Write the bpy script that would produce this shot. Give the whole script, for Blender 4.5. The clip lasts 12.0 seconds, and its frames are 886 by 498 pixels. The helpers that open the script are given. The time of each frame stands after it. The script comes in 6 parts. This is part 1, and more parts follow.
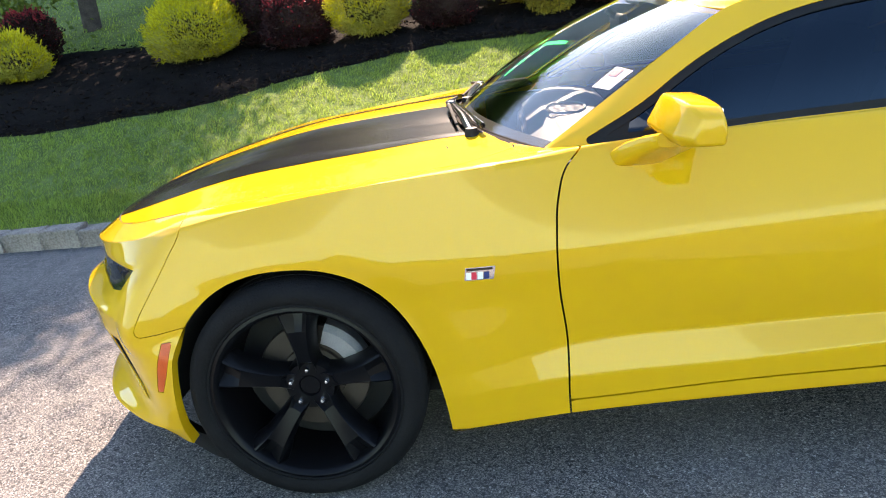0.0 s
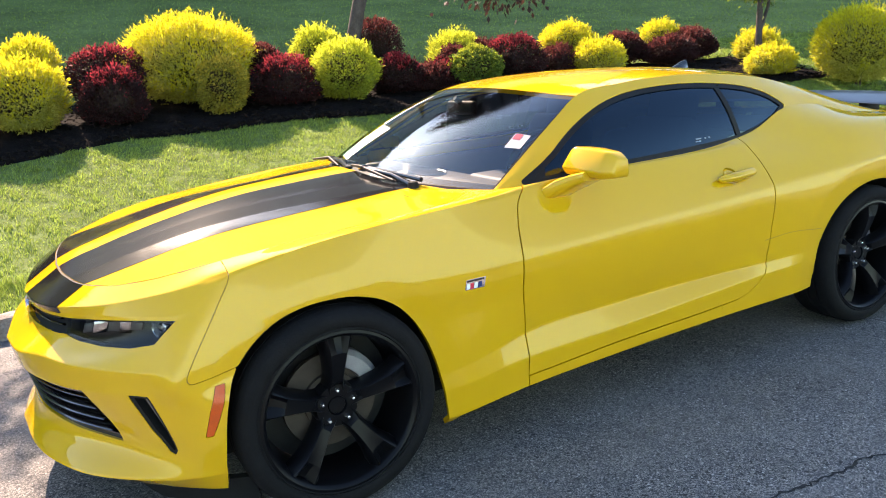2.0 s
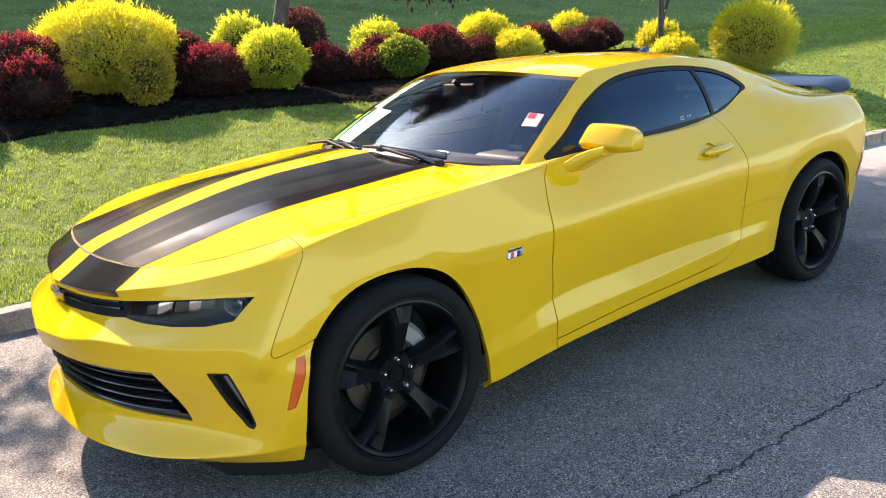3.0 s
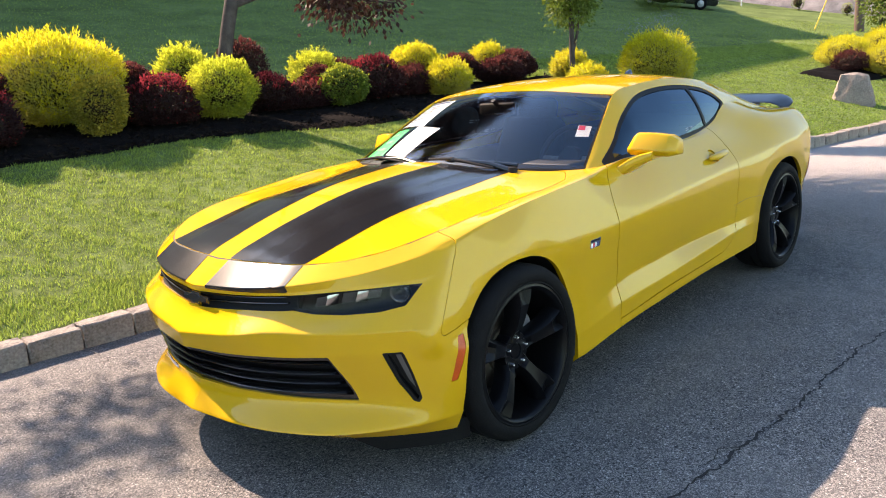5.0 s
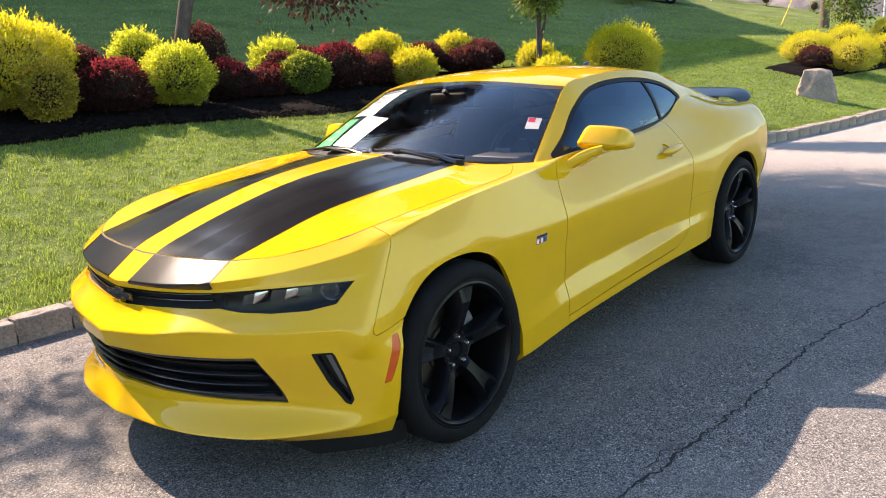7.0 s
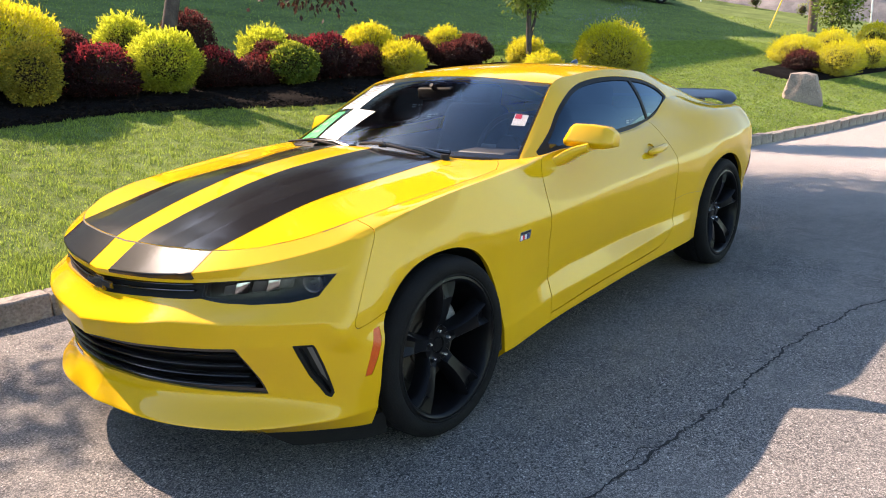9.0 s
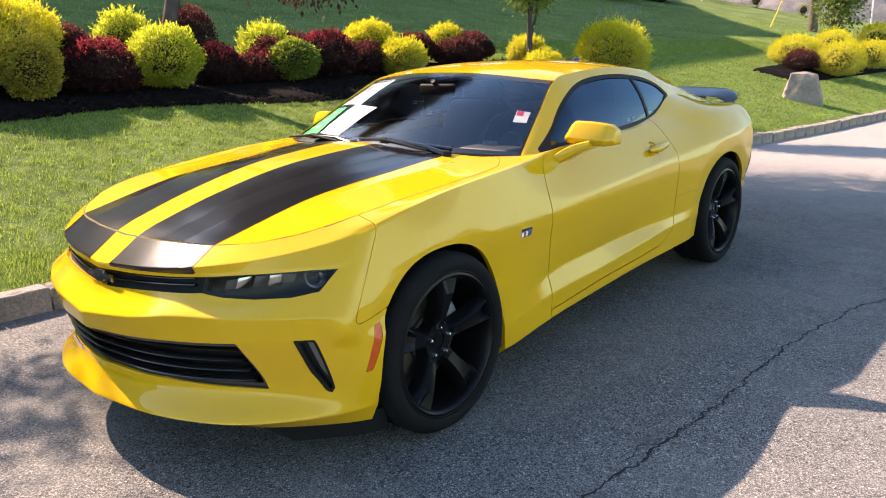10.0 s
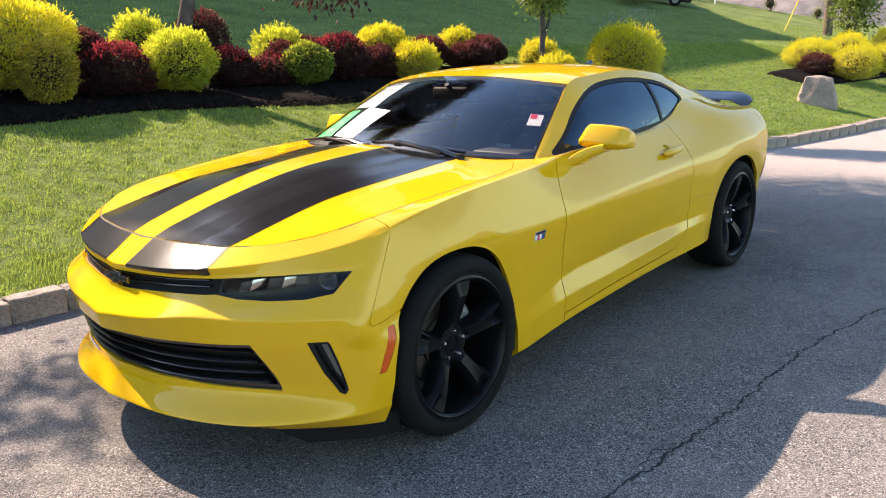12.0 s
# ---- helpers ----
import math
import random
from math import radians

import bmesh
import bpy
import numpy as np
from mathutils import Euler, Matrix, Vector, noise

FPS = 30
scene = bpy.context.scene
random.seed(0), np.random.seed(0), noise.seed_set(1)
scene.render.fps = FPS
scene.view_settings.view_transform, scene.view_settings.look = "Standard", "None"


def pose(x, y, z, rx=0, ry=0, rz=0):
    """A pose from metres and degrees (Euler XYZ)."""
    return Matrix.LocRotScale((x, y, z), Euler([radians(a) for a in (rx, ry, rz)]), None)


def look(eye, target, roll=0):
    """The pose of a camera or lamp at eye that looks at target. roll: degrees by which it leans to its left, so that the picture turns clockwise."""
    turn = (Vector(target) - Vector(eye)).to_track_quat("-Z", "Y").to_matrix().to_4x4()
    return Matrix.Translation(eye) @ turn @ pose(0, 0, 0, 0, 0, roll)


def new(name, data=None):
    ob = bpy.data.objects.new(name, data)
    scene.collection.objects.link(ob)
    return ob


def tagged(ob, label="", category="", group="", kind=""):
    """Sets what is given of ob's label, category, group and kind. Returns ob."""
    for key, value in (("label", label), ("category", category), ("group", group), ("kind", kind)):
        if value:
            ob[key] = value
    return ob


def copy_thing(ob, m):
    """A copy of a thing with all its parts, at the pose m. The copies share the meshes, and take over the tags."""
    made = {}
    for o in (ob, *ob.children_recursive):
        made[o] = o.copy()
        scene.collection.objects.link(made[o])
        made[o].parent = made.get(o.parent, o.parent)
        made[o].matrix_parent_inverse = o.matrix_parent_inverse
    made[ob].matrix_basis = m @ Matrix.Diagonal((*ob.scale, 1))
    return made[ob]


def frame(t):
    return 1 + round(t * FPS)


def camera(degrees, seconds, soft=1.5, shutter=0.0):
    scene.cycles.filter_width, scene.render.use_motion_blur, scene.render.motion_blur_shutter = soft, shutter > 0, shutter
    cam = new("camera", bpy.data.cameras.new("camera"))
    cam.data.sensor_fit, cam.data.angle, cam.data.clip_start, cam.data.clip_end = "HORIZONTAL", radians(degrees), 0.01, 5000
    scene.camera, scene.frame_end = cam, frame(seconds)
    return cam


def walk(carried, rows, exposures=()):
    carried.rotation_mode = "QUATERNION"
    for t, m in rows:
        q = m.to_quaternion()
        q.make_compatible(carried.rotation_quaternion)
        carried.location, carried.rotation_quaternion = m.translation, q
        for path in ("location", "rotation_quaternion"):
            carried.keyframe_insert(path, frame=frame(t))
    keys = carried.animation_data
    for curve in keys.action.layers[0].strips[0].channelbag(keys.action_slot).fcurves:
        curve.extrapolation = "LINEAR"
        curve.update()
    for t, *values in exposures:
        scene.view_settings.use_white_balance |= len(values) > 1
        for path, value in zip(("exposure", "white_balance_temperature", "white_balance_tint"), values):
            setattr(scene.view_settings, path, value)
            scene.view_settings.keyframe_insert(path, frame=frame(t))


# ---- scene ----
cam = camera(61.6, 12.0, soft=1.0)
PATH = [
    (0, (0.634, -2.721, 1.38), (0.438, -0.838, 0.736), -7.1),
    (0.5, (0.309, -2.725, 1.396), (0.498, -0.816, 0.828), -6.5),
    (1, (-0.032, -2.884, 1.41), (0.511, -1.021, 0.926), -4.4),
    (1.5, (-0.355, -2.858, 1.421), (0.424, -1.075, 0.96), -4.0),
    (2, (-0.737, -3.007, 1.415), (0.185, -1.298, 0.935), -4.1),
    (2.5, (-0.992, -2.94, 1.416), (0.053, -1.312, 0.909), -3.9),
    (3, (-1.262, -2.823, 1.409), (-0.101, -1.279, 0.893), -4.1),
    (3.2, (-1.425, -2.809, 1.413), (-0.228, -1.293, 0.895), -4.3),
    (4.8, (-2.112, -2.514, 1.437), (-0.716, -1.162, 0.966), -4.6),
    (5, (-2.153, -2.535, 1.432), (-0.745, -1.192, 0.97), -4.6),
    (5.5, (-2.123, -2.578, 1.437), (-0.697, -1.252, 0.983), -4.4),
    (6, (-2.06, -2.576, 1.437), (-0.622, -1.264, 0.976), -4.2),
    (6.5, (-2.002, -2.559, 1.427), (-0.555, -1.263, 0.95), -3.9),
    (7, (-1.99, -2.556, 1.416), (-0.538, -1.271, 0.924), -3.7),
    (9, (-1.987, -2.565, 1.419), (-0.514, -1.311, 0.91), -2.2),
    (9.5, (-1.991, -2.559, 1.419), (-0.517, -1.309, 0.905), -2.0),
    (10, (-1.993, -2.558, 1.413), (-0.519, -1.307, 0.898), -1.8),
    (10.5, (-2.001, -2.555, 1.414), (-0.533, -1.299, 0.901), -1.7),
    (11, (-1.998, -2.55, 1.41), (-0.533, -1.287, 0.901), -1.6),
    (11.5, (-2.005, -2.552, 1.414), (-0.545, -1.282, 0.908), -1.7),
    (12, (-2.0, -2.552, 1.411), (-0.544, -1.277, 0.906), -1.8),
]
walk(cam, [(t, look(eye, target, roll)) for t, eye, target, roll in PATH], [(0.0, 2.86, 6250, 10), (1.5, 2.72, 6250, 10), (3.0, 2.62, 6250, 10), (4.6, 2.34, 6250, 10), (12.0, 2.32, 6250, 10)])

# ---- light ----
SUN_AIM = Vector((0.05, -1.14, -1.0)).normalized()
sun = new("sun", bpy.data.lights.new("sun", "SUN"))
sun.data.energy, sun.data.angle, sun.data.color = 3.6, radians(0.55), (1.0, 0.73, 0.54)
sun.rotation_mode = "QUATERNION"
sun.rotation_quaternion = SUN_AIM.to_track_quat("-Z", "Y")
world = bpy.data.worlds.new("sky")
scene.world = world
world.use_nodes = True
sky = world.node_tree.nodes.new("ShaderNodeTexSky")
sky.sky_type, sky.sun_disc = "NISHITA", False
sky.sun_elevation = math.asin(-SUN_AIM.z)
sky.sun_rotation = math.atan2(-SUN_AIM.x, -SUN_AIM.y)
world.node_tree.links.new(sky.outputs[0], world.node_tree.nodes["Background"].inputs[0])
world.node_tree.nodes["Background"].inputs[1].default_value = 0.08

# ---- materials ----


def material(name, rgb, rough=0.5, metal=0.0, coat=0.0, coat_rough=0.03, coat_ior=1.5, vary=0.0, scale=8.0, bump=0.0, bump_scale=60.0, spec=0.5, trans=0.0, ior=1.5, island=0.0, rgb2=None, detail=6.0):
    """A Principled material whose colour varies by noise at two scales, with fine relief."""
    m = bpy.data.materials.new(name)
    m.use_nodes = True
    nt = m.node_tree
    b = nt.nodes["Principled BSDF"]
    b.inputs["Base Color"].default_value = (*rgb, 1)
    b.inputs["Roughness"].default_value = rough
    b.inputs["Metallic"].default_value = metal
    b.inputs["Coat Weight"].default_value = coat
    b.inputs["Coat Roughness"].default_value = coat_rough
    b.inputs["Coat IOR"].default_value = coat_ior
    b.inputs["Specular IOR Level"].default_value = spec
    b.inputs["Transmission Weight"].default_value = trans
    b.inputs["IOR"].default_value = ior
    if not (vary or bump or island):
        return m
    co = nt.nodes.new("ShaderNodeTexCoord")
    if vary or island:
        n1 = nt.nodes.new("ShaderNodeTexNoise")
        n1.inputs["Scale"].default_value, n1.inputs["Detail"].default_value = scale, detail
        n2 = nt.nodes.new("ShaderNodeTexNoise")
        n2.inputs["Scale"].default_value, n2.inputs["Detail"].default_value = scale * 14, 3
        nt.links.new(co.outputs["Object"], n1.inputs["Vector"])
        nt.links.new(co.outputs["Object"], n2.inputs["Vector"])
        add = nt.nodes.new("ShaderNodeMath")
        add.operation = "ADD"
        nt.links.new(n1.outputs["Fac"], add.inputs[0])
        nt.links.new(n2.outputs["Fac"], add.inputs[1])
        if island:
            geo = nt.nodes.new("ShaderNodeNewGeometry")
            mad = nt.nodes.new("ShaderNodeMath")
            mad.operation = "MULTIPLY_ADD"
            mad.inputs[1].default_value = island
            nt.links.new(geo.outputs["Random Per Island"], mad.inputs[0])
            nt.links.new(add.outputs[0], mad.inputs[2])
            add = mad
        ramp = nt.nodes.new("ShaderNodeMapRange")
        ramp.inputs["From Min"].default_value, ramp.inputs["From Max"].default_value = 0.6, 1.4 + island
        nt.links.new(add.outputs[0], ramp.inputs["Value"])
        mix = nt.nodes.new("ShaderNodeMix")
        mix.data_type = "RGBA"
        lo = [c * (1 - vary) for c in rgb]
        hi = rgb2 or [min(1, c * (1 + vary)) for c in rgb]
        mix.inputs["A"].default_value, mix.inputs["B"].default_value = (*lo, 1), (*hi, 1)
        nt.links.new(ramp.outputs[0], mix.inputs["Factor"])
        nt.links.new(mix.outputs["Result"], b.inputs["Base Color"])
    if bump:
        n3 = nt.nodes.new("ShaderNodeTexNoise")
        n3.inputs["Scale"].default_value, n3.inputs["Detail"].default_value = bump_scale, 5
        nt.links.new(co.outputs["Object"], n3.inputs["Vector"])
        bm_ = nt.nodes.new("ShaderNodeBump")
        bm_.inputs["Strength"].default_value, bm_.inputs["Distance"].default_value = bump, 0.01
        nt.links.new(n3.outputs["Fac"], bm_.inputs["Height"])
        nt.links.new(bm_.outputs[0], b.inputs["Normal"])
    return m


def leaf_material(name, rgb, rgb2, glow=0.45, rough=0.6):
    """Leaves: a reflecting and a transmitting part, with a shade for each leaf."""
    m = material(name, rgb, rough, vary=0.35, scale=3.0, island=1.2, rgb2=rgb2, spec=0.25)
    nt = m.node_tree
    b, out = nt.nodes["Principled BSDF"], nt.nodes["Material Output"]
    tr = nt.nodes.new("ShaderNodeBsdfTranslucent")
    src = b.inputs["Base Color"].links[0].from_socket
    nt.links.new(src, tr.inputs["Color"])
    mixer = nt.nodes.new("ShaderNodeMixShader")
    mixer.inputs[0].default_value = glow
    nt.links.new(b.outputs[0], mixer.inputs[1])
    nt.links.new(tr.outputs[0], mixer.inputs[2])
    nt.links.new(mixer.outputs[0], out.inputs["Surface"])
    return m


PAINT = material("yellow_paint", (0.56, 0.333, 0.004), 0.5, metal=0.05, coat=0.9, coat_rough=0.02, coat_ior=1.5, vary=0.008, scale=1.5, spec=0.0)
STRIPE = material("satin_black_vinyl", (0.010, 0.010, 0.011), 0.15, vary=0.15, scale=4, spec=0.38)
BLACK = material("black_plastic", (0.012, 0.012, 0.013), 0.55, vary=0.2, scale=10, bump=0.05, bump_scale=300, spec=0.12)
DARK = material("dark_void", (0.006, 0.006, 0.007), 0.8, vary=0.2, scale=6)
GLOSSBLACK = material("gloss_black", (0.010, 0.010, 0.011), 0.16, coat=0.5, vary=0.2, scale=5)
RIMBLACK = material("black_rim_paint", (0.004, 0.004, 0.005), 0.32, vary=0.3, scale=12, spec=0.14)
RUBBER = material("tyre_rubber", (0.008, 0.008, 0.009), 0.8, vary=0.35, scale=14, bump=0.2, bump_scale=140, spec=0.1)
NUT = material("nut_metal", (0.75, 0.75, 0.77), 0.22, metal=0.9, vary=0.08, scale=40)
CHROME = material("chrome", (0.75, 0.75, 0.77), 0.12, metal=1.0, vary=0.1, scale=10)
LAMPGREY = material("lamp_grey", (0.10, 0.10, 0.105), 0.35, metal=0.3, vary=0.2, scale=30)
LAMPDARK = material("lamp_housing", (0.016, 0.0155, 0.015), 0.5, vary=0.2, scale=30, spec=0.15)
RUST = material("disc_rust", (0.045, 0.036, 0.030), 0.6, metal=0.4, vary=0.3, scale=25)
STEEL = material("brushed_steel", (0.20, 0.20, 0.205), 0.4, metal=1.0, vary=0.25, scale=30)
AMBER = material("amber_lens", (0.48, 0.065, 0.003), 0.3, coat=0.3, spec=0.3, vary=0.2, scale=25, bump=0.2, bump_scale=220)
PAPER = material("white_paper", (0.72, 0.73, 0.76), 0.6, vary=0.04, scale=10)
GREENPAPER = material("green_paper", (0.008, 0.66, 0.13), 0.6, vary=0.05, scale=10)
REDINK = material("red_ink", (0.55, 0.02, 0.05), 0.6, vary=0.1, scale=20)
BLUEINK = material("blue_ink", (0.015, 0.03, 0.14), 0.5, vary=0.1, scale=20)
GREYINK = material("grey_ink", (0.25, 0.26, 0.28), 0.6, vary=0.1, scale=20)
SEAT = material("dark_cloth", (0.020, 0.021, 0.024), 0.85, vary=0.3, scale=30, bump=0.2, bump_scale=400)
DASH = material("dash_plastic", (0.013, 0.013, 0.014), 0.6, vary=0.2, scale=20, bump=0.15, bump_scale=350)
HEADLINER = material("headliner_cloth", (0.10, 0.10, 0.10), 0.9, vary=0.2, scale=20)


def glass_material(name, tint, rough=0.0, ior=1.52, gloss=(1, 1, 1)):
    """Thin tinted glass: clear transmission with a mirror gloss that grows to the edge."""
    m = bpy.data.materials.new(name)
    m.use_nodes = True
    nt = m.node_tree
    nt.nodes.remove(nt.nodes["Principled BSDF"])
    out = nt.nodes["Material Output"]
    tp = nt.nodes.new("ShaderNodeBsdfTransparent")
    tp.inputs[0].default_value = (*tint, 1)
    gl = nt.nodes.new("ShaderNodeBsdfGlossy")
    gl.inputs["Roughness"].default_value = rough
    gl.inputs["Color"].default_value = (*gloss, 1)
    fr = nt.nodes.new("ShaderNodeFresnel")
    fr.inputs[0].default_value = ior
    mx = nt.nodes.new("ShaderNodeMixShader")
    nt.links.new(fr.outputs[0], mx.inputs[0])
    nt.links.new(tp.outputs[0], mx.inputs[1])
    nt.links.new(gl.outputs[0], mx.inputs[2])
    nt.links.new(mx.outputs[0], out.inputs["Surface"])
    return m


COWL = material("cowl_plastic", (0.010, 0.010, 0.011), 0.75, vary=0.3, scale=14, bump=0.1, bump_scale=200, spec=0.04)
SEAM = material("seam_shadow_paint", (0.20, 0.11, 0.004), 0.6, vary=0.1, scale=8)
GLASS = glass_material("windscreen_glass", (0.80, 0.84, 0.83), ior=1.72, gloss=(0.76, 0.88, 1.0))
TINT = glass_material("tinted_glass", (0.05, 0.07, 0.10), ior=1.5, gloss=(0.60, 0.80, 1.0))
LENS = glass_material("lamp_lens", (0.72, 0.72, 0.72), ior=1.28)

# ---- mesh helpers ----


def mesh_object(name, verts, faces, mats, parent=None, label="", smooth=True, face_mats=None):
    me = bpy.data.meshes.new(name)
    me.from_pydata([tuple(map(float, v)) for v in verts], [], [tuple(map(int, f)) for f in faces])
    for m in mats if isinstance(mats, (list, tuple)) else [mats]:
        me.materials.append(m)
    if smooth:
        me.polygons.foreach_set("use_smooth", [True] * len(me.polygons))
    if face_mats is not None:
        me.polygons.foreach_set("material_index", [int(i) for i in face_mats])
    me.update()
    ob = new(name, me)
    ob.parent = parent
    if label:
        ob["label"] = label
    return ob


def part(name, bm, mat, parent=None, label="", smooth=True, sharp=40):
    """Links a bmesh as one mesh object under a thing or a part; edges sharper than the angle stay crisp."""
    me = bpy.data.meshes.new(name)
    bm.normal_update()
    for f in bm.faces:
        f.smooth = smooth
    if smooth:
        for e in bm.edges:
            if len(e.link_faces) == 2 and e.calc_face_angle(0) > radians(sharp):
                e.smooth = False
    bm.to_mesh(me)
    bm.free()
    for m in mat if isinstance(mat, (list, tuple)) else [mat]:
        me.materials.append(m)
    ob = new(name, me)
    ob.parent = parent
    if label:
        ob["label"] = label
    return ob


def thing(name, label, category, group="", kind="", at=(0, 0, 0)):
    ob = new(name)
    ob.empty_display_size = 0.1
    ob.location = at
    return tagged(ob, label, category, group, kind)


def curve(x, keys):
    """Monotone-safe cubic through (x, value) keys, for arrays."""
    x = np.asarray(x, float)
    kx, ky = np.array([k[0] for k in keys], float), np.array([k[1] for k in keys], float)
    d = np.diff(ky) / np.diff(kx)
    m = np.zeros(len(kx))
    m[0], m[-1] = d[0], d[-1]
    for i in range(1, len(kx) - 1):
        h0, h1 = kx[i] - kx[i - 1], kx[i + 1] - kx[i]
        m[i] = (d[i - 1] * h1 + d[i] * h0) / (h0 + h1)
    x = np.clip(x, kx[0], kx[-1])
    i = np.clip(np.searchsorted(kx, x, side="right") - 1, 0, len(kx) - 2)
    h = kx[i + 1] - kx[i]
    t = (x - kx[i]) / h
    return (2 * t**3 - 3 * t**2 + 1) * ky[i] + (t**3 - 2 * t**2 + t) * h * m[i] + (-2 * t**3 + 3 * t**2) * ky[i + 1] + (t**3 - t**2) * h * m[i + 1]


def across(v, rails, creases=()):
    """Blends a list of rail arrays at the parameter v (0 .. n-1), smooth but for the creased rails."""
    n = len(rails)
    r = np.stack(rails)
    v = np.clip(np.asarray(v, float), 0, n - 1)
    i = np.clip(np.floor(v).astype(int), 0, n - 2)
    t = v - i
    d = np.diff(r, axis=0)
    lo, hi = np.zeros_like(r), np.zeros_like(r)  # slope leaving upwards, slope arriving from below
    for k in range(n):
        if 0 < k < n - 1 and k not in creases:
            lo[k] = hi[k] = 0.5 * (d[k - 1] + d[k])
        else:
            if k < n - 1:
                lo[k] = d[k]
            if k > 0:
                hi[k] = d[k - 1]
    idx = np.arange(r.shape[1]) if r.ndim == 2 else None
    a, b, m0, m1 = r[i, idx], r[i + 1, idx], lo[i, idx], hi[i + 1, idx]
    return (2 * t**3 - 3 * t**2 + 1) * a + (t**3 - 2 * t**2 + t) * m0 + (-2 * t**3 + 3 * t**2) * b + (t**3 - t**2) * m1


def poly_sdf(px, py, pts):
    """Signed distance to a polygon, positive inside."""
    best = np.full(px.shape, 1e9)
    inside = np.zeros(px.shape, bool)
    n = len(pts)
    for i in range(n):
        (ax, ay), (bx, by) = pts[i], pts[(i + 1) % n]
        ex, ey = bx - ax, by - ay
        t = np.clip(((px - ax) * ex + (py - ay) * ey) / (ex * ex + ey * ey), 0, 1)
        best = np.minimum(best, np.hypot(px - ax - t * ex, py - ay - t * ey))
        c = ((ay > py) != (by > py)) & (px < (bx - ax) * (py - ay) / (by - ay + 1e-12) + ax)
        inside ^= c
    return np.where(inside, best, -best)


def rounded(pts, keep=(), times=2):
    """A polygon with its corners cut round, but for those kept sharp."""
    for _ in range(times):
        out, kept = [], []
        n = len(pts)
        for i, p in enumerate(pts):
            if i in keep:
                kept.append(len(out))
                out.append(p)
                continue
            a, b = pts[i - 1], pts[(i + 1) % n]
            out.append((p[0] + 0.25 * (a[0] - p[0]), p[1] + 0.25 * (a[1] - p[1])))
            out.append((p[0] + 0.25 * (b[0] - p[0]), p[1] + 0.25 * (b[1] - p[1])))
        pts, keep = out, tuple(kept)
    return pts


def panel(name, surf, us, vs, sdf, mat, parent, label="", side=-1, flange=0.018, lift=0.0, centre=(1.3, 0, 0.5), smooth=True):
    """A trimmed panel of the surface surf(u, v) -> x, s, z, kept where sdf(x, s, z) > 0, its rim drawn onto the
    border and turned inwards. side: -1 for the driver's side, 1 for the other, 0 where s is y itself."""
    nu, nv = len(us), len(vs)
    U, V = [a.ravel().copy() for a in np.meshgrid(us, vs, indexing="ij")]
    du, dv = (us[-1] - us[0]) / (nu - 1), (vs[-1] - vs[0]) / (nv - 1)
    idx = np.arange(nu * nv).reshape(nu, nv)
    quads = np.stack([idx[:-1, :-1], idx[1:, :-1], idx[1:, 1:], idx[:-1, 1:]], -1).reshape(-1, 4)
    if sdf is not None:
        cu, cv = U[quads].mean(1), V[quads].mean(1)
        keep = sdf(*surf(cu, cv)) > 0
        gone = quads[~keep]
        quads = quads[keep]
        rim = np.intersect1d(np.unique(quads), np.unique(gone))
        for _ in range(5):
            u, v = U[rim], V[rim]
            f = sdf(*surf(u, v))
            gu = (sdf(*surf(u + du * 0.2, v)) - sdf(*surf(u - du * 0.2, v))) / 0.4
            gv = (sdf(*surf(u, v + dv * 0.2)) - sdf(*surf(u, v - dv * 0.2))) / 0.4
            g2 = gu * gu + gv * gv + 1e-10
            U[rim] = np.clip(u - np.clip(f * gu / g2, -0.7, 0.7) * du, us[0], us[-1])
            V[rim] = np.clip(v - np.clip(f * gv / g2, -0.7, 0.7) * dv, vs[0], vs[-1])
    x, s, z = surf(U, V)
    pos = np.stack([x, s * (side if side else 1), z], 1)
    used, inv = np.unique(quads, return_inverse=True)
    quads, pos = inv.reshape(-1, 4), pos[used]
    bm = bmesh.new()
    vs_ = [bm.verts.new(p) for p in pos]
    for q in quads:
        k = list(dict.fromkeys(q.tolist()))
        if len(k) > 2:
            try:
                bm.faces.new([vs_[i] for i in k])
            except ValueError:
                pass
    bmesh.ops.remove_doubles(bm, verts=bm.verts, dist=0.0004)
    bm.normal_update()
    out = sum(((f.calc_center_median() - Vector(centre)).dot(f.normal) * f.calc_area() for f in bm.faces), 0.0)
    if out < 0:
        bmesh.ops.reverse_faces(bm, faces=bm.faces)
        bm.normal_update()
    if lift:
        for v in bm.verts:
            v.co += v.normal * lift
    if flange:
        rim_edges = [e for e in bm.edges if len(e.link_faces) == 1]
        nor = {v: v.normal.copy() for e in rim_edges for v in e.verts}
        made = {v: bm.verts.new(v.co - n * flange) for v, n in nor.items()}
        for e in rim_edges:
            lp = e.link_loops[0]
            a, b = lp.vert, lp.link_loop_next.vert
            try:
                f = bm.faces.new((b, a, made[a], made[b]))
            except ValueError:
                continue
            e.smooth = False
    return part(name, bm, mat, parent, label, smooth, 50)


def lathe(profile, seg=48):
    """A ring of revolution about y from (radius, y) points, closed when the first point comes again."""
    bm = bmesh.new()
    rings = []
    for k in range(seg):
        a = 2 * math.pi * k / seg
        rings.append([bm.verts.new((r * math.cos(a), y, r * math.sin(a))) for r, y in profile])
    for k in range(seg):
        A, B = rings[k], rings[(k + 1) % seg]
        for j in range(len(profile) - 1):
            bm.faces.new((A[j], A[j + 1], B[j + 1], B[j]))
    bmesh.ops.recalc_face_normals(bm, faces=bm.faces)
    return bm


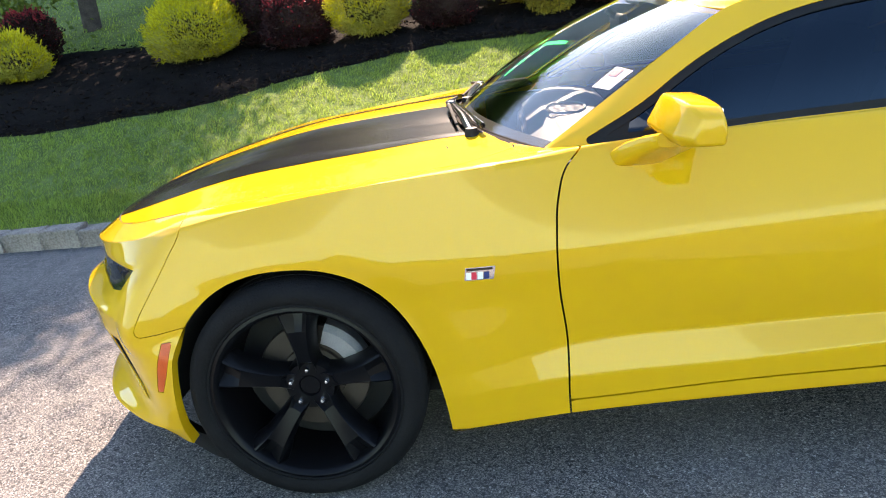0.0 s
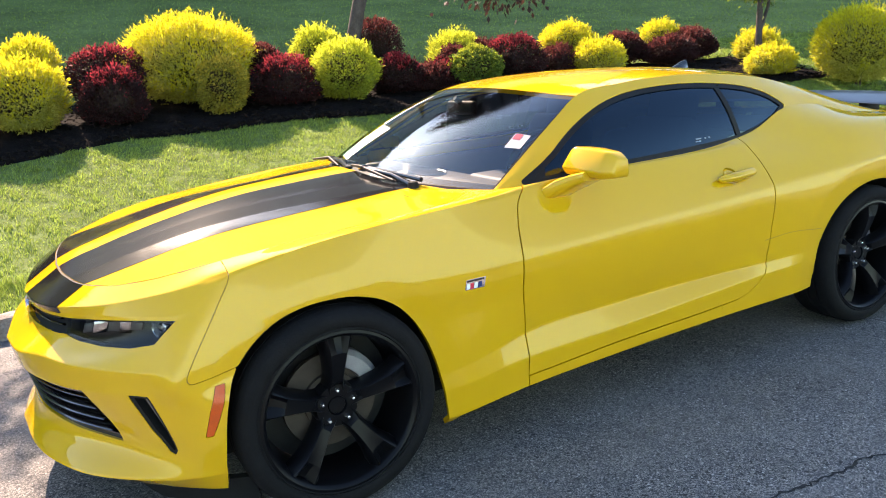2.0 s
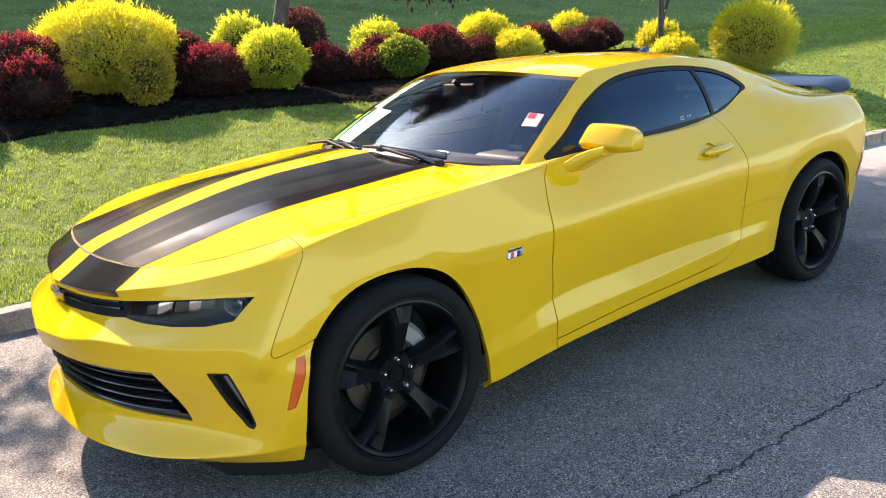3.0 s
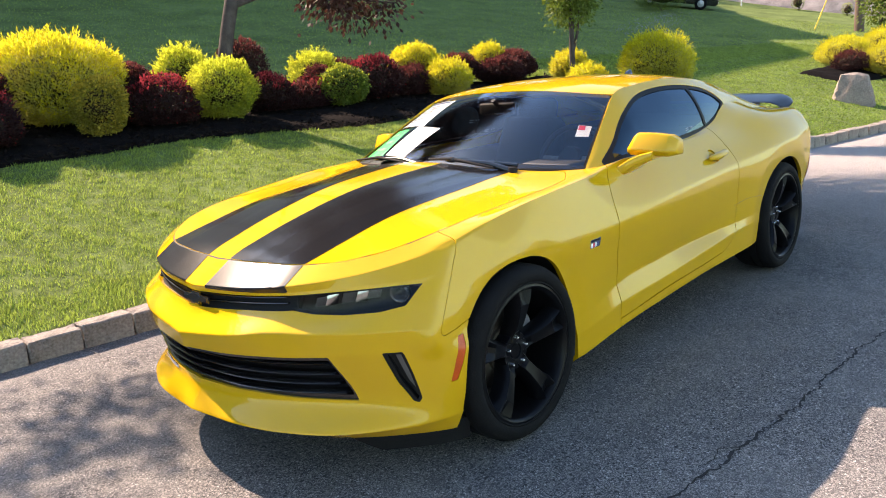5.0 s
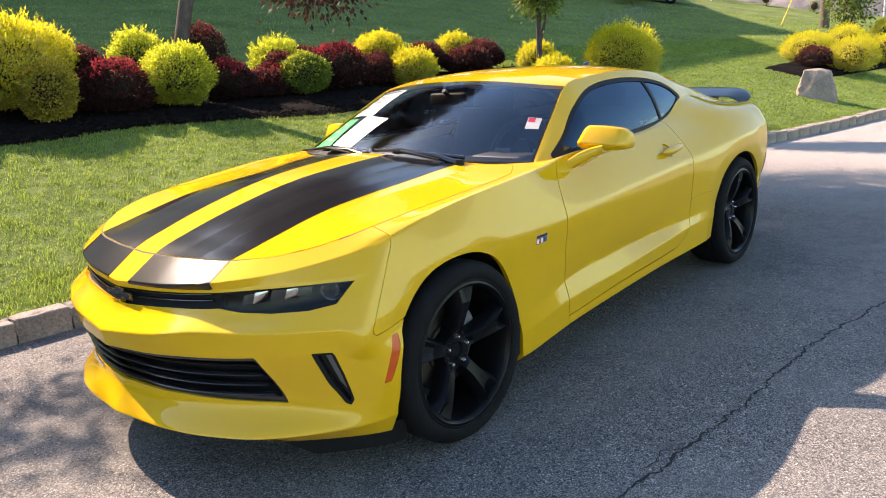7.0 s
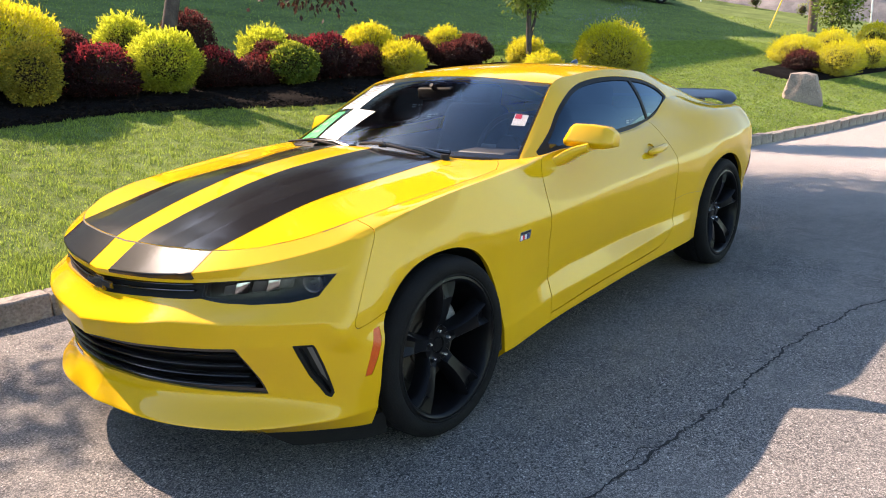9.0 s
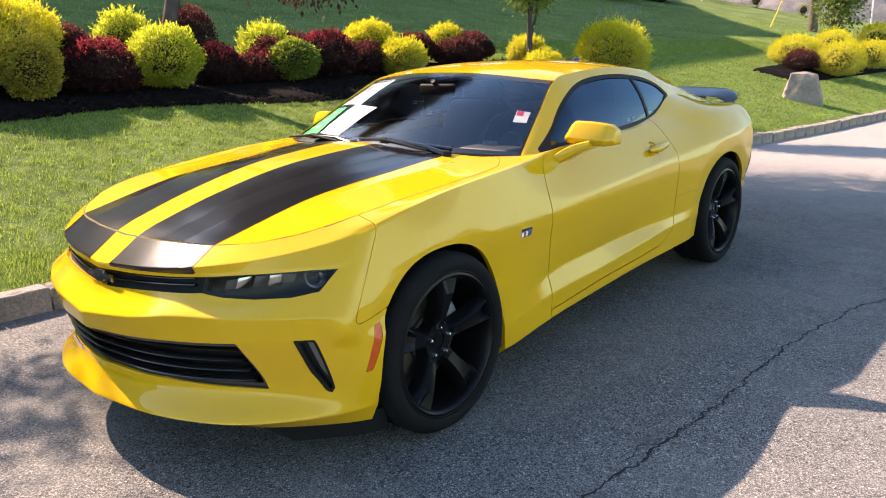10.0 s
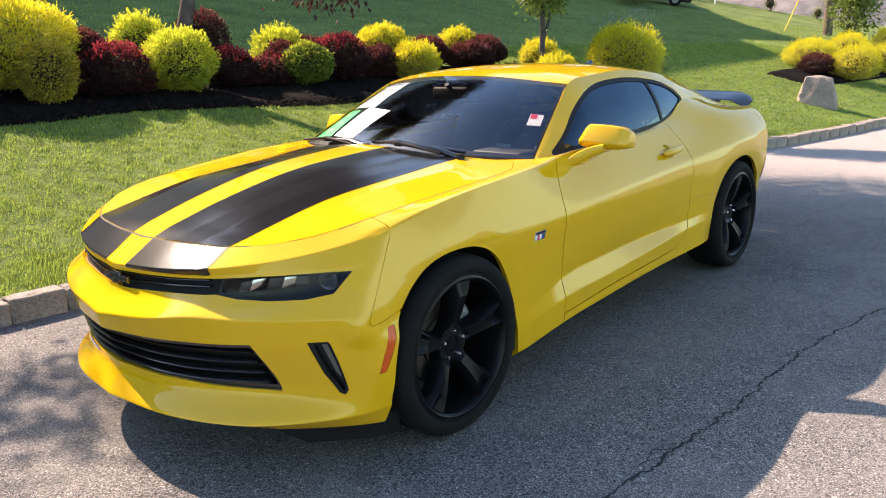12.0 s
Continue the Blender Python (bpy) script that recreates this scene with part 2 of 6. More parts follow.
def box_bm(sx, sy, sz, bevel=0.0, seg=2, at=(0, 0, 0)):
    bm = bmesh.new()
    bmesh.ops.create_cube(bm, size=1)
    bmesh.ops.scale(bm, vec=(sx, sy, sz), verts=bm.verts)
    if bevel:
        bmesh.ops.bevel(bm, geom=bm.edges[:], offset=bevel, segments=seg, affect="EDGES", profile=0.5)
    bmesh.ops.translate(bm, vec=at, verts=bm.verts)
    return bm


def tube(points, radii, seg=8):
    """A tapered tube along points."""
    bm = bmesh.new()
    pts = [Vector(p) for p in points]
    rings = []
    for i, p in enumerate(pts):
        d = (pts[min(i + 1, len(pts) - 1)] - pts[max(i - 1, 0)]).normalized()
        a = d.orthogonal().normalized()
        b = d.cross(a)
        if rings:
            pa = last - d * last.dot(d)
            a = pa.normalized()
            b = d.cross(a)
        last = a
        r = radii[i] if isinstance(radii, (list, tuple)) else radii
        rings.append([bm.verts.new(p + r * (math.cos(2 * math.pi * k / seg) * a + math.sin(2 * math.pi * k / seg) * b)) for k in range(seg)])
    for A, B in zip(rings, rings[1:]):
        for k in range(seg):
            bm.faces.new((A[k], A[(k + 1) % seg], B[(k + 1) % seg], B[k]))
    bm.faces.new(rings[0][::-1])
    bm.faces.new(rings[-1])
    bmesh.ops.recalc_face_normals(bm, faces=bm.faces)
    return bm

# ---- the car ----
# x runs to the tail, s is the distance from the middle, z up; front axle at x 0, rear axle at x 2.812.
AXLE_R, WHEEL_Z = 2.812, 0.35
RAILS = [
    [(-0.6, 0.84, 0.19), (0.38, 0.815, 0.147), (0.75, 0.82, 0.188), (1.2, 0.82, 0.210), (1.7, 0.82, 0.222), (2.38, 0.83, 0.243), (3.2, 0.82, 0.27), (3.85, 0.6, 0.3)],
    [(-0.6, 0.885, 0.27), (0.38, 0.86, 0.184), (0.75, 0.866, 0.222), (1.2, 0.868, 0.243), (1.7, 0.87, 0.258), (2.38, 0.885, 0.275), (3.2, 0.86, 0.33), (3.5, 0.77, 0.34), (3.85, 0.59, 0.36)],
    [(-0.6, 0.895, 0.36), (0.38, 0.87, 0.295), (0.75, 0.872, 0.338), (1.2, 0.874, 0.356), (1.7, 0.876, 0.385), (2.05, 0.882, 0.405), (2.4, 0.895, 0.41), (3.2, 0.87, 0.42), (3.5, 0.78, 0.42), (3.85, 0.60, 0.42)],
    [(-0.6, 0.893, 0.45), (0.38, 0.866, 0.36), (0.55, 0.862, 0.385), (0.75, 0.845, 0.424), (1.2, 0.836, 0.442), (1.7, 0.840, 0.446), (2.05, 0.866, 0.45), (2.4, 0.893, 0.465), (3.2, 0.88, 0.5), (3.5, 0.79, 0.51), (3.85, 0.61, 0.52)],
    [(-0.6, 0.875, 0.57), (-0.3, 0.885, 0.6), (0.0, 0.89, 0.62), (0.4, 0.866, 0.56), (0.75, 0.862, 0.58), (1.2, 0.866, 0.58), (1.7, 0.866, 0.59), (2.05, 0.868, 0.6), (2.4, 0.893, 0.6), (2.8, 0.912, 0.62), (3.2, 0.890, 0.645), (3.36, 0.868, 0.648), (3.42, 0.838, 0.65), (3.5, 0.79, 0.65), (3.85, 0.62, 0.66)],
    [(-0.6, 0.855, 0.66), (-0.3, 0.865, 0.7), (0.0, 0.884, 0.742), (0.2, 0.881, 0.726), (0.42, 0.876, 0.713), (0.73, 0.874, 0.722), (1.05, 0.873, 0.738), (1.41, 0.869, 0.755), (1.76, 0.864, 0.772), (2.08, 0.862, 0.79), (2.5, 0.884, 0.82), (2.8, 0.900, 0.835), (3.2, 0.884, 0.86), (3.36, 0.862, 0.865), (3.42, 0.832, 0.865), (3.5, 0.785, 0.86), (3.85, 0.63, 0.84)],
    [(-0.6, 0.79, 0.78), (-0.28, 0.820, 0.857), (-0.11, 0.824, 0.888), (0.05, 0.826, 0.909), (0.22, 0.829, 0.925), (0.39, 0.825, 0.935), (0.6, 0.806, 0.942), (0.8, 0.783, 0.948), (1.31, 0.772, 0.945), (2.0, 0.745, 0.955), (2.4, 0.74, 0.965), (2.8, 0.785, 0.982), (3.2, 0.785, 0.990), (3.36, 0.772, 0.990), (3.42, 0.748, 0.986), (3.5, 0.71, 0.978), (3.85, 0.59, 0.95)],
    [(-0.7, 0.50, 0.802), (-0.6, 0.59, 0.819), (-0.42, 0.702, 0.858), (-0.28, 0.742, 0.882), (0.0, 0.750, 0.906), (0.24, 0.760, 0.923), (0.42, 0.768, 0.938), (0.56, 0.750, 0.946), (0.74, 0.727, 0.955), (0.86, 0.745, 0.958), (1.31, 0.74, 0.971), (1.98, 0.7, 0.99), (2.2, 0.676, 1.02), (2.48, 0.628, 1.1), (2.7, 0.605, 1.1), (3.0, 0.63, 1.04), (3.3, 0.65, 1.012), (3.5, 0.63, 1.0), (3.85, 0.53, 0.97)],
]
ROOF_RAIL = [(0.735, 0.716, 0.957), (0.9, 0.667, 1.053), (1.1, 0.613, 1.172), (1.25, 0.573, 1.255), (1.5, 0.556, 1.287), (1.8, 0.55, 1.3), (2.1, 0.545, 1.287), (2.4, 0.535, 1.252), (2.7, 0.53, 1.185), (3.0, 0.54, 1.1), (3.3, 0.56, 1.02)]
ROOF_MID = [(1.05, 1.295), (1.3, 1.33), (1.6, 1.347), (1.9, 1.344), (2.2, 1.325), (2.5, 1.285), (2.8, 1.21), (3.1, 1.12), (3.4, 1.04)]
HOOD_SHARE = [(0, 1), (0.15, 0.96), (0.3, 0.81), (0.42, 0.60), (0.58, 0.30), (0.8, 0.09), (1, 0)]
HOOD_MID = [(-0.80, 0.752), (-0.755, 0.785), (-0.675, 0.824), (-0.585, 0.853), (-0.461, 0.889), (-0.331, 0.921), (-0.192, 0.951), (-0.045, 0.975), (0.143, 0.992), (0.331, 1.004), (0.6, 1.012)]


def rail(k, x, c):
    return curve(x, [(p[0], p[c]) for p in RAILS[k]])


def side_surface(u, v):
    rs, rz = [rail(k, u, 1) for k in range(8)], [rail(k, u, 2) for k in range(8)]
    crest = 0.8 * np.clip((1.0 - u) / 0.3, 0, 1)  # the fender's top edge is tight, the waist line soft
    both = []
    for r in (rs, rz):
        soft, waist, edge = across(v, r, (1, 2, 3)), across(v, r, (1, 2, 3, 5)), across(v, r, (1, 2, 3, 6))
        both.append(soft + 0.35 * (waist - soft) + crest * (edge - soft))
    # the lips of the wheel arches turn in towards their edge
    front = np.clip(1 - (np.hypot(u - 0.01, both[1] - 0.335) - 0.395) / 0.07, 0, 1)
    rear = np.clip(1 - (np.hypot((u - AXLE_R) / 1.0625, both[1] - 0.335) - 0.40) / 0.10, 0, 1)
    return u, both[0] - 0.009 * front - 0.012 * rear, both[1]


def hood_z(x, y):
    """The bonnet's height: a crown with a raised middle that falls to the cut line."""
    s = np.abs(y)
    edge_s = rail(7, x, 1)
    edge_z = rail(7, x, 2)
    mid = curve(x, HOOD_MID)
    w = np.clip(s / edge_s, 0, 1.15)
    ramp = np.clip((x + 0.80) / 0.35, 0, 1)
    full = 1 - np.clip(w, 0, 1.15) ** 2.3
    share = full + (curve(np.clip(w, 0, 1), HOOD_SHARE) - full) * ramp
    fold = 0.31 + 0.10 * (x + 0.75)
    crease = 0.006 * np.clip(1 - np.abs(s - fold) / 0.12, 0, 1)
    return edge_z + (mid - edge_z) * share + crease * ramp


def hood_surface(u, v):
    return u, v, hood_z(u, v)


LEVELS = [
    [(-0.865, 0, 0.215), (-0.835, 0.25, 0.213), (-0.775, 0.43, 0.208), (-0.67, 0.6, 0.2), (-0.5, 0.765, 0.193), (-0.36, 0.86, 0.193), (-0.2, 0.872, 0.195)],
    [(-0.93, 0, 0.252), (-0.898, 0.27, 0.25), (-0.835, 0.46, 0.247), (-0.73, 0.635, 0.247), (-0.535, 0.81, 0.252), (-0.37, 0.888, 0.265), (-0.2, 0.89, 0.27)],
    [(-0.875, 0, 0.352), (-0.842, 0.25, 0.352), (-0.765, 0.45, 0.35), (-0.64, 0.64, 0.341), (-0.522, 0.795, 0.34), (-0.4, 0.895, 0.36), (-0.2, 0.905, 0.36)],
    [(-0.918, 0, 0.505), (-0.882, 0.25, 0.516), (-0.817, 0.45, 0.527), (-0.725, 0.61, 0.528), (-0.6, 0.76, 0.53), (-0.42, 0.893, 0.52), (-0.2, 0.905, 0.52)],
    [(-0.93, 0, 0.565), (-0.893, 0.27, 0.592), (-0.833, 0.43, 0.612), (-0.74, 0.6, 0.61), (-0.6, 0.765, 0.605), (-0.45, 0.873, 0.6), (-0.2, 0.888, 0.6)],
    [(-0.848, 0, 0.635), (-0.815, 0.25, 0.655), (-0.758, 0.44, 0.668), (-0.665, 0.6, 0.655), (-0.535, 0.765, 0.68), (-0.43, 0.85, 0.70), (-0.2, 0.87, 0.71)],
    [(-0.838, 0, 0.712), (-0.805, 0.25, 0.723), (-0.742, 0.44, 0.735), (-0.63, 0.62, 0.748), (-0.47, 0.79, 0.757), (-0.36, 0.832, 0.775), (-0.2, 0.842, 0.8)],
    [(-0.842, 0, 0.726), (-0.811, 0.25, 0.739), (-0.746, 0.45, 0.758), (-0.612, 0.630, 0.783), (-0.458, 0.755, 0.818), (-0.33, 0.805, 0.846), (-0.2, 0.822, 0.872)],
    [(-0.728, 0, 0.781), (-0.710, 0.25, 0.791), (-0.656, 0.46, 0.803), (-0.535, 0.622, 0.827), (-0.41, 0.705, 0.846), (-0.30, 0.738, 0.866), (-0.2, 0.745, 0.876)],
]


LEVELS[-1] = [(x, s, float(hood_z(np.array(x), np.array(s))) - 0.001) for x, s, z in LEVELS[-1]]


JOIN_X, JOIN_Z = np.linspace(-0.60, -0.18, 43), np.linspace(0.2, 0.9, 141)
JOIN_S = np.stack([np.interp(JOIN_Z, q[2], q[1]) for q in (side_surface(np.full(211, x), np.linspace(0, 7, 211)) for x in JOIN_X)])
JOIN_Q = np.linspace(0.70, 0.83, 53)
JOIN_T = np.stack([np.interp(JOIN_Q, q[1][::-1], q[2][::-1]) for q in (side_surface(np.full(41, x), np.linspace(6, 7, 41)) for x in JOIN_X)])


def grid_at(table, x, first, step, y):
    """Bilinear look-up in a table over JOIN_X and an even second axis."""
    a = np.clip((np.asarray(x, float) - JOIN_X[0]) / (JOIN_X[1] - JOIN_X[0]), 0, table.shape[0] - 1.001)
    b = np.clip((np.asarray(y, float) - first) / step, 0, table.shape[1] - 1.001)
    i, k = a.astype(int), b.astype(int)
    p, q = a - i, b - k
    return (1 - p) * ((1 - q) * table[i, k] + q * table[i, k + 1]) + p * ((1 - q) * table[i + 1, k] + q * table[i + 1, k + 1])


def side_s(x, z):
    """How far out the body's side lies at x and height z, near the nose."""
    return grid_at(JOIN_S, x, JOIN_Z[0], JOIN_Z[1] - JOIN_Z[0], z)


def nose_cut(x, z):
    """Positive behind the joint between bumper and fender."""
    cx = curve(z, [(0.5, -0.49), (0.568, -0.468), (0.62, -0.44), (0.7, -0.385), (0.78, -0.33), (0.85, -0.287), (0.9, -0.287)])
    low = z - curve(x, [(-0.6, 0.566), (-0.455, 0.566), (-0.3, 0.588)])
    a, b = x - cx, np.where(x > -0.1, 1.0, low)
    r = 0.03
    return np.where((a < r) & (b < r), r - np.hypot(r - a, r - b), np.minimum(a, b))


def nose_surface(u, v):
    """The front: u runs from the middle (0) round the corner (6), v from the lip (0) to the bonnet's edge (8).
    It runs flush into the fender at their joint."""
    soft = np.clip((u - 4.0) / 1.0, 0, 1)
    out = []
    for c in range(3):
        rows = [curve(u, list(zip(range(7), [p[c] for p in lev]))) for lev in LEVELS]
        out.append(across(v, rows, (1, 3, 4, 6, 7)) * (1 - soft) + across(v, rows, (1, 3, 4, 6)) * soft)
    x, s, z = out
    t = np.clip(1 + nose_cut(x, z) / 0.09, 0, 1)
    t = t * t * (3 - 2 * t)
    low = np.clip((7.0 - v) / 0.2, 0, 1)
    top = np.clip((v - 7.0) / 0.2, 0, 1)
    z2 = z + (grid_at(JOIN_T, x, JOIN_Q[0], JOIN_Q[1] - JOIN_Q[0], s) - z) * t * top
    return x, s + (side_s(x, z) - s) * t * low, z2


ARCH_PTS = [(-0.385, 0.0), (-0.385, 0.30), (-0.372, 0.43), (-0.343, 0.543), (-0.275, 0.632), (-0.185, 0.695), (-0.09, 0.724), (0.01, 0.73), (0.10, 0.720), (0.20, 0.682), (0.288, 0.600), (0.358, 0.46), (0.394, 0.3), (0.404, 0.17), (0.404, 0.0)]
ARCH_PTS = rounded(ARCH_PTS, (0, 1, len(ARCH_PTS) - 2, len(ARCH_PTS) - 1))


def arch_sdf(x, z, x0=0.0, grow=0.0):
    """Positive outside the wheel arch."""
    return -poly_sdf(x - x0, z, ARCH_PTS) - grow


def rear_arch_sdf(x, z):
    a = np.maximum(np.hypot((x - AXLE_R) / 0.425 * 0.40, z - 0.335) - 0.40, 0)
    inside = np.hypot((x - AXLE_R) / 0.425 * 0.40, z - 0.335) - 0.40
    return np.where(z < 0.335, np.abs(x - AXLE_R) - 0.43 - 0.12 * (0.335 - z), inside)


def door_front(x, z):
    cx = curve(z, [(0.2, 0.748), (0.26, 0.746), (0.45, 0.752), (0.6, 0.740), (0.75, 0.742), (0.85, 0.756), (0.92, 0.785), (0.955, 0.82), (1.0, 0.87)])
    return x - cx


def door_rear(x, z):
    cx = curve(z, [(0.2, 1.70), (0.30, 1.80), (0.335, 1.93), (0.40, 2.035), (0.5, 2.07), (0.62, 2.092), (0.75, 2.108), (0.84, 2.108), (0.93, 2.098), (1.0, 2.075)])
    return cx - x


def door_low(x, z):
    return z - curve(x, [(0.6, 0.258), (0.75, 0.264), (1.2, 0.292), (1.7, 0.309), (1.85, 0.318), (2.2, 0.34)])


def handle_hole(x, z):
    """Positive outside the round recess behind the door handle."""
    return np.hypot((x - 1.885) / 1.25, z - 0.862) - 0.034


GAP = 0.0027
NOSE_GAP = 0.0012
car = thing("car", "bright yellow sports coupe with two black bonnet stripes", "car")
SIDES = [(-1, "driver"), (1, "passenger")]


def even(vals, n):
    """Even steps: the trimmer wants one step size."""
    return np.linspace(vals[0], vals[-1], n)


VS = even((0, 7), 92)
for side, _ in SIDES:
    panel("fender", side_surface, even((-0.6, 0.9), 138), VS,
                   lambda x, s, z: np.minimum.reduce([arch_sdf(x, z), nose_cut(x, z) - NOSE_GAP, -door_front(x, z) - GAP, rail(7, x, 1) * 0 + (z - 0.13), 0.86 - x]),
                   PAINT, car, side=side)
    panel("door", side_surface, even((0.66, 2.2), 140), VS,
                 lambda x, s, z: np.minimum.reduce([door_front(x, z) - GAP, door_rear(x, z) - GAP, door_low(x, z) - GAP, handle_hole(x, z)]),
                 PAINT, car, side=side)
    panel("sill", side_surface, even((0.60, 2.45), 150), even((0, 3.2), 40),
                 lambda x, s, z: np.minimum.reduce([door_front(x, z) - GAP, -door_low(x, z) - GAP, door_rear(x, z) + 0.5, 1.78 - x, rear_arch_sdf(x, z)]),
                 PAINT, car, side=side)
    panel("quarter_panel", side_surface, even((1.6, 3.85), 200), VS,
                    lambda x, s, z: np.minimum.reduce([np.maximum(-door_rear(x, z) - GAP, np.minimum(-door_low(x, z) - GAP, x - 1.784)), rear_arch_sdf(x, z)]),
                    PAINT, car, side=side)

# strip added under the joint, the gap's shade put into its darker yellow
for side in (-1, 1):
    panel("joint_backing", side_surface, even((-0.6, -0.2), 70), VS, lambda x, s, z: np.minimum.reduce([0.006 - np.abs(nose_cut(x, z)), arch_sdf(x, z) - 0.002, 0.86 - z]), SEAM, car, side=side, flange=0, lift=-0.006)

# bumper in one piece round the nose, with its openings
GRILLE_LOW = [(-0.1, 0.358), (0.16, 0.359), (0.32, 0.360), (0.50, 0.350), (0.640, 0.341), (0.628, 0.41), (0.606, 0.524), (0.38, 0.520), (0.2, 0.512), (0, 0.504), (-0.1, 0.504)]
LAMP = [(0.478, 0.725), (0.468, 0.673), (0.536, 0.660), (0.62, 0.655), (0.721, 0.662), (0.787, 0.679), (0.809, 0.744), (0.753, 0.744), (0.645, 0.737), (0.55, 0.731)]
GRILLE_UP = [(-0.1, 0.646), (0.07, 0.646), (0.281, 0.662), (0.44, 0.670), *LAMP[1:], (0.478, 0.725), (0.394, 0.720), (0.224, 0.712), (0.038, 0.704), (-0.1, 0.704)]
SLOT = [(0.748, 0.531), (0.797, 0.529), (0.806, 0.45), (0.813, 0.345), (0.803, 0.327), (0.789, 0.337), (0.763, 0.41)]
MARKER = [(-0.384, 0.547), (-0.353, 0.549), (-0.366, 0.50), (-0.385, 0.45), (-0.410, 0.396), (-0.433, 0.393), (-0.411, 0.474)]


def nose_sdf(x, s, z):
    return np.minimum.reduce([-nose_cut(x, z) - NOSE_GAP, arch_sdf(x, z), -poly_sdf(s, z, GRILLE_LOW), -poly_sdf(s, z, GRILLE_UP), -poly_sdf(s, z, SLOT), -poly_sdf(x, z, MARKER) + 0 * s])


def nose_both(u, v):
    x, s, z = nose_surface(np.abs(u), v)
    return x, np.where(u < 0, -s, s), z


def nose_front_sdf(x, y, z):
    return nose_sdf(x, np.abs(y), z)


bumper = panel("front_bumper", nose_both, even((-6, 6), 340), even((0, 8), 148), nose_front_sdf, PAINT, car, side=0, flange=0.03)

# bonnet with its stripes
XB = 0.45


def hood_rear(s):
    return np.interp(s, [0, 0.2, 0.34, 0.47, 0.55, 0.62, 0.66, 0.70, 0.783, 0.82], [XB, XB + 0.003, 0.49, 0.573, 0.613, 0.648, 0.650, 0.600, 0.455, 0.40])


def hood_sdf(x, y, z):
    s = np.abs(y)
    fx = curve(s, [(0, -0.724), (0.25, -0.706), (0.46, -0.652), (0.622, -0.531), (0.705, -0.406), (0.738, -0.296), (0.8, -0.2)])
    return np.minimum.reduce([x - fx - GAP, hood_rear(s) - x, rail(7, x, 1) - s - 0.005])


hood = panel("bonnet", hood_surface, even((-0.76, 0.66), 140), even((-0.79, 0.79), 160), hood_sdf, PAINT, car, side=0)
for side in (-1, 1):
    panel("fender_corner", hood_surface, even((0.42, 0.78), 50), even((0.60, 0.79), 36),
          lambda x, s, z: np.minimum.reduce([x - hood_rear(s) - 0.004, 0.470 + 0.26 * (s / 0.716) ** 2.2 - x, rail(7, x, 1) + 0.002 - s]), PAINT, car, side=side)


# dark strips in the shut lines carry the gap's shade in their colour
for side in (-1, 1):
    panel("gap_seal", lambda u, v: (u, rail(7, u, 1) + v, rail(7, u, 2) - 0.0006), even((-0.41, 0.45), 60), even((-0.0062, 0.0012), 3), None, DARK, hood, side=side, flange=0)


def front_gap(u, v):
    fx = curve(np.abs(u), [(0, -0.724), (0.25, -0.706), (0.46, -0.652), (0.622, -0.531), (0.705, -0.406)])
    return fx + v, u, hood_z(fx + v, u) - 0.0012


panel("gap_seal", front_gap, even((-0.70, 0.70), 100), even((-0.003, 0.005), 3), None, DARK, hood, side=0, flange=0)


def stripe_edges(x):
    return 0.072 + 0.033 * (x + 0.75), 0.446 + 0.014 * (x + 0.75)


def stripe_sdf(x, y, z):
    lo, hi = stripe_edges(x)
    return np.minimum.reduce([np.abs(y) - lo, hi - np.abs(y), hood_sdf(x, y, z) - 0.001])


for side in (-1, 1):
    panel("bonnet_stripe", lambda u, v, k=side: hood_surface(u, k * v), even((-0.76, 0.66), 140), even((0.02, 0.60), 70), stripe_sdf, STRIPE, hood, "satin black stripe", side=0, flange=0.0, lift=0.0012)

    def front_stripe_sdf(x, s, z):
        lo, hi = stripe_edges(x)
        return np.minimum.reduce([s - lo, hi - s, nose_sdf(x, s, z) - 0.004, z - 0.717 - 0.035 * s])
    panel("bumper_stripe", nose_surface, even((0, 3.2), 60), even((5.9, 8), 60), front_stripe_sdf, STRIPE, bumper, "satin black stripe", side=side, flange=0.0, lift=0.0012)

# grille, lamps and slots in the nose


def inset(d):
    def f(u, v):
        x, s, z = nose_both(u, v)
        return x + d, y_scaled(s, d), z
    return f


def y_scaled(s, d):
    return s * (1 - 0.25 * d)


grille_low = panel("lower_grille", inset(0.075), even((-4.2, 4.2), 60), even((1.5, 3.6), 24), None, DARK, bumper, side=0, flange=0)
for k in range(4):
    zc = 0.378 + 0.036 * k

    def slat(u, v, zc=zc):
        x, s, z = nose_both(u, np.full_like(u, 2.0))
        x2, s2, z2 = nose_both(u, np.full_like(u, 3.0))
        t = (zc - 0.345) / 0.18
        bx, by = x + (x2 - x) * t, s + (s2 - s) * t
        ang = 2 * math.pi * v
        cz = zc + 0.010 * (np.abs(by) / 0.6) ** 1.3 * (2 * t - 1)
        return bx + 0.035 + 0.028 * np.cos(ang), by, cz + 0.008 * np.sin(ang)
    panel("grille_slat", slat, even((-2.85, 2.85), 48), even((0, 1), 11), None, GLOSSBLACK, grille_low, side=0, flange=0)
panel("grille_frame", inset(0.012), even((-3.4, 3.4), 120), even((1.7, 3.4), 50),
      lambda x, y, z: np.minimum(poly_sdf(np.abs(y), z, GRILLE_LOW) + 0.004, 0.016 - poly_sdf(np.abs(y), z, GRILLE_LOW)), GLOSSBLACK, grille_low, side=0, flange=0.05)
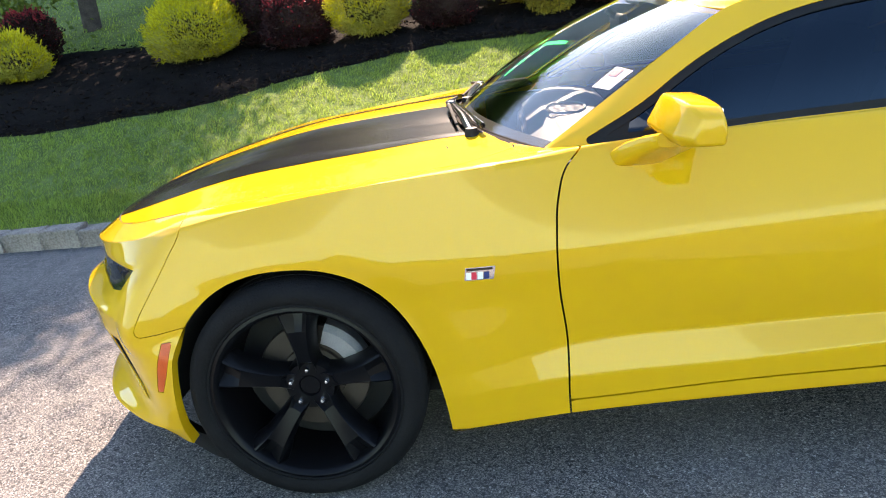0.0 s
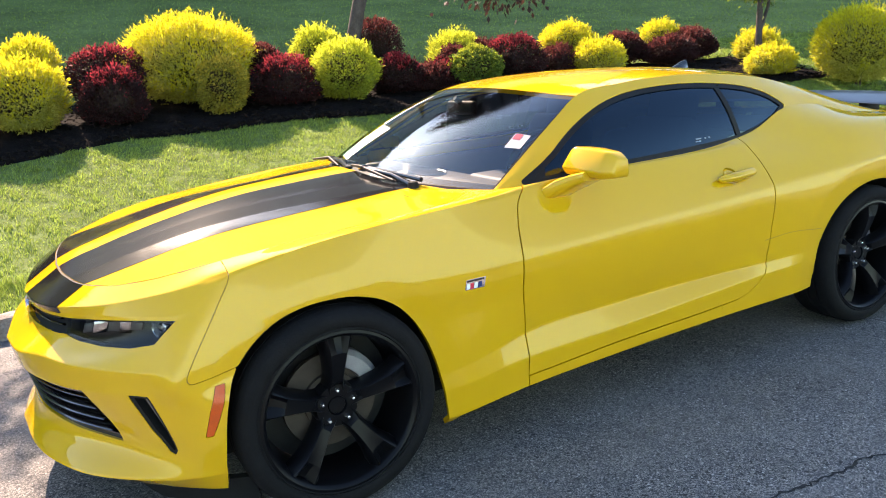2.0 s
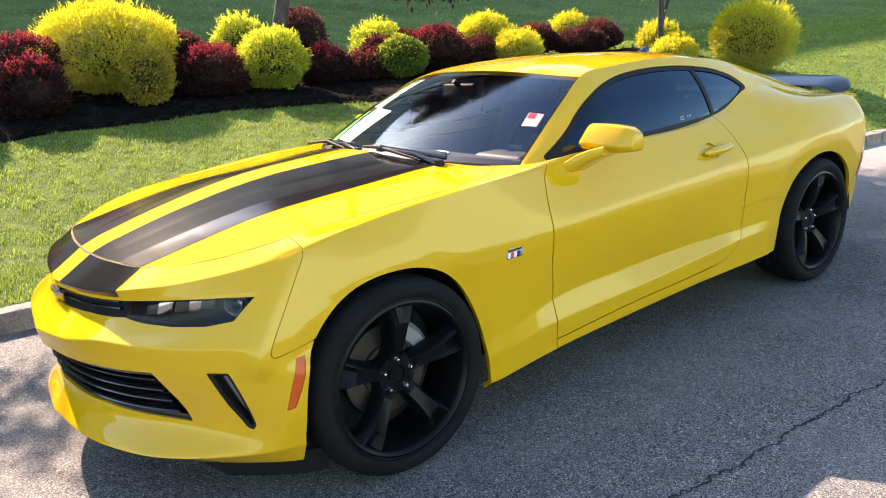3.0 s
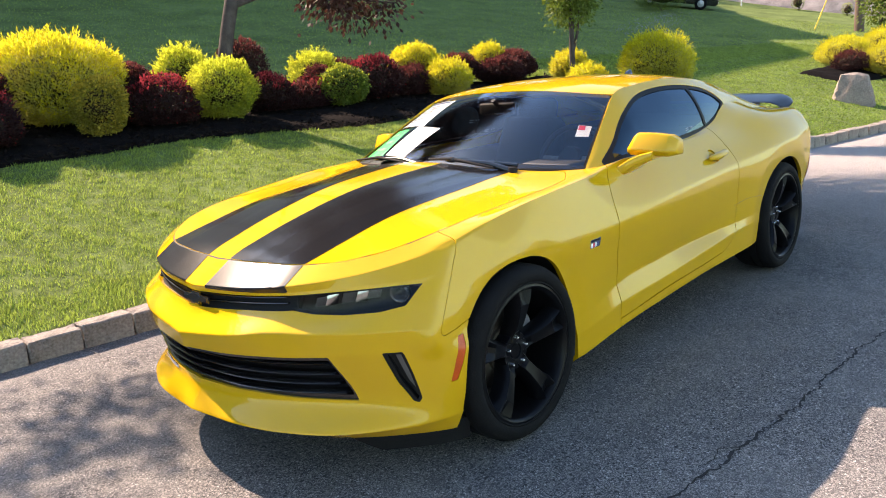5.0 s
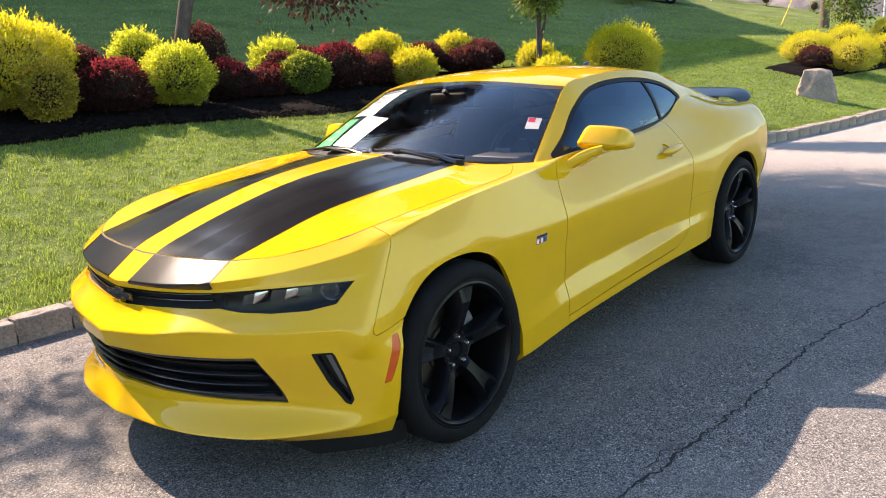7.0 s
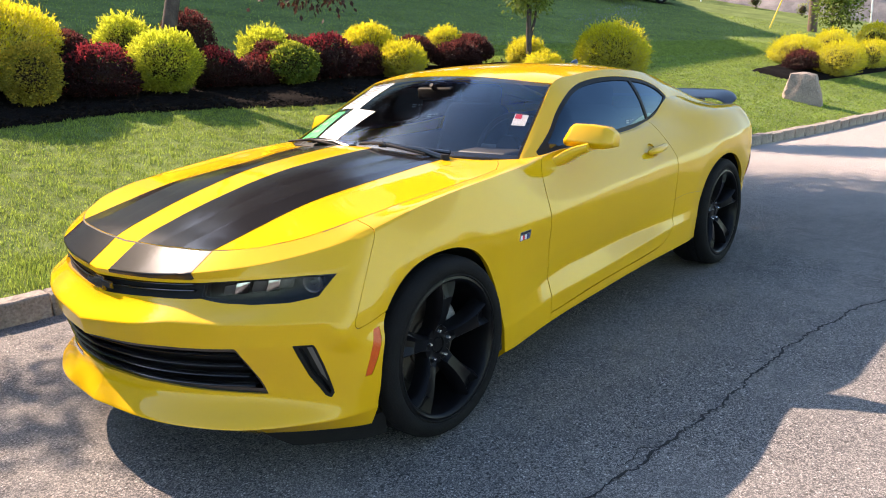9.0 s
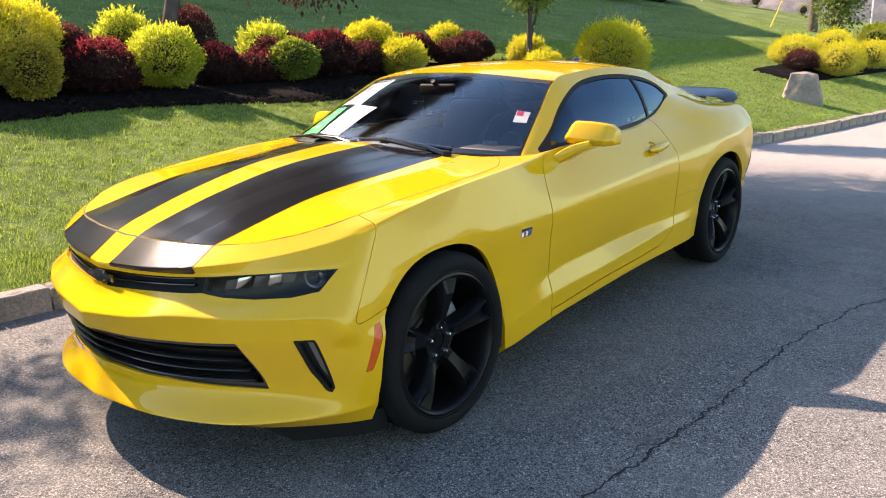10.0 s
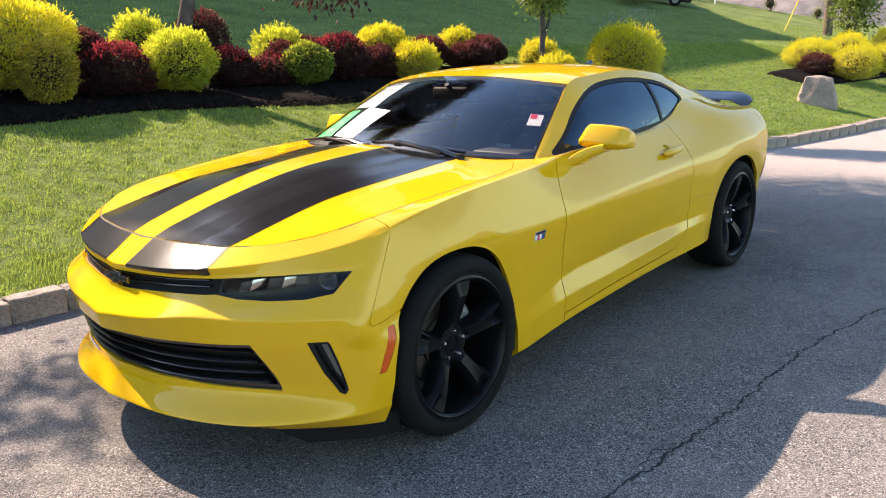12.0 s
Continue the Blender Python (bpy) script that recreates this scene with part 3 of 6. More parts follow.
panel("chrome_trim", inset(-0.003), even((0.3, 3.4), 160), even((1.2, 3.0), 90),
      lambda x, y, z: np.minimum.reduce([poly_sdf(np.abs(y), z, GRILLE_LOW) + 0.013, 0.002 - poly_sdf(np.abs(y), z, GRILLE_LOW), 0.40 - z, y - 0.20]), CHROME, grille_low, "thin chrome strip", side=0, flange=0.004)
upper = panel("upper_grille", inset(0.022), even((-3.0, 3.0), 100), even((4.6, 6.2), 30),
              lambda x, y, z: np.minimum(poly_sdf(np.abs(y), z, GRILLE_UP) + 0.02, 0.47 - np.abs(y)), BLACK, bumper, side=0, flange=0.02)
for k, zz in enumerate((0.668, 0.690)):
    def bar(u, v, zz=zz):
        x, s, z = nose_both(u, np.full_like(u, 5.35))
        a = 2 * math.pi * v
        return x + 0.010 + 0.006 * np.cos(a), s, zz + 0.045 * np.abs(s) / 0.45 * 0.6 + 0.004 * np.sin(a)
    panel("grille_bar", bar, even((-2.0, 2.0), 40), even((0, 1), 9), None, GLOSSBLACK, upper, side=0, flange=0)
# a plain bar badge at the middle
bm = bmesh.new()
pts = [(-0.085, -0.013), (-0.032, -0.013), (-0.026, -0.024), (0.034, -0.024), (0.030, -0.013), (0.085, -0.013), (0.078, 0.013), (0.026, 0.013), (0.020, 0.024), (-0.040, 0.024), (-0.034, 0.013), (-0.092, 0.013)]
f0 = [bm.verts.new((-0.846, y, 0.676 + z)) for y, z in pts]
f1 = [bm.verts.new((-0.835, y, 0.676 + z)) for y, z in pts]
bm.faces.new(f0)
for i in range(len(pts)):
    bm.faces.new((f0[i], f1[i], f1[(i + 1) % len(pts)], f0[(i + 1) % len(pts)]))
bmesh.ops.recalc_face_normals(bm, faces=bm.faces)
bmesh.ops.bevel(bm, geom=[e for e in bm.edges if all(abs(v.co.x + 0.846) < 1e-5 for v in e.verts)], offset=0.0045, segments=2, affect="EDGES")
bm.normal_update()
for f in bm.faces:
    f.material_index = 0 if f.normal.x < -0.97 else 1
part("front_badge", bm, [GLOSSBLACK, CHROME], bumper, "dark chrome badge")

for side in (-1, 1):
    lamp = panel("headlamp", lambda u, v: (nose_surface(u, v)[0] + 0.07, nose_surface(u, v)[1] * 0.985, nose_surface(u, v)[2]), even((1.8, 5.4), 60), even((4.7, 6.4), 30),
                 lambda x, s, z: poly_sdf(s / 0.985, z, LAMP) + 0.02, LAMPDARK, car, "smoky clear headlamp in a black housing", side=side, flange=0.0)
    lens = panel("lens", lambda u, v: (nose_surface(u, v)[0] + 0.004, nose_surface(u, v)[1], nose_surface(u, v)[2]), even((1.8, 5.4), 90), even((4.7, 6.4), 44),
          lambda x, s, z: poly_sdf(s, z, LAMP) + 0.001, LENS, lamp, "clear lens", side=side, flange=0.006)
    lens.visible_shadow = False
    panel("lamp_rim", lambda u, v: (nose_surface(u, v)[0] + 0.008, nose_surface(u, v)[1], nose_surface(u, v)[2]), even((1.8, 5.4), 120), even((4.7, 6.4), 60),
          lambda x, s, z: np.minimum(poly_sdf(s, z, LAMP) + 0.002, 0.007 - poly_sdf(s, z, LAMP)), BLACK, lamp, side=side, flange=0.03)
    for r, out in ((0.034, 0.0), (0.025, -0.004)):
        bm = lathe([(r * 0.86, 0.012), (r * 0.90, -0.004), (r, -0.008), (r * 1.10, -0.004), (r * 1.12, 0.02)], 32)
        bmesh.ops.rotate(bm, cent=(0, 0, 0), matrix=Matrix.Rotation(radians(-62 if side < 0 else -118), 3, "Z"), verts=bm.verts)
        bmesh.ops.translate(bm, vec=(-0.487 + out, side * 0.732, 0.709), verts=bm.verts)
        part("reflector", bm, CHROME, lamp, "chrome lamp ring")
    bm = bmesh.new()
    bmesh.ops.create_uvsphere(bm, u_segments=20, v_segments=12, radius=0.023)
    bmesh.ops.translate(bm, vec=(-0.474, side * 0.722, 0.709), verts=bm.verts)
    part("projector", bm, GLOSSBLACK, lamp, "dark glass projector")
    for j, (cx, cs, h, mat) in enumerate(((-0.665, 0.535, 0.030, LAMPGREY), (-0.640, 0.560, 0.040, CHROME), (-0.600, 0.600, 0.034, LAMPGREY), (-0.572, 0.640, 0.044, CHROME), (-0.545, 0.668, 0.030, LAMPGREY))):
        bm = box_bm(0.045, 0.007, h, 0.003, 2)
        for w in bm.verts:
            w.co.x += 0.35 * w.co.z
        bmesh.ops.rotate(bm, cent=(0, 0, 0), matrix=Matrix.Rotation(radians(side * (22 + 6 * j)), 3, "Z"), verts=bm.verts)
        bmesh.ops.translate(bm, vec=(cx, side * cs, 0.695 + 0.004 * j), verts=bm.verts)
        part("reflector", bm, mat, lamp)
    slot = panel("air_slot", lambda u, v: (nose_surface(u, v)[0] + 0.035, nose_surface(u, v)[1] - 0.012, nose_surface(u, v)[2]), even((3.2, 5.4), 50), even((1.4, 3.6), 40),
                 lambda x, s, z: poly_sdf(s + 0.012, z, SLOT) + 0.012, DARK, bumper, side=side, flange=0.0)
    panel("slot_frame", lambda u, v: (nose_surface(u, v)[0] + 0.004, nose_surface(u, v)[1], nose_surface(u, v)[2]), even((3.2, 5.4), 120), even((1.6, 3.4), 100),
          lambda x, s, z: np.minimum(poly_sdf(s, z, SLOT) + 0.002, 0.009 - poly_sdf(s, z, SLOT)), BLACK, slot, side=side, flange=0.03)
    panel("day_lamp", lambda u, v: (nose_surface(u, v)[0] + 0.018, nose_surface(u, v)[1] - 0.004, nose_surface(u, v)[2]), even((3.2, 5.4), 100), even((1.6, 3.4), 80),
          lambda x, s, z: poly_sdf(s - 0.004, z, SLOT) - 0.013, LAMPGREY, slot, "pale lamp strip", side=side, flange=0.01)
    panel("side_marker", lambda u, v: (nose_surface(u, v)[0], nose_surface(u, v)[1] - 0.001, nose_surface(u, v)[2]), even((4.2, 6), 110), even((1.6, 3.6), 70),
          lambda x, s, z: poly_sdf(x, z, MARKER) - 0.0015, AMBER, bumper, "amber side marker lamp", side=side, flange=0.012)
    # lip under the bumper
    panel("front_splitter", lambda u, v: (nose_surface(u, v * 0)[0] + 0.035 + 0.02 * v, nose_surface(u, v * 0)[1] * (0.965 - 0.02 * v), nose_surface(u, v * 0)[2] - 0.095 * np.clip((u - 2.6) / 0.8, 0, 1) * v + 0.006), even((2.6, 5.15), 40), even((0, 1), 4), None, BLACK, bumper, side=side, flange=0.02)

# ---- glass house ----


def rail_at(x):
    return curve(x, [(p[0], p[1]) for p in ROOF_RAIL]), curve(x, [(p[0], p[2]) for p in ROOF_RAIL])


def cabin_surface(u, v):
    """Side of the cabin: v 0 at the belt, 1 at the roof rail."""
    s0, z0 = rail(7, u, 1), rail(7, u, 2)
    s1, z1 = rail_at(u)
    bow = 0.022 * np.sin(np.pi * np.clip(v, 0, 1)) * np.clip((z1 - z0) / 0.28, 0, 1)
    return u, s0 + (s1 - s0) * v + bow, z0 + (z1 - z0) * v + bow * 0.45


WINDOW = [(0.855, 0.968), (1.0, 1.035), (1.12, 1.112), (1.24, 1.172), (1.37, 1.216), (1.52, 1.243), (1.72, 1.254), (1.9, 1.251), (2.06, 1.238), (2.2, 1.220), (2.31, 1.195), (2.40, 1.160), (2.475, 1.112), (2.40, 1.072), (2.28, 1.038), (2.15, 1.012), (2.04, 0.998), (1.7, 0.987), (1.31, 0.980)]
WINDOW = rounded(WINDOW, (0, 12))
PILLAR_X = [(0.95, 2.105), (1.0, 2.09), (1.25, 2.035), (1.3, 2.025)]


def win(x, z):
    return poly_sdf(x, z, WINDOW)


for side, _ in SIDES:
    shell = panel("cabin_frame", cabin_surface, even((0.735, 3.3), 260), even((0, 1), 44), lambda x, s, z: -win(x, z) - 0.010, PAINT, car, side=side, flange=0.03)
    panel("window_trim", cabin_surface, even((0.8, 2.6), 240), even((0, 1), 60), lambda x, s, z: np.minimum(win(x, z) + 0.011, 0.009 - win(x, z)), BLACK, shell, "black rubber window seal", side=side, flange=0.012, lift=-0.003)
    px = lambda z: curve(z, PILLAR_X)
    panel("window_pillar", cabin_surface, even((1.9, 2.25), 40), even((0, 1), 40), lambda x, s, z: np.minimum(win(x, z) - 0.004, 0.015 - np.abs(x - px(z) - 0.01)), BLACK, shell, "black pillar", side=side, flange=0.012, lift=-0.004)
    pane = panel("side_window", cabin_surface, even((0.8, 2.2), 120), even((0, 1), 40), lambda x, s, z: np.minimum.reduce([win(x, z) - 0.004, px(z) + 0.01 - x, x - 0.95]), TINT, shell, "dark tinted side window", side=side, flange=0.0, lift=-0.008)
    for x0, x1, z0, z1 in ((1.800, 1.838, 1.012, 1.017), (1.803, 1.841, 1.023, 1.028), (1.862, 1.872, 1.020, 1.028), (1.886, 1.900, 1.022, 1.028)):
        panel("glass_mark", cabin_surface, even((1.75, 1.95), 90), even((0, 0.4), 50), lambda x, s, z, a=x0, b=x1, c=z0, d=z1: np.minimum.reduce([x - a, b - x, z - c, d - z]), GREYINK, pane, "pale printed mark", side=side, flange=0, lift=-0.0065)
    panel("quarter_window", cabin_surface, even((1.9, 2.6), 60), even((0, 1), 40), lambda x, s, z: np.minimum(win(x, z) - 0.004, x - px(z) - 0.01), TINT, shell, "dark tinted quarter window", side=side, flange=0.0, lift=-0.008)
    panel("mirror_sail", cabin_surface, even((0.8, 1.1), 40), even((0, 1), 40), lambda x, s, z: np.minimum(win(x, z) - 0.002, 0.95 - x + 0.35 * (z - 0.97)), BLACK, shell, "black mirror corner panel", side=side, flange=0.0, lift=-0.005)


def roof_surface(u, v):
    """v is -1 .. 1 across; the front border curves back to the corners."""
    w = np.clip(np.abs(v), 0, 1)
    x = u + 0.15 * w**2 * np.clip(1 - (u - 1.1) / 0.9, 0, 1)
    rs, rz = rail_at(x)
    mid = curve(x, ROOF_MID)
    return x, np.sign(v) * rs * w, rz + (mid - rz) * (1 - w**2.6)


panel("roof", roof_surface, even((1.1, 2.5), 120), even((-1, 1), 90), None, PAINT, car, side=0, flange=0.02)
panel("rear_window", roof_surface, even((2.5, 3.25), 40), even((-1, 1), 40), None, GLOSSBLACK, car, "dark rear window", side=0, flange=0.0)


def screen_surface(u, v):
    w = np.abs(v)
    bx, bs, bz = 0.475 + 0.26 * w**2.2, 0.716 * w, 0.992 - 0.035 * w**2
    tx, ts, tz = 1.1 + 0.15 * w**2, 0.573 * w, 1.306 - 0.051 * w**2.2
    bow = 0.030 * np.sin(np.pi * u) * (1 - w**4)
    return bx + (tx - bx) * u - bow * 0.5, np.sign(v) * (bs + (ts - bs) * u), bz + (tz - bz) * u + bow * 0.9


screen = panel("windscreen", screen_surface, even((0.0, 1), 40), even((-0.985, 0.985), 60), None, GLASS, car, "clear windscreen", side=0, flange=0.0, lift=-0.004)
screen.visible_shadow = False
panel("screen_band", screen_surface, even((0, 1), 80), even((-1, 1), 120), lambda x, y, z: 0.0 + np.maximum(0.032 - (x - (0.475 + 0.26 * (np.abs(y) / 0.716) ** 2.2)), 0.012 - (rail_at(x)[0] - np.abs(y))), BLACK, screen, "black border of the windscreen", side=0, flange=0.0, lift=-0.010)

# cowl between bonnet and windscreen


def cowl_surface(u, v):
    w = np.abs(v)
    a = curve(0.72 * w, [(0, XB), (0.4, XB + 0.01), (0.6, XB + 0.035), (0.72, 0.535), (0.8, 0.56)])
    b = 0.475 + 0.26 * w**2.2 + 0.04
    x = a - 0.02 + (b - a + 0.02) * u
    return x, np.sign(v) * 0.712 * w, 0.975 - 0.04 * w**2 - 0.012 * np.sin(np.pi * u) + 0.02 * u


panel("cowl", cowl_surface, even((0, 1), 10), even((-1, 1), 60), None, COWL, car, "black plastic cowl below the windscreen", side=0, flange=0.02)

# tail: boot lid, rear panel and wing


def deck_surface(u, v):
    w = np.abs(v)
    rs = rail(7, u, 1)
    return u, np.sign(v) * rs * w, rail(7, u, 2) + 0.012 * (1 - w**2) - 0.02 * np.clip((3.3 - u) / 0.5, 0, 1)


panel("boot_lid", deck_surface, even((2.95, 3.85), 60), even((-1, 1), 40), None, PAINT, car, side=0, flange=0.02)


def tail_surface(u, v):
    return 3.85 + 0.03 * np.sin(np.pi * u) - 0.0 * v, np.sign(v) * np.abs(v) * curve(u, [(0, 0.58), (0.4, 0.62), (0.75, 0.62), (1, 0.52)]), 0.3 + 0.66 * u


panel("rear_panel", tail_surface, even((0, 1), 24), even((-1, 1), 24), None, PAINT, car, side=0, flange=0.02)


def wing_surface(u, v):
    a = 2 * math.pi * v
    w = np.abs(u)
    end = np.sqrt(np.clip(1 - (np.clip(w - 0.92, 0, 1) / 0.0801) ** 2, 0, 1))
    cx, cz = 3.46 + 0.05 * (1 - w**2), 1.058 + 0.016 * (1 - w**2) - 0.050 * np.clip((w - 0.82) / 0.18, 0, 1) ** 2
    top = np.where(np.sin(a) > 0, 0.012 + 0.004 * np.cos(a), 0.010)
    return cx + 0.120 * (0.55 + 0.45 * end) * np.cos(a), u * 0.70, cz + (0.35 + 0.65 * end) * top * np.sin(a) + 0.022 * np.cos(a)


wing = panel("rear_wing", wing_surface, even((-1, 1), 50), even((0, 1), 21), None, material("wing_gloss", (0.012, 0.013, 0.016), 0.3, coat=0.25, vary=0.2, scale=5, spec=0.3), car, "gloss black rear wing", side=0, flange=0)
for side in (-1, 1):
    bm = box_bm(0.13, 0.05, 0.075, 0.012, 2, (3.45, side * 0.46, 1.018))
    part("wing_stay", bm, BLACK, wing)

# roof aerial
bm = bmesh.new()
for k, (x, w, h) in enumerate([(0, 0.004, 0.0), (0.05, 0.018, 0.02), (0.1, 0.024, 0.045), (0.145, 0.02, 0.06), (0.16, 0.012, 0.0)]):
    for j in range(8):
        a = math.pi * j / 7
        bm.verts.new((2.36 + x, w * math.cos(a), 1.300 - 0.16 * x + 1.25 * h * math.sin(a)))
bm.verts.ensure_lookup_table()
for k in range(4):
    for j in range(7):
        bm.faces.new((bm.verts[k * 8 + j], bm.verts[k * 8 + j + 1], bm.verts[(k + 1) * 8 + j + 1], bm.verts[(k + 1) * 8 + j]))
bmesh.ops.recalc_face_normals(bm, faces=bm.faces)
part("roof_aerial", bm, GLOSSBLACK, car, "black shark-fin aerial")

# ---- mirrors, handles, badge ----
MIRROR_RING = [(-0.034, 0.058), (0.046, 0.050), (0.058, -0.004), (0.050, -0.054), (-0.050, -0.050), (-0.062, -0.034), (-0.074, -0.022)]
for side in (-1, 1):
    bm = bmesh.new()
    rows = [[bm.verts.new((cx + p * k, side * (cy + 0.3 * q * (1 - (cy - 0.78) / 0.21)), cz + q * k)) for p, q in MIRROR_RING]
            for cy, cx, cz, k in ((0.778, 1.058, 1.028, 0.72), (0.800, 1.060, 1.031, 0.97), (0.880, 1.074, 1.026, 1.0), (0.955, 1.090, 1.019, 0.93), (0.990, 1.104, 1.010, 0.62))]
    for A, B in zip(rows, rows[1:]):
        for j in range(len(A)):
            bm.faces.new((A[j], A[(j + 1) % len(A)], B[(j + 1) % len(A)], B[j]))
    bm.faces.new(rows[0])
    bm.faces.new(rows[-1])
    bmesh.ops.recalc_face_normals(bm, faces=bm.faces)
    bmesh.ops.bevel(bm, geom=[e for e in bm.edges if e.calc_face_angle(0) > 0.25], offset=0.009, segments=3, affect="EDGES", profile=0.5)
    mirror = part("wing_mirror", bm, PAINT, car, "", True, 60)
    bm = bmesh.new()
    rows = []
    for cx, cy, cz, hx, hz in ((0.955, 0.745, 0.908, 0.066, 0.026), (0.965, 0.785, 0.922, 0.066, 0.029), (0.99, 0.815, 0.944, 0.066, 0.030), (1.03, 0.85, 0.966, 0.066, 0.026), (1.06, 0.90, 0.985, 0.062, 0.020)):
        rows.append([bm.verts.new((cx + hx * np.sign(math.cos(q)) * abs(math.cos(q)) ** 0.5, side * cy, cz + hz * np.sign(math.sin(q)) * abs(math.sin(q)) ** 0.4)) for q in [2 * math.pi * j / 20 for j in range(20)]])
    for A, B in zip(rows, rows[1:]):
        for j in range(20):
            bm.faces.new((A[j], A[(j + 1) % 20], B[(j + 1) % 20], B[j]))
    bm.faces.new(rows[0])
    bm.faces.new(rows[-1])
    bmesh.ops.recalc_face_normals(bm, faces=bm.faces)
    part("mirror_arm", bm, PAINT, mirror)
    bm = box_bm(0.008, 0.135, 0.07, 0.003, 2, (1.136, side * 0.882, 1.022))
    part("mirror_glass", bm, CHROME, mirror, "mirror glass")
    # door handle: a recess cup and a bar
    def cup_surface(u, v):
        x, q, z = side_surface(u, v)
        return x, q - 0.026 * np.clip(1 - (handle_hole(x, z) + 0.034) / 0.036, 0, 1) ** 0.5, z
    panel("handle_cup", cup_surface, even((1.81, 1.96), 40), even((5.0, 5.9), 40), lambda x, s, z: 0.0025 - handle_hole(x, z), PAINT, car, side=side, flange=0)
    bm = tube([(1.785, side * 0.836, 0.861), (1.80, side * 0.840, 0.861), (1.83, side * 0.844, 0.862), (1.9, side * 0.846, 0.864), (1.97, side * 0.840, 0.868), (1.998, side * 0.834, 0.870), (2.006, side * 0.831, 0.870)], [0.006, 0.014, 0.019, 0.021, 0.020, 0.018, 0.008], 12)
    part("door_handle", bm, PAINT, car, "body-coloured door handle")
    # fender badge with three colour bars
    fb = panel("fender_badge", side_surface, even((0.48, 0.58), 24), even((4.2, 5.2), 24), lambda x, s, z: poly_sdf(x, z, [(0.488, 0.653), (0.567, 0.653), (0.575, 0.690), (0.494, 0.690)]), CHROME, car, "chrome fender badge with coloured bars", side=side, flange=0.003, lift=0.003)
    for k, (m, x0) in enumerate([(PAPER, 0.493), (REDINK, 0.507), (PAPER, 0.524), (BLUEINK, 0.541)]):
        panel("badge_bar", side_surface, even((0.48, 0.58), 60), even((4.2, 5.2), 24), lambda x, s, z, x0=x0: poly_sdf(x, z, [(x0, 0.656), (x0 + 0.0145, 0.656), (x0 + 0.0165, 0.676), (x0 + 0.002, 0.676)]), m, fb, side=side, flange=0, lift=0.0042)
    panel("badge_bar", side_surface, even((0.48, 0.58), 60), even((4.2, 5.2), 24), lambda x, s, z: poly_sdf(x, z, [(0.496, 0.681), (0.568, 0.681), (0.569, 0.687), (0.497, 0.687)]), GLOSSBLACK, fb, side=side, flange=0, lift=0.0042)

# seam and rear marker on the quarter panels
for side in (-1, 1):
    panel("panel_seam", side_surface, even((2.05, 2.42), 110), even((3.3, 4.3), 260), lambda x, s, z: 0.0011 - np.abs(z - curve(x, [(2.05, 0.556), (2.23, 0.568), (2.42, 0.553)])), SEAM, car, side=side, flange=0, lift=0.0006)
    panel("rear_marker", side_surface, even((3.2, 3.36), 40), even((3.2, 4.8), 40), lambda x, s, z: poly_sdf(x, z, [(3.28, 0.53), (3.305, 0.53), (3.32, 0.66), (3.295, 0.67)]), material("dark_red_lens", (0.12, 0.008, 0.008), 0.2, coat=1, vary=0.1, scale=20), car, "dark red side marker", side=side, flange=0.004, lift=0.003)

# ---- wheels ----


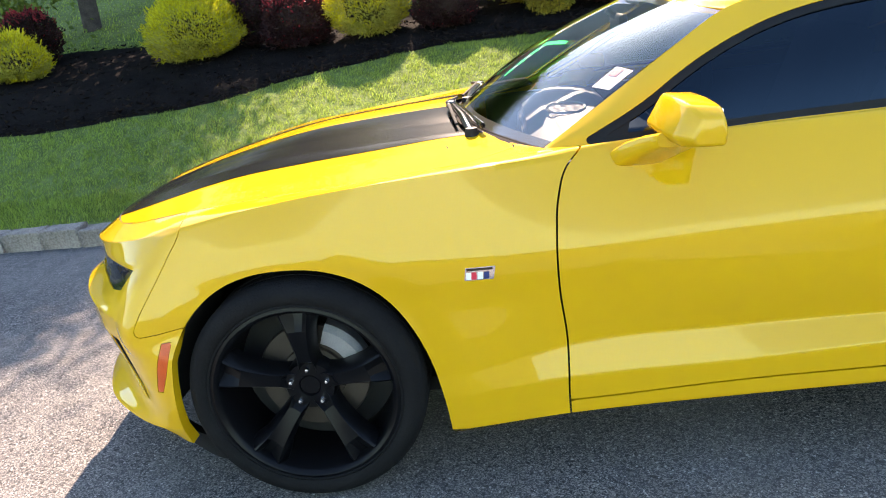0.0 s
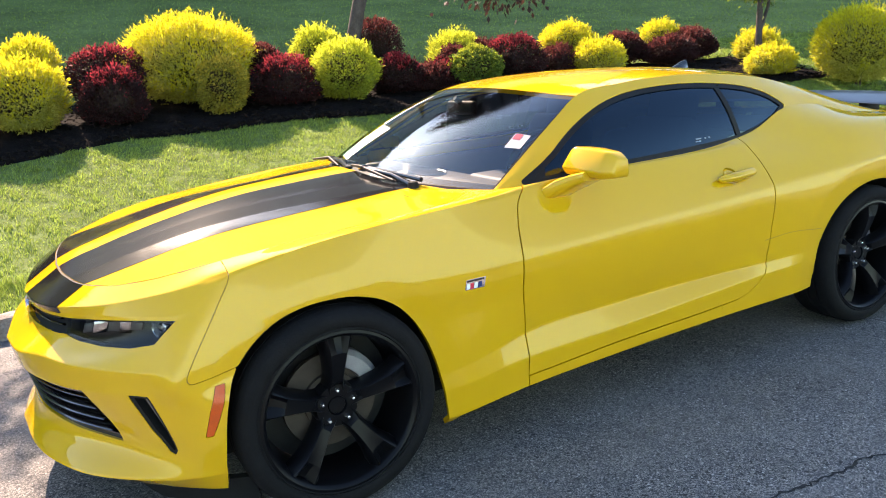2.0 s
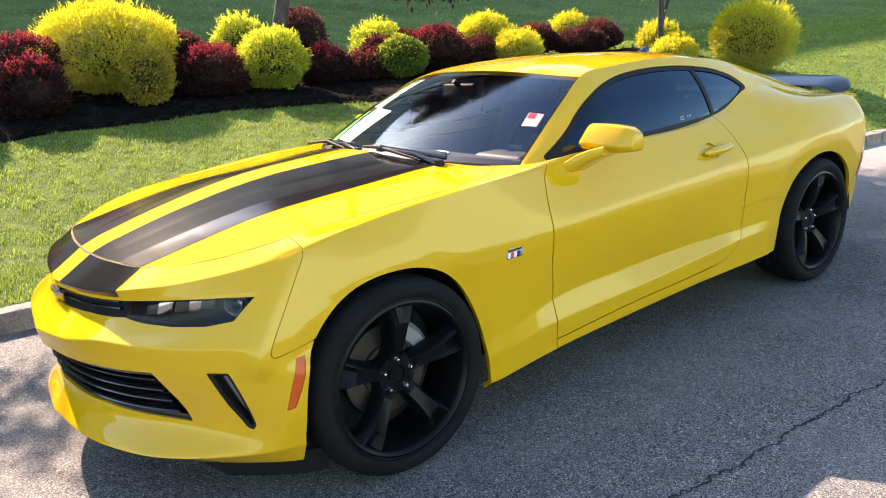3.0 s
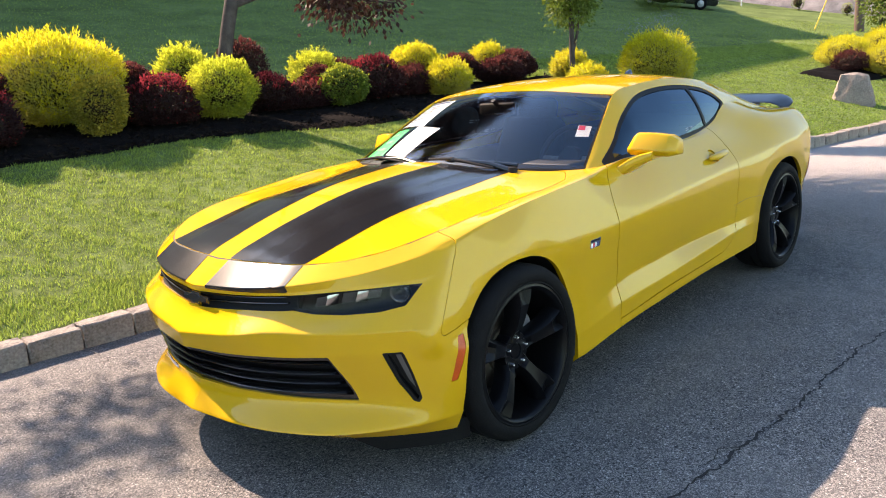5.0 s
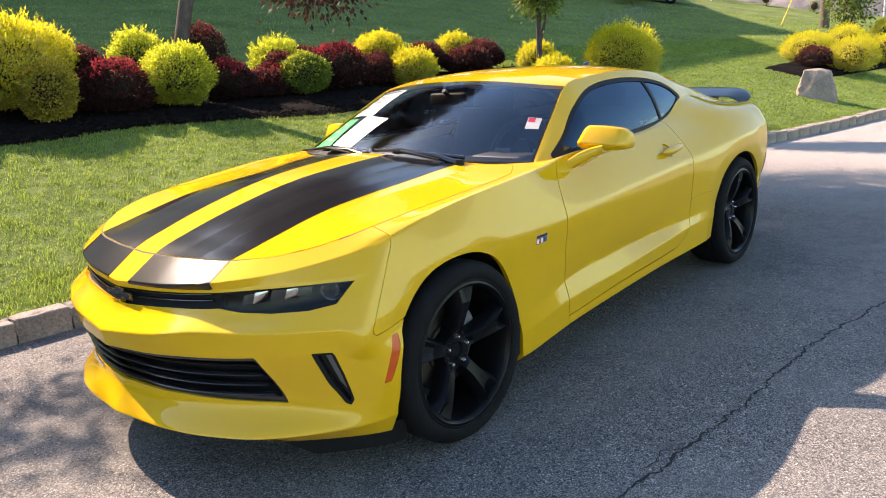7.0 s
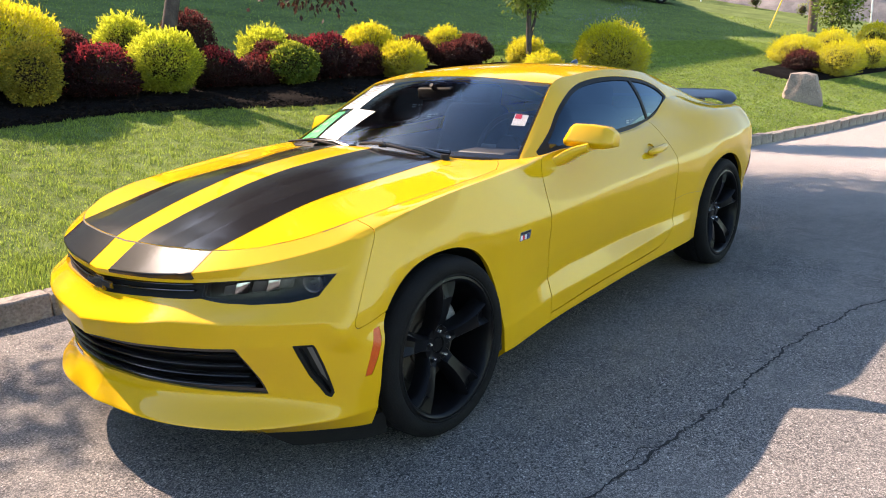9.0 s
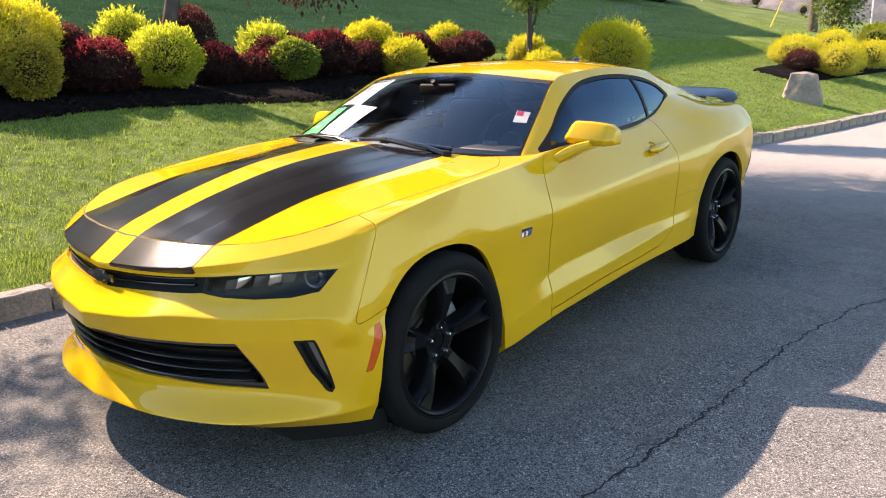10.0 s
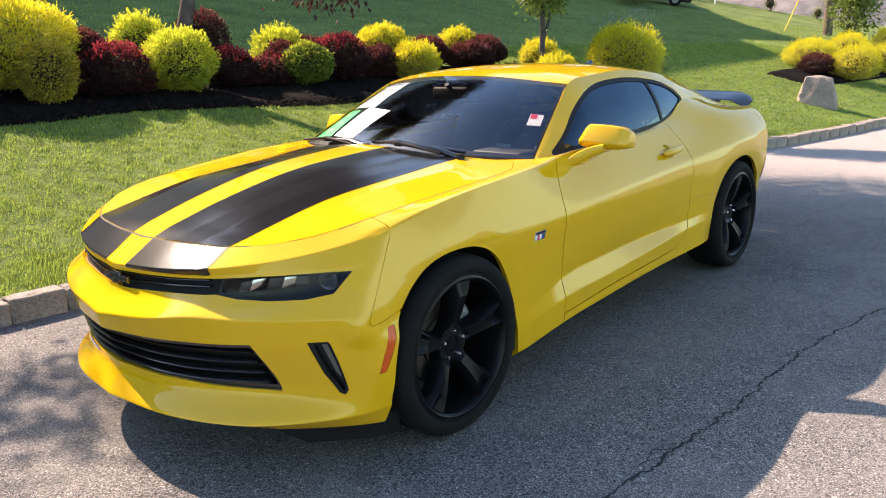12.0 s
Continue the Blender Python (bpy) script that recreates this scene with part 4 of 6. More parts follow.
def build_wheel(at, side):
    wheel = thing("wheel", "", "")
    for k in list(wheel.keys()):
        del wheel[k]
    wheel.parent = car
    R = 0.348
    tyre = [(0.262, 0.085), (0.272, 0.104), (0.278, 0.113), (0.284, 0.110), (0.290, 0.116), (0.312, 0.118), (0.330, 0.109), (0.340, 0.096), (0.3465, 0.080), (R, 0.055), (R, 0.052), (R - 0.008, 0.050), (R - 0.008, 0.046), (R, 0.044), (R, 0.006), (R - 0.008, 0.004), (R - 0.008, -0.004), (R, -0.006), (R, -0.05), (0.345, -0.085), (0.325, -0.12), (0.29, -0.115), (0.262, -0.09)]
    bm = lathe([(r, -y) for r, y in tyre], 72)
    part("tyre", bm, RUBBER, wheel, "black low-profile tyre")
    rim_prof = [(0.262, -0.085), (0.275, -0.100), (0.276, -0.108), (0.266, -0.111), (0.258, -0.106), (0.252, -0.094), (0.246, -0.06), (0.240, 0.0), (0.240, 0.10)]
    part("rim", lathe(rim_prof, 72), RIMBLACK, wheel, "gloss black alloy rim")
    # five spokes: each a wide bar, pinched at the hub and forked at the rim
    for k in range(5):
        bm = bmesh.new()
        rs = [0.040, 0.062, 0.085, 0.12, 0.16, 0.195, 0.215, 0.250]
        half = [0.040, 0.040, 0.031, 0.032, 0.038, 0.045, 0.052, 0.064]
        face = [-0.050, -0.054, -0.066, -0.080, -0.092, -0.100, -0.103, -0.104]
        fork = [0.016, 0.018, 0.0, 0.0, 0.0, 0.003, 0.016, 0.026]
        rows = []
        for r, h, y, cut in zip(rs, half, face, fork):
            prof = [(-h, y + 0.065), (-h, y + 0.034), (-h * 0.70, y + 0.004), (-h * 0.60, y), (-h * 0.12, y + 0.001 + cut), (h * 0.30, y + 0.001 + cut), (h * 0.60, y), (h * 0.70, y + 0.004), (h, y + 0.034), (h, y + 0.065)]
            rows.append([bm.verts.new((p, q, r)) for p, q in prof])
        for A, B in zip(rows, rows[1:]):
            for j in range(9):
                bm.faces.new((A[j], A[j + 1], B[j + 1], B[j]))
        bmesh.ops.recalc_face_normals(bm, faces=bm.faces)
        bmesh.ops.rotate(bm, cent=(0, 0, 0), matrix=Matrix.Rotation(2 * math.pi * (k + 0.03) / 5, 3, "Y"), verts=bm.verts)
        part("spoke", bm, RIMBLACK, wheel, "", True, 25)
    part("hub", lathe([(0.001, -0.046), (0.028, -0.047), (0.031, -0.042), (0.034, -0.050), (0.072, -0.050), (0.080, -0.035), (0.08, 0.03)], 40), RIMBLACK, wheel)
    for k in range(5):
        a = 2 * math.pi * (k + 0.03) / 5
        bm = lathe([(0.0005, -0.066), (0.0048, -0.065), (0.0072, -0.060), (0.0080, -0.045)], 8)
        bmesh.ops.translate(bm, vec=(0.056 * math.sin(a), 0, 0.056 * math.cos(a)), verts=bm.verts)
        part("lug_nut", bm, NUT, wheel, "bright lug nut")
    part("brake_disc", lathe([(0.06, 0.0), (0.095, 0.0), (0.097, 0.012), (0.165, 0.012), (0.168, 0.02), (0.165, 0.034), (0.09, 0.034)], 48), RUST, wheel, "brown-grey brake disc")
    bm = bmesh.new()
    rows = []
    for j in range(9):
        a = radians(20 + 62 * j / 8)
        rows.append([bm.verts.new((r * math.sin(a), y, r * math.cos(a))) for r, y in ((0.115, 0.005), (0.12, -0.012), (0.165, -0.016), (0.182, 0.0), (0.182, 0.04), (0.115, 0.04))])
    for A, B in zip(rows, rows[1:]):
        for j in range(6):
            bm.faces.new((A[j], A[(j + 1) % 6], B[(j + 1) % 6], B[j]))
    bm.faces.new(rows[0])
    bm.faces.new(rows[-1])
    bmesh.ops.recalc_face_normals(bm, faces=bm.faces)
    part("brake_caliper", bm, material("caliper_metal", (0.32, 0.33, 0.36), 0.4, metal=0.5, vary=0.2, scale=20), wheel, "grey brake caliper")
    part("wheel_backing", lathe([(0.001, 0.07), (0.15, 0.07), (0.238, 0.075)], 40), DARK, wheel)
    wheel.matrix_basis = Matrix.Translation(at) @ (Matrix.Rotation(math.pi, 4, "Z") if side > 0 else Matrix.Identity(4))
    return wheel


WHEEL_Y = 0.783
front = build_wheel((0, -WHEEL_Y, WHEEL_Z), -1)
for at, side in (((AXLE_R, -WHEEL_Y, WHEEL_Z), -1), ((0, WHEEL_Y, WHEEL_Z), 1), ((AXLE_R, WHEEL_Y, WHEEL_Z), 1)):
    w = copy_thing(front, Matrix.Translation(at) @ (Matrix.Rotation(math.pi, 4, "Z") if side > 0 else Matrix.Identity(4)))

# dark wheel houses, floor pan and inner body
for x0, r in ((0.012, 0.412), (AXLE_R, 0.44)):
    for side in (-1, 1):
        bm = bmesh.new()
        rows = []
        for j in range(21):
            a = math.pi * j / 20
            rows.append([bm.verts.new((x0 + r * math.cos(a), side * y, 0.33 + r * math.sin(a))) for y in (0.855, 0.5)])
        for A, B in zip(rows, rows[1:]):
            bm.faces.new((A[0], A[1], B[1], B[0]))
        bm.faces.new([q[1] for q in rows])
        part("wheel_house", bm, DARK, car)
part("floor_pan", box_bm(3.9, 1.3, 0.06, 0.02, 2, (1.5, 0, 0.22)), DARK, car)
# two unseen plates added to keep sun from leaking through to the ground
part("under_tray", box_bm(0.36, 0.96, 0.016, 0.004, 2, (-0.56, 0, 0.222)), DARK, car)
part("cabin_floor", box_bm(1.85, 1.60, 0.05, 0.01, 2, (1.40, 0, 0.262)), DARK, car)
part("engine_bay", box_bm(0.9, 1.0, 0.5, 0.03, 2, (-0.1, 0, 0.5)), DARK, car)
for side in (-1, 1):
    part("door_liner", box_bm(1.9, 0.03, 0.62, 0.01, 2, (1.5, side * 0.70, 0.60)), SEAT, car)

# the whole car is stretched across and shifted to fit the camera's view
car.location, car.scale = (0, 0.0315, 0), (1, 1.035, 1)

# ---- ground ----
KERB = [(-60, 4.5), (-20, 2.9), (-6, 2.25), (-0.5, 1.93), (4, 1.48), (8.6, 0.86), (11, 0.36), (13.5, -0.02), (18, -0.75), (30, -3.2), (60, -11), (120, -30)]


def kerb_y(x):
    return curve(x, KERB)


def lawn_z(x, y):
    """Lawn height: from the kerb's top up a bank, then a long hillside."""
    d = y - kerb_y(x) - 0.14
    up = np.clip(np.asarray(x, float) - 14, 0, 60) / 60
    return 0.125 + np.where(d < 0, 0, curve(np.clip(d, 0, 400), [(0, 0.0), (0.5, 0.11), (1.5, 0.38), (2.6, 0.68), (3.2, 0.82), (4.2, 1.0), (6, 1.32), (12, 2.42), (20, 4.3), (30, 7.0), (60, 14), (200, 30), (400, 45)])) * (1 - 0.25 * up)


def asphalt_material():
    """Asphalt: dark binder with pale stones of two sizes, and faint worn patches."""
    m = bpy.data.materials.new("asphalt")
    m.use_nodes = True
    nt = m.node_tree
    b = nt.nodes["Principled BSDF"]
    b.inputs["Roughness"].default_value, b.inputs["Specular IOR Level"].default_value = 0.7, 0.1
    co = nt.nodes.new("ShaderNodeTexCoord")

    def tex(kind, scale, lo, hi):
        n = nt.nodes.new(kind)
        n.inputs["Scale"].default_value = scale
        nt.links.new(co.outputs["Object"], n.inputs["Vector"])
        r = nt.nodes.new("ShaderNodeMapRange")
        r.inputs["From Min"].default_value, r.inputs["From Max"].default_value = lo, hi
        nt.links.new(n.outputs["Fac" if kind == "ShaderNodeTexNoise" else "Distance"], r.inputs["Value"])
        return r.outputs[0]

    def blend(a, fac, rgb, amount):
        mx = nt.nodes.new("ShaderNodeMix")
        mx.data_type = "RGBA"
        mul = nt.nodes.new("ShaderNodeMath")
        mul.operation = "MULTIPLY"
        mul.inputs[1].default_value = amount
        nt.links.new(fac, mul.inputs[0])
        nt.links.new(mul.outputs[0], mx.inputs["Factor"])
        if a is None:
            mx.inputs["A"].default_value = (0.074, 0.077, 0.082, 1)
        else:
            nt.links.new(a, mx.inputs["A"])
        mx.inputs["B"].default_value = (*rgb, 1)
        return mx.outputs["Result"]

    def cells(scale, lo, hi):
        n = nt.nodes.new("ShaderNodeTexVoronoi")
        n.inputs["Scale"].default_value = scale
        nt.links.new(co.outputs["Object"], n.inputs["Vector"])
        sep = nt.nodes.new("ShaderNodeSeparateColor")
        nt.links.new(n.outputs["Color"], sep.inputs[0])
        r = nt.nodes.new("ShaderNodeMapRange")
        r.inputs["From Min"].default_value, r.inputs["From Max"].default_value = lo, hi
        nt.links.new(sep.outputs[0], r.inputs["Value"])
        return r.outputs[0]

    stones = cells(250, 0.35, 1.0)
    c = blend(None, cells(120, 0.0, 1.0), (0.060, 0.060, 0.062), 0.8)
    c = blend(c, tex("ShaderNodeTexNoise", 75, 0.45, 0.60), (0.035, 0.035, 0.037), 0.6)
    c = blend(c, stones, (0.45, 0.418, 0.393), 0.60)
    c = blend(c, cells(170, 0.97, 0.985), (0.60, 0.57, 0.54), 0.6)
    c = blend(c, cells(110, 0.92, 0.95), (0.02, 0.02, 0.021), 0.8)
    c = blend(c, tex("ShaderNodeTexNoise", 1.1, 0.42, 0.70), (0.24, 0.228, 0.215), 0.32)
    c = blend(c, tex("ShaderNodeTexNoise", 7, 0.50, 0.75), (0.06, 0.06, 0.061), 0.35)
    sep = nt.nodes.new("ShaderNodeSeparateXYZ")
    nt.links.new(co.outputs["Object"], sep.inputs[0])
    far_lit = nt.nodes.new("ShaderNodeMapRange")
    far_lit.inputs["From Min"].default_value, far_lit.inputs["From Max"].default_value = 4.5, 8.0
    nt.links.new(sep.outputs["X"], far_lit.inputs["Value"])
    c = blend(c, far_lit.outputs[0], (0.50, 0.455, 0.43), 0.55)  # sunlit brightness of the far drive is put into the colour
    nt.links.new(c, b.inputs["Base Color"])
    bump = nt.nodes.new("ShaderNodeBump")
    bump.inputs["Strength"].default_value, bump.inputs["Distance"].default_value = 0.9, 0.006
    nt.links.new(stones, bump.inputs["Height"])
    nt.links.new(bump.outputs[0], b.inputs["Normal"])
    return m


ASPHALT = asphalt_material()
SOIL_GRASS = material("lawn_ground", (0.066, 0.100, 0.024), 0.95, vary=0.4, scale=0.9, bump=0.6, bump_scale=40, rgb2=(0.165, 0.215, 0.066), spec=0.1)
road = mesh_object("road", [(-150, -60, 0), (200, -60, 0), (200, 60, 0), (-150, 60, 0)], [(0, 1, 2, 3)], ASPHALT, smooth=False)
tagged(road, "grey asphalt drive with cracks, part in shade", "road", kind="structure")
xs = np.concatenate([np.arange(-60, -6, 2.0), np.arange(-6, 16, 0.25), np.arange(16, 120, 2.5)])
ds = np.concatenate([[0, 0.05], np.arange(0.15, 6, 0.2), np.arange(6, 30, 1.0), np.arange(30, 150, 10)])
XX, DD = np.meshgrid(xs, ds, indexing="ij")
YY = kerb_y(XX) + 0.14 + DD
ZZ = lawn_z(XX, YY)
idx = np.arange(XX.size).reshape(XX.shape)
quads = np.stack([idx[:-1, :-1], idx[1:, :-1], idx[1:, 1:], idx[:-1, 1:]], -1).reshape(-1, 4)
lawn = mesh_object("ground", np.stack([XX.ravel(), YY.ravel(), ZZ.ravel()], 1), quads, SOIL_GRASS)
tagged(lawn, "grassy bank rising from the kerb to a hillside", "ground", kind="structure")

# ---- kerb of granite blocks ----
GRANITE = material("granite", (0.17, 0.148, 0.13), 0.9, vary=0.4, scale=5, bump=0.8, bump_scale=45, rgb2=(0.35, 0.31, 0.275), spec=0.15)
kerb = thing("kerb", "row of rough grey granite kerb blocks", "kerb", kind="structure")
rng = random.Random(4)
block_meshes = []
for k in range(6):
    bm = bmesh.new()
    bmesh.ops.create_cube(bm, size=1)
    bmesh.ops.scale(bm, vec=(0.293, 0.16, 0.30), verts=bm.verts)
    bmesh.ops.subdivide_edges(bm, edges=bm.edges[:], cuts=4, use_grid_fill=True)
    for v in bm.verts:
        lump = noise.noise_vector(v.co * 9 + Vector((7 * k, 0, 0)))
        v.co += Vector((lump.x * 0.006, lump.y * 0.014, lump.z * 0.010)) + Vector((0, rng.uniform(-1, 1) * 0.0035, rng.uniform(-1, 1) * 0.003))
    for f in bm.faces:
        f.smooth = False
    bmesh.ops.bevel(bm, geom=[e for e in bm.edges if e.calc_face_angle(0) > 0.8], offset=0.008, segments=1, affect="EDGES")
    me = bpy.data.meshes.new("kerb_block")
    bm.to_mesh(me)
    bm.free()
    me.materials.append(GRANITE)
    block_meshes.append(me)
x = -9.0
while x < 26:
    step = 0.30
    y0, y1 = float(kerb_y(x)), float(kerb_y(x + step))
    ob = new("kerb_block", rng.choice(block_meshes))
    ob.parent = kerb
    ob.location = (x + step / 2, (y0 + y1) / 2 + 0.075, -0.018 + rng.uniform(-0.008, 0.008))
    ob.rotation_euler = (rng.uniform(-0.03, 0.03), rng.uniform(-0.02, 0.02), math.atan2(y1 - y0, step) + rng.uniform(-0.02, 0.02))
    x += step

# ---- cracks and marks in the asphalt ----
CRACK = material("crack_dark", (0.012, 0.012, 0.013), 0.95, vary=0.3, scale=20)


def crack(points, width, seed):
    r = random.Random(seed)
    pts = []
    for (ax, ay), (bx, by) in zip(points, points[1:]):
        n = max(2, int(math.hypot(bx - ax, by - ay) / 0.018))
        for i in range(n):
            t = i / n
            pts.append((ax + (bx - ax) * t + r.gauss(0, 0.003), ay + (by - ay) * t + r.gauss(0, 0.0055) + 0.012 * math.sin(7 * (ax + (bx - ax) * t)) * math.sin(23 * (ax + (bx - ax) * t))))
    verts, faces = [], []
    for i, (px, py) in enumerate(pts):
        w = width * r.choice((0.45, 0.6, 0.8, 1.15)) * min(1, 4 * i / len(pts) + 0.2, 4 * (len(pts) - i) / len(pts) + 0.1)
        q = pts[min(i + 1, len(pts) - 1)]
        p = pts[max(i - 1, 0)]
        d = Vector((q[0] - p[0], q[1] - p[1])).normalized()
        verts += [(px - d.y * w, py + d.x * w, 0.0025), (px + d.y * w, py - d.x * w, 0.0025)]
        if i:
            faces.append((2 * i - 2, 2 * i - 1, 2 * i + 1, 2 * i))
    return mesh_object("crack", verts, faces, CRACK, road, "dark crack", smooth=False)


crack([(-0.9, -1.50), (-0.04, -1.525), (0.36, -1.58), (0.62, -1.603), (0.80, -1.63), (0.98, -1.629), (1.36, -1.65), (1.83, -1.697), (2.05, -1.76), (2.28, -1.779), (2.55, -1.885), (3.2, -2.25), (4.2, -2.7)], 0.0062, 1)
crack([(2.45, -0.45), (2.87, -0.90), (2.98, -1.27), (3.03, -1.58), (2.94, -1.81), (2.75, -2.0)], 0.0028, 2)
crack([(0.36, -1.58), (0.30, -1.52), (0.12, -1.50)], 0.0028, 3)
PALE = material("pale_scuff", (0.30, 0.30, 0.29), 0.9, vary=0.3, scale=30)
mark = crack([(1.715, -1.80), (1.79, -1.99)], 0.0026, 5)
mark.name, mark["label"] = "scuff_mark", "pale scuff"
mark.data.materials[0] = PALE

# loose grit on the asphalt
rr = np.random.RandomState(3)
n = 9000
gx, gy = rr.uniform(-2.6, 6.5, n), rr.uniform(-2.4, 1.85, n)
gs = 0.0012 + 0.0022 * rr.rand(n) ** 2
base = np.stack([gx, gy, np.full(n, 0.0)], 1)
corners = np.array([(1, 0, 0), (-0.5, 0.87, 0), (-0.5, -0.87, 0), (0, 0, 1.1)])
V = (base[:, None] + corners[None] * gs[:, None, None]).reshape(-1, 3)
F4 = np.arange(n)[:, None] * 4
tris = np.concatenate([F4 + np.array([0, 1, 3]), F4 + np.array([1, 2, 3]), F4 + np.array([2, 0, 3])])
GRIT = material("grit", (0.42, 0.41, 0.40), 0.8, vary=0.5, scale=9, island=0.8)
grit = mesh_object("grit", V, tris, GRIT, smooth=False)
tagged(grit, "loose pale grit scattered on the asphalt", "grit", kind="stuff")

# ---- planting bed ----
MULCH = material("mulch", (0.0065, 0.0058, 0.0055), 0.95, vary=0.5, scale=7, bump=1.0, bump_scale=60, rgb2=(0.0125, 0.0105, 0.0098), spec=0.03)


def bed_front(x):
    d = curve(x, [(-10, 1.6), (-4.1, 1.71), (-2.8, 1.85), (-1.95, 2.10), (-1.3, 2.42), (-0.3, 2.83), (1.0, 3.0), (2.4, 3.06), (3.45, 2.85), (5.0, 2.8), (10, 2.8)])
    return kerb_y(x) + 0.14 + d + 0.03 * np.sin(4.1 * x + 1)


def bed_back(x):
    return kerb_y(x) + 0.14 + 4.75 + 0.15 * np.sin(1.1 * x + 2)


def sheet(name, xs, lo, hi, n, mat, lift):
    xs = np.asarray(xs)
    T = np.linspace(0, 1, n)
    X, TT = np.meshgrid(xs, T, indexing="ij")
    Y = lo(X) + (hi(X) - lo(X)) * TT
    edge = np.minimum(1, np.minimum(TT, 1 - TT) * 12) * np.minimum(1, np.minimum(X - xs[0], xs[-1] - X) * 4)
    Z = lawn_z(X, Y) - 0.02 + (lift + 0.02) * edge + 0.015 * np.sin(9 * X + 5 * Y) * edge * np.sin(7 * Y)
    I = np.arange(X.size).reshape(X.shape)
    q = np.stack([I[:-1, :-1], I[1:, :-1], I[1:, 1:], I[:-1, 1:]], -1).reshape(-1, 4)
    return mesh_object(name, np.stack([X.ravel(), Y.ravel(), Z.ravel()], 1), q, mat)


bed = sheet("planting_bed", np.arange(-9, 9.6, 0.1), bed_front, bed_back, 24, MULCH, 0.05)
tagged(bed, "long planting bed of dark bark mulch", "ground", kind="structure")
bed2 = sheet("planting_bed", np.arange(14.2, 20.5, 0.1), lambda x: 1.45 + 0.02 * x - 0.16 * (x - 14.2) + 0.0 * x, lambda x: 2.75 - 0.05 * (x - 14.2) + 0 * x, 16, MULCH, 0.06)
tagged(bed2, "island bed of dark bark mulch on the lawn", "ground", kind="structure")


def flakes(name, px, py, size, mat, label, lift=0.05):
    """Small bark flakes lying at random tilts."""
    n = len(px)
    pz = lawn_z(px, py) + lift
    r = np.random.RandomState(8)
    a, b = r.normal(size=(n, 3)), r.normal(size=(n, 3)) * 0.5
    a[:, 2] *= 0.4
    a /= np.linalg.norm(a, axis=1, keepdims=True)
    L = size * (0.5 + r.rand(n))[:, None]
    c = np.stack([px, py, pz], 1)
    side_ = np.cross(a, b)
    side_ /= np.linalg.norm(side_, axis=1, keepdims=True)
    th = np.cross(a, side_) * L * 0.12
    V = np.stack([c - a * L, c + side_ * L * 0.35, c + a * L, c - side_ * L * 0.35, c + th], 1).reshape(-1, 3)
    B = np.arange(n)[:, None] * 5
    f = np.concatenate([B + np.array(t) for t in ((0, 1, 4), (1, 2, 4), (2, 3, 4), (3, 0, 4))])
    ob = mesh_object(name, V, f, mat, smooth=False)
    return tagged(ob, label, "mulch", kind="stuff")


r_ = np.random.RandomState(12)
fx = r_.uniform(-6, 9.4, 9000)
fy = bed_front(fx) + (bed_back(fx) - bed_front(fx)) * r_.rand(9000) ** 1.6
flakes("bark_flakes", fx, fy, 0.028, material("bark", (0.011, 0.009, 0.008), 0.95, vary=0.5, scale=6, island=0.8, rgb2=(0.022, 0.017, 0.0145), spec=0.05), "dark bark mulch flakes in the planting bed")

# ---- grass ----
GRASS = leaf_material("grass_blade", (0.072, 0.12, 0.022), (0.40, 0.525, 0.09), 0.5, 0.5)


def clumps(x, y, seed, lo, hi):
    """Uneven growth between 0 and 1, in tufts lo to hi metres wide."""
    r = np.random.RandomState(seed)
    f = np.zeros_like(x)
    for k in range(12):
        w = 2 * np.pi / (lo * (hi / lo) ** r.rand())
        a = r.rand() * 2 * np.pi
        f += np.sin(w * (x * np.cos(a) + y * np.sin(a)) + 6.28 * r.rand() + 1.5 * np.sin(0.37 * w * (y * np.cos(a) - x * np.sin(a))))
    return np.clip(0.5 + f / 8.0, 0, 1)


def blades(name, px, py, h, w, label, lift=0.0, lean=0.55, seed=1):
    n = len(px)
    r = np.random.RandomState(seed)
    pz = lawn_z(px, py) + lift - 0.005
    ang = r.rand(n) * 2 * np.pi
    tuft = clumps(px, py, seed, 4.5 * h, 20 * h)
    hh = h * (0.45 + 0.55 * r.rand(n)) * (0.55 + 0.9 * tuft)
    ln = lean * (0.3 + r.rand(n)) * hh
    ang = ang * 0.5 + 5 * clumps(px, py, seed + 50, 4 * h, 12 * h)
    dx, dy = np.cos(ang), np.sin(ang)
    lx = ln * np.cos(ang * 3.3 + 1) + 0.15 * hh
    ly = ln * np.sin(ang * 3.3 + 1)
    c = np.stack([px, py, pz], 1)
    sd = np.stack([dx * w, dy * w, np.zeros(n)], 1)
    mid = c + np.stack([lx * 0.35, ly * 0.35, hh * 0.6], 1)
    tip = c + np.stack([lx, ly, hh], 1)
    V = np.stack([c - sd, c + sd, mid + sd * 0.8, tip, mid - sd * 0.8], 1).reshape(-1, 3)
    me = bpy.data.meshes.new(name)
    me.vertices.add(n * 5)
    me.vertices.foreach_set("co", V.ravel())
    me.loops.add(n * 7)
    B = (np.arange(n) * 5)[:, None]
    li = np.concatenate([B + np.array([[0, 1, 2, 4]]), B + np.array([[4, 2, 3]])], 1)
    me.loops.foreach_set("vertex_index", li.ravel())
    me.polygons.add(n * 2)
    starts = np.stack([np.arange(n) * 7, np.arange(n) * 7 + 4], 1).ravel()
    me.polygons.foreach_set("loop_start", starts)
    me.update(calc_edges=True)
    me.validate()
    me.materials.append(GRASS)
    return tagged(new(name, me), label, "grass", kind="stuff")


